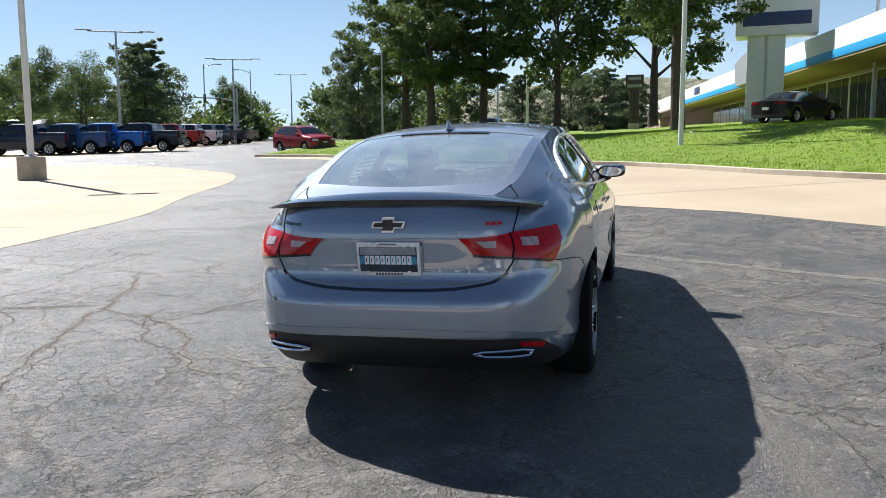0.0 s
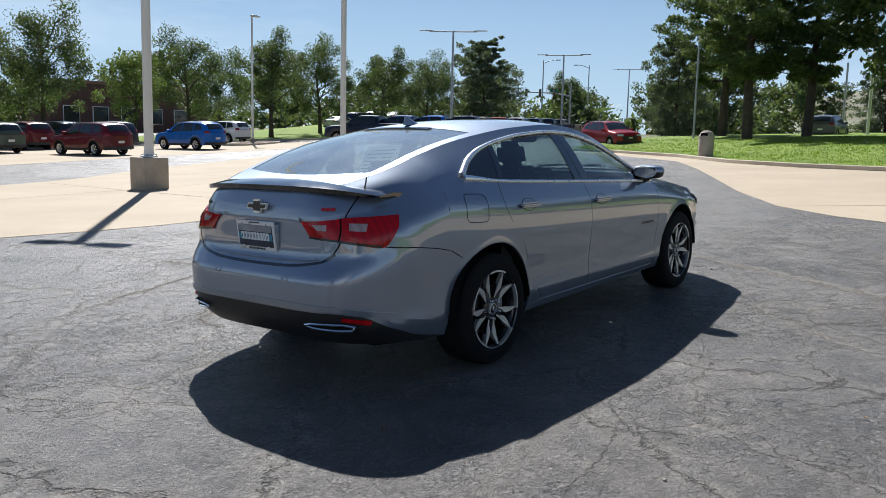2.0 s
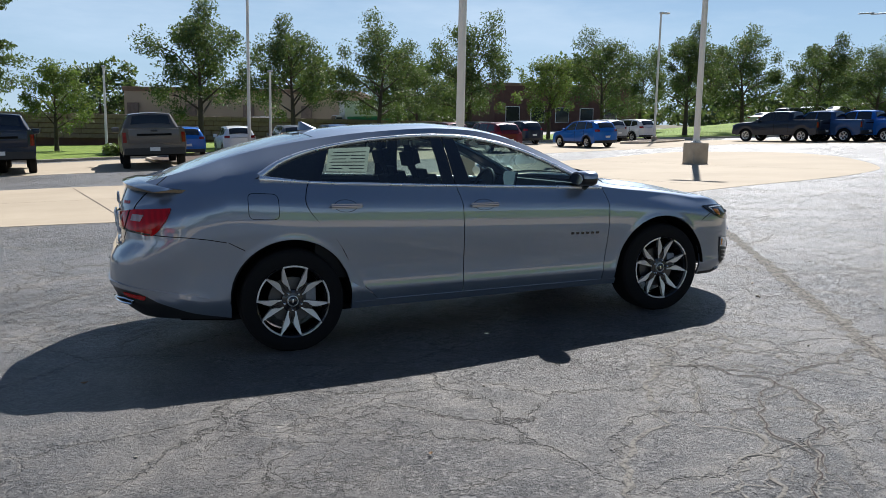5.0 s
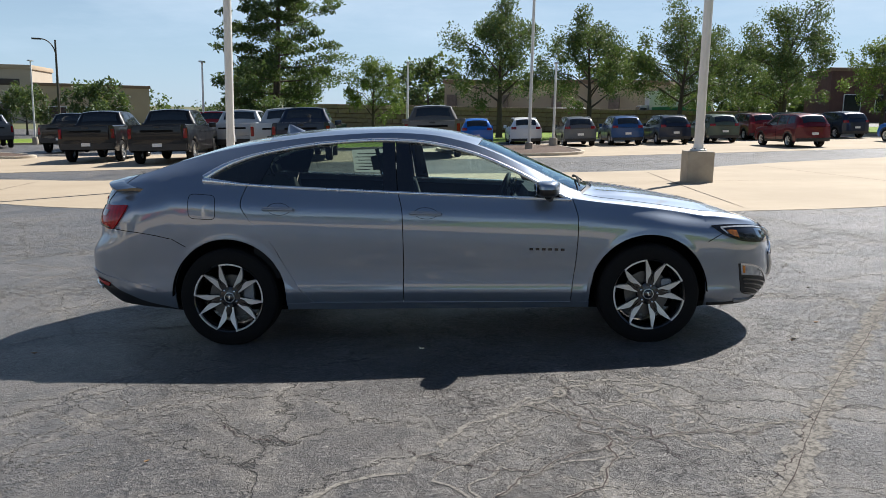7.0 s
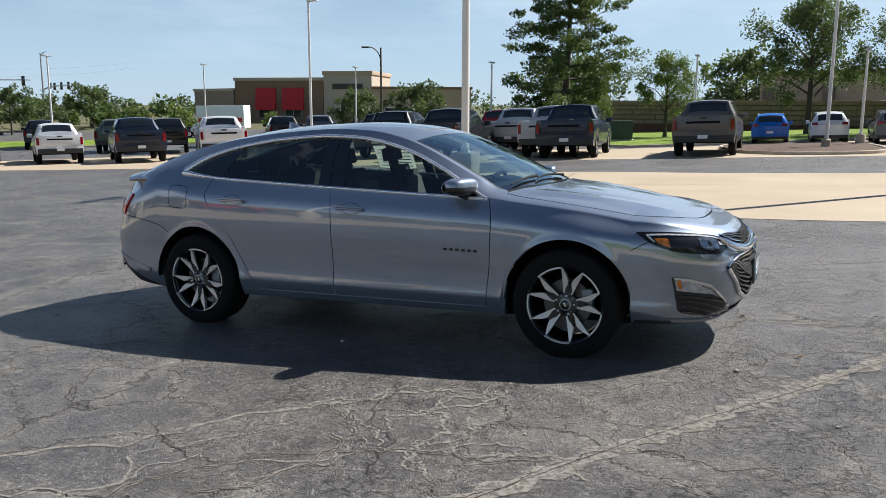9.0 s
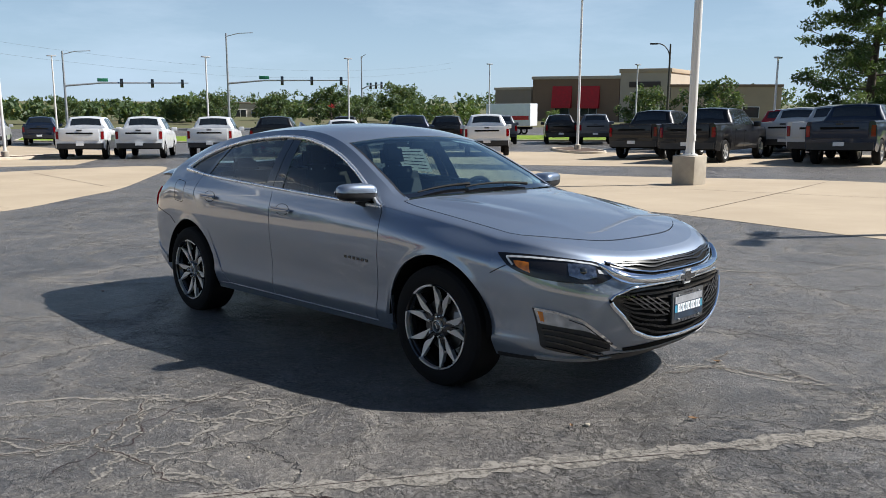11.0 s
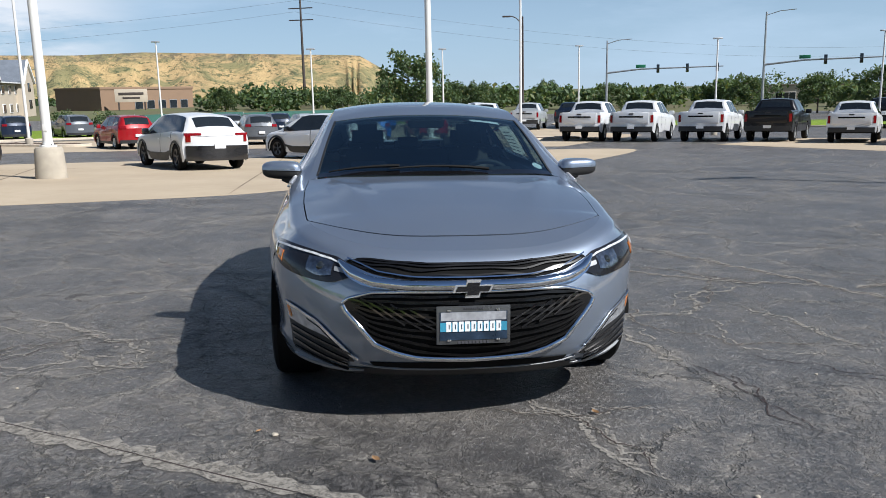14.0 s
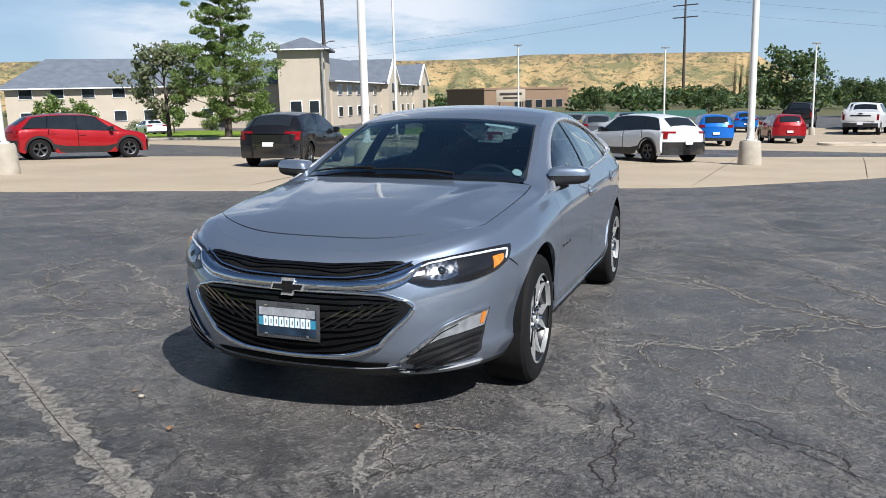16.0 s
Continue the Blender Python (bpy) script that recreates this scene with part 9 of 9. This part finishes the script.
# the showroom on the rise, its far end first
SHOW_A, SHOW_B = (150.0, -0.6), (30.0, -15.6)
b = building("showroom", "white showroom with a bright blue fascia band", SHOW_A, SHOW_B, 20, 2.5, 6.2, STUCCO, SIGN_WHITE, 0.5, [(62 + 4 * k, 65.8 + 4 * k, 0.2, 3.1) for k in range(14)])
slab(b, "soffit", 20.0, 121.0, -3.6, -0.02, 3.28, 3.40, SOFFIT, 0.01, "tan boarded soffit")
slab(b, "fascia", 20.0, 121.0, -3.6, -0.02, 3.42, 4.95, SIGN_WHITE, 0.05)
slab(b, "blue_band", 64.0, 121.05, -3.66, -3.55, 3.40, 3.85, SIGN_BLUE, 0.02, "bright blue band on the fascia")
slab(b, "sign_bar", 70.0, 72.5, -3.66, -3.60, 4.05, 4.70, SIGN_NAVY, 0.02, "dark bar in place of a mark")
part("entrance_panel", prism_mesh("entrance_panel", [(89.0, 3.45), (96.5, 3.45), (97.6, 6.5), (88.6, 5.2)], -4.0, -3.68, METAL_GREY, "y"), b, "slanting silver panel over the entrance")


def pylon(x, y, base, top, low, width, column, depth, turn, panel, label, shift=0.0):
    ob = thing("pylon_sign", label, "sign", pose(x, y, base, 0, 0, turn))
    for k in (-1, 1):
        part("column", box_mesh("column", (column * 0.46, depth * 0.6, low - base + 0.3), panel, (k * column * 0.27, 0, (low - base + 0.3) / 2), 0.03), ob)
    part("column_web", box_mesh("column_web", (column * 0.3, depth * 0.4, low - base + 0.3), panel, (0, 0, (low - base + 0.3) / 2)), ob)
    part("plinth", box_mesh("plinth", (column * 1.1, depth * 0.7, 0.5), BASE_STONE, (0, 0, 0.0), 0.03), ob)
    part("panel", box_mesh("panel", (width, depth, top - low), panel, (-shift, 0, (top + low) / 2 - base), 0.05), ob)
    rows = max(2, int((top - low) / 1.6))
    step = (top - low) / rows
    for k in range(rows):
        for s in (1, -1):
            part("sign_bar", box_mesh("sign_bar", (width * (0.82 - 0.12 * (k % 2)), 0.03, step * 0.42), SIGN_NAVY if panel is SIGN_WHITE else METAL_GREY, (-shift, s * (depth / 2 + 0.01), low - base + step * (k + 0.5)), 0.01), ob)
    return ob


pylon(45.4, -7.8, 2.6, 13.0, 7.65, 4.4, 2.05, 2.2, 82.7, SIGN_WHITE, "tall white pylon sign with dark bars", 0.5)
pylon(68.8, 0.0, 3.2, 7.7, 6.4, 1.55, 0.85, 0.6, 89, POLE_BROWN, "dark pylon sign before the showroom")

# the hotel to the west
H_WIN = [(1.5 + 3.6 * k, 3.1 + 3.6 * k, z, z + 1.5) for k in range(8) for z in (1.2, 4.2)]
building("hotel", "beige hotel block with a blue-grey hipped roof", (-72, -83), (-93, -58), 16, -1.2, 4.2, STUCCO_PALE, windows=[(a, b, l - 0.2, t - 0.3) for a, b, l, t in H_WIN], pitched=(3.9, 5.0))
building("hotel_tower", "beige hotel tower with a steep blue-grey roof", (-78.0, -48.0), (-80.0, -43.0), 6, -1.2, 7.7, STUCCO_PALE, windows=[(1.2, 2.6, 1.5, 3.0), (3.4, 4.6, 1.5, 3.0)], pitched=(1.4, 3.2))
wing = building("hotel_wing", "long beige hotel wing with a blue-grey roof and white gables", (-84.5, -44.5), (-134.5, -52), 14, -1.2, 4.2, STUCCO_PALE, windows=[(2 + 4 * k, 3.6 + 4 * k, z, z + 1.3) for k in range(12) for z in (0.9, 3.6)], pitched=(3.7, 5.0))
for x0, w in ((22.0, 6.0), (43.0, 6.5)):
    part("gable", prism_mesh("gable", [(x0, 0.0), (x0 + w, 0.0), (x0 + w, 5.6), (x0 + w / 2, 8.4), (x0, 5.6)], -1.2, 5.0, STUCCO_PALE, "y"), wing)
    for s in (1, -1):
        cx = x0 + w / 2
        part("gable_trim", prism_mesh("gable_trim", [(cx, 8.9), (cx + s * (w / 2 + 0.5), 5.6), (cx + s * (w / 2 + 0.5), 5.15), (cx, 8.4)][::s], -1.5, -1.22, SIGN_WHITE, "y"), wing)
        part("gable_roof", prism_mesh("gable_roof", [(cx, 8.9), (cx + s * (w / 2 + 0.5), 5.6), (cx + s * (w / 2 + 0.5), 5.15), (cx, 8.4)][::s], -1.21, 5.2, SLATE_ROOF, "y"), wing)
    for z in (1.4, 4.0):
        part("window", box_mesh("window", (1.6, 0.12, 1.3), WINDOW_DARK, (x0 + w / 2, -1.22, z + 0.65), 0.02), wing)
b = building("motel", "low brown motel with a cream name board", (-162, -48.6), (-181, -34.5), 14, -2.2, 3.2, STUCCO_BROWN, STUCCO_BROWN, 0.5, [(8 + 3 * k, 10 + 3 * k, 1.4, 3.2) for k in range(5)])
b2 = thing("name_board", "cream name board with dark bars", "sign", pose(-160.5, -45.5, 0.7, 0, 0, 101))
part("board", box_mesh("board", (6.0, 0.3, 2.5), STUCCO_PALE, (3.0, 0, 1.25), 0.03), b2)
part("sign_bar", box_mesh("sign_bar", (4.6, 0.05, 0.5), POLE_BROWN, (3.0, -0.17, 1.6), 0.01), b2)
part("sign_bar", box_mesh("sign_bar", (3.2, 0.05, 0.35), POLE_BROWN, (3.0, -0.17, 0.8), 0.01), b2)
for s in (0.6, 5.4):
    part("post", box_mesh("post", (0.3, 0.25, 4.2), POLE_BROWN, (s, 0, -1.6)), b2)
b = building("far_dealership", "low pale dealership building with a red sign far off", (-166, 79), (-144, 115), 18, -2.5, 1.2, STUCCO_PALE, STUCCO_GREY, 0.3, [(2 + 5 * k, 6 + 5 * k, 0.4, 2.4) for k in range(8)])
slab(b, "red_sign", 32, 35.5, -0.25, -0.02, 2.6, 3.9, SIGN_RED, 0.03, "plain red sign panel")


def screen_fence(points, height, mat, label):
    ob = thing("screen_fence", label, "fence", Matrix.Identity(4))
    for (ax, ay), (bx, by) in zip(points, points[1:]):
        L = math.hypot(bx - ax, by - ay)
        ang = math.degrees(math.atan2(by - ay, bx - ax))
        z = ground_z(ax, ay)
        me = box_mesh("screen", (L, 0.06, height), mat, (L / 2, 0, height / 2))
        part("screen", me, ob).matrix_local = pose(ax, ay, z, 0, 0, ang)
        part("post", tube_mesh("post", [(0, 0, -0.1), (0, 0, height + 0.15)], 0.05, POLE_GREY, 8), ob).matrix_local = Matrix.Translation((ax, ay, z))


screen_fence([(-96, -26), (-102, -14), (-108, -2)], 0.9, FENCE_GREEN, "low dark green screen fence beside the road")


def box_truck(x, y, heading, label, band):
    ob = thing("box_truck", label, "truck", ground_pose(x, y, heading), "trucks")
    part("cargo_box", box_mesh("cargo_box", (5.4, 2.4, 2.5), VAN_WHITE, (-1.2, 0, 2.25), 0.04), ob)
    part("side_band", box_mesh("side_band", (5.0, 2.44, 0.45), band, (-1.2, 0, 1.9), 0.02), ob, "coloured band along the box")
    part("cab", prism_mesh("cab", [(1.6, 0.6), (3.3, 0.6), (3.4, 1.3), (2.6, 1.45), (2.2, 2.25), (1.6, 2.3)], -1.05, 1.05, VAN_WHITE, "y"), ob)
    part("windscreen", prism_mesh("windscreen", [(2.62, 1.47), (2.64, 1.48), (2.24, 2.2), (2.22, 2.2)], -0.9, 0.9, WINDOW_DARK, "y"), ob)
    for s in (1, -1):
        part("side_window", box_mesh("side_window", (0.6, 0.03, 0.55), WINDOW_DARK, (2.0, s * 1.06, 1.8), 0.01), ob)
    part("chassis", box_mesh("chassis", (6.6, 0.9, 0.3), DARK_UNDER, (-0.3, 0, 0.75)), ob)
    rim, tyre, disc = lot_wheel(0.42, 0.26, 8, METAL_GREY)
    for cx in (-2.4, 2.5):
        for s in (1, -1):
            w = part("wheel", rim, ob)
            w.matrix_local = Matrix.Translation((cx, s * 0.98, 0.42)) @ (Matrix.Rotation(math.pi, 4, "Z") if s < 0 else Matrix.Identity(4))
            part("tyre", tyre, w)
    return ob


box_truck(17.0, 66.5, 178, "white and green box truck on the road", TRUCK_GREEN)
box_truck(-59, 67.5, 200, "white and red box truck on the road", SIGN_RED)

# ---- signals, wires and far hills ----
def signal_mast(x, y, top, arm, arm_z, heads, label="grey signal mast with a long arm"):
    ob = thing("signal_mast", label, "traffic light", Matrix.Translation((x, y, ground_z(x, y))), "signal masts")
    g = ground_z(x, y)
    part("shaft", tube_mesh("shaft", [(0, 0, 0), (0, 0, top - g)], 0.14, POLE_GREY, 10, [0.17, 0.10]), ob)
    dx, dy = arm[0] - x, arm[1] - y
    bar = part("mast_arm", tube_mesh("mast_arm", [(0, 0, arm_z - g - 0.5), (dx * 0.3, dy * 0.3, arm_z - g - 0.1), (dx, dy, arm_z - g)], 0.09, POLE_GREY, 8, [0.12, 0.1, 0.06]), ob)
    part("lamp_arm", tube_mesh("lamp_arm", [(0, 0, top - g - 0.4), (dx * 0.1, dy * 0.1, top - g), (dx * 0.22, dy * 0.22, top - g + 0.1)], 0.05, POLE_GREY, 6), ob)
    ang = math.atan2(dy, dx)
    for k in heads:
        h = part("signal_head", box_mesh("signal_head", (0.36, 0.3, 1.05), GLOSS_BLACK, (0, 0, 0), 0.03), bar)
        h.matrix_local = Matrix.Translation((dx * k, dy * k, arm_z - g - 0.1)) @ Matrix.Rotation(ang, 4, "Z")
    s = part("sign_bar", box_mesh("sign_bar", (1.2, 0.05, 0.4), SIGN_GREEN, (0, 0, 0), 0.01), bar, "green street sign, plain")
    s.matrix_local = Matrix.Translation((dx * 0.3, dy * 0.3, arm_z - g + 0.25)) @ Matrix.Rotation(ang, 4, "Z")
    return ob


signal_mast(-99, 33, 7.5, (-93, 46), 3.9, (0.45, 0.7, 0.95))
signal_mast(-86.7, 48, 9.8, (-78.5, 60), 4.3, (0.45, 0.7, 0.95))
signal_mast(95.5, 53.0, 9.6, (91.5, 59.5), 8.3, (0.3, 0.55, 0.8))
signal_mast(-105, 83.5, 9.2, (-93, 78), 4.3, (0.45, 0.7, 0.95))

pylon_ob = thing("power_pole", "tall grey power pole with three crossarms", "power pole", pose(-294, -16, ground_z(-294, -16), 0, 0, 70))
part("shaft", tube_mesh("shaft", [(0, 0, 0), (0, 0, 38)], 0.5, POLE_BROWN, 8, [0.6, 0.3]), pylon_ob)
for z in (28, 32, 36):
    part("crossarm", box_mesh("crossarm", (9, 0.3, 0.35), POLE_BROWN, (0, 0, z)), pylon_ob)
for k, (x0, y0, z0, x1, y1, z1) in enumerate(((-294, -16, 34, -420, 420, 30), (-294, -16, 34, -260, -420, 34), (-294, -18, 30, -420, 418, 26), (-294, -18, 30, -260, -422, 30))):
    pts = [(x0 + (x1 - x0) * i / 14, y0 + (y1 - y0) * i / 14, z0 + (z1 - z0) * i / 14 - 14 * (1 - (2 * i / 14 - 1) ** 2)) for i in range(15)]
    tagged(new("power_line", tube_mesh("power_line", pts, 0.03, WIRE, 5)), "thin dark power line sagging from the far pole", "power line", "power lines")


def ridge(name, crest, base, depth, mat, label, seed):
    """A far ridge: a crest line, a slope with gullies below it and a back."""
    rng = random.Random(seed)
    fine = []
    for (a, b) in zip(crest, crest[1:]):
        for k in range(14):
            f = k / 14
            fine.append([a[i] + (b[i] - a[i]) * f for i in range(3)])
    fine.append(list(crest[-1]))
    verts, rows = [], 9
    for i, (x, y, z) in enumerate(fine):
        d = math.hypot(x, y)
        ux, uy = x / d, y / d
        gully = 0.5 + 0.5 * math.sin(i * 0.9 + 1.7 * math.sin(i * 0.37))
        for j in range(rows):
            f = j / (rows - 2)
            if j == rows - 1:
                q, h = depth * 1.5, base
                verts.append((x + ux * q, y + uy * q, z * 0.9))
                continue
            out = -depth * (1 - f) * (1 + 0.22 * gully * math.sin(math.pi * f))
            h = base + (z - base) * (f ** 1.25 if f < 0.75 else 0.70 + 0.30 * (f - 0.75) / 0.25) + rng.uniform(-0.015, 0.015) * (z - base)
            verts.append((x + ux * out, y + uy * out, h if j < rows - 2 else z))
    faces = [(i * rows + j, (i + 1) * rows + j, (i + 1) * rows + j + 1, i * rows + j + 1) for i in range(len(fine) - 1) for j in range(rows - 1)]
    me = mesh_of(name, verts, faces, mat, angle=0)
    bm = bmesh.new()
    bm.from_mesh(me)
    bmesh.ops.recalc_face_normals(bm, faces=bm.faces)
    if sum(f.normal.z for f in bm.faces) < 0:
        bmesh.ops.reverse_faces(bm, faces=bm.faces)
    bm.to_mesh(me)
    bm.free()
    return tagged(new(name, me), label, "hills", kind="structure")


ridge("mesa", [(-420, -900, 40), (-646, -690, 50), (-672, -664, 51), (-780, -520, 48), (-880, -343, 46), (-901, -282, 46), (-919, -218, 49), (-936, -126, 47), (-944, -3, 44), (-944, 14, 43), (-944, 48, 23), (-942, 77, 1), (-942, 110, -4)],
      -6.0, 130, HILL, "dry tan mesa with a flat top far off", 4)
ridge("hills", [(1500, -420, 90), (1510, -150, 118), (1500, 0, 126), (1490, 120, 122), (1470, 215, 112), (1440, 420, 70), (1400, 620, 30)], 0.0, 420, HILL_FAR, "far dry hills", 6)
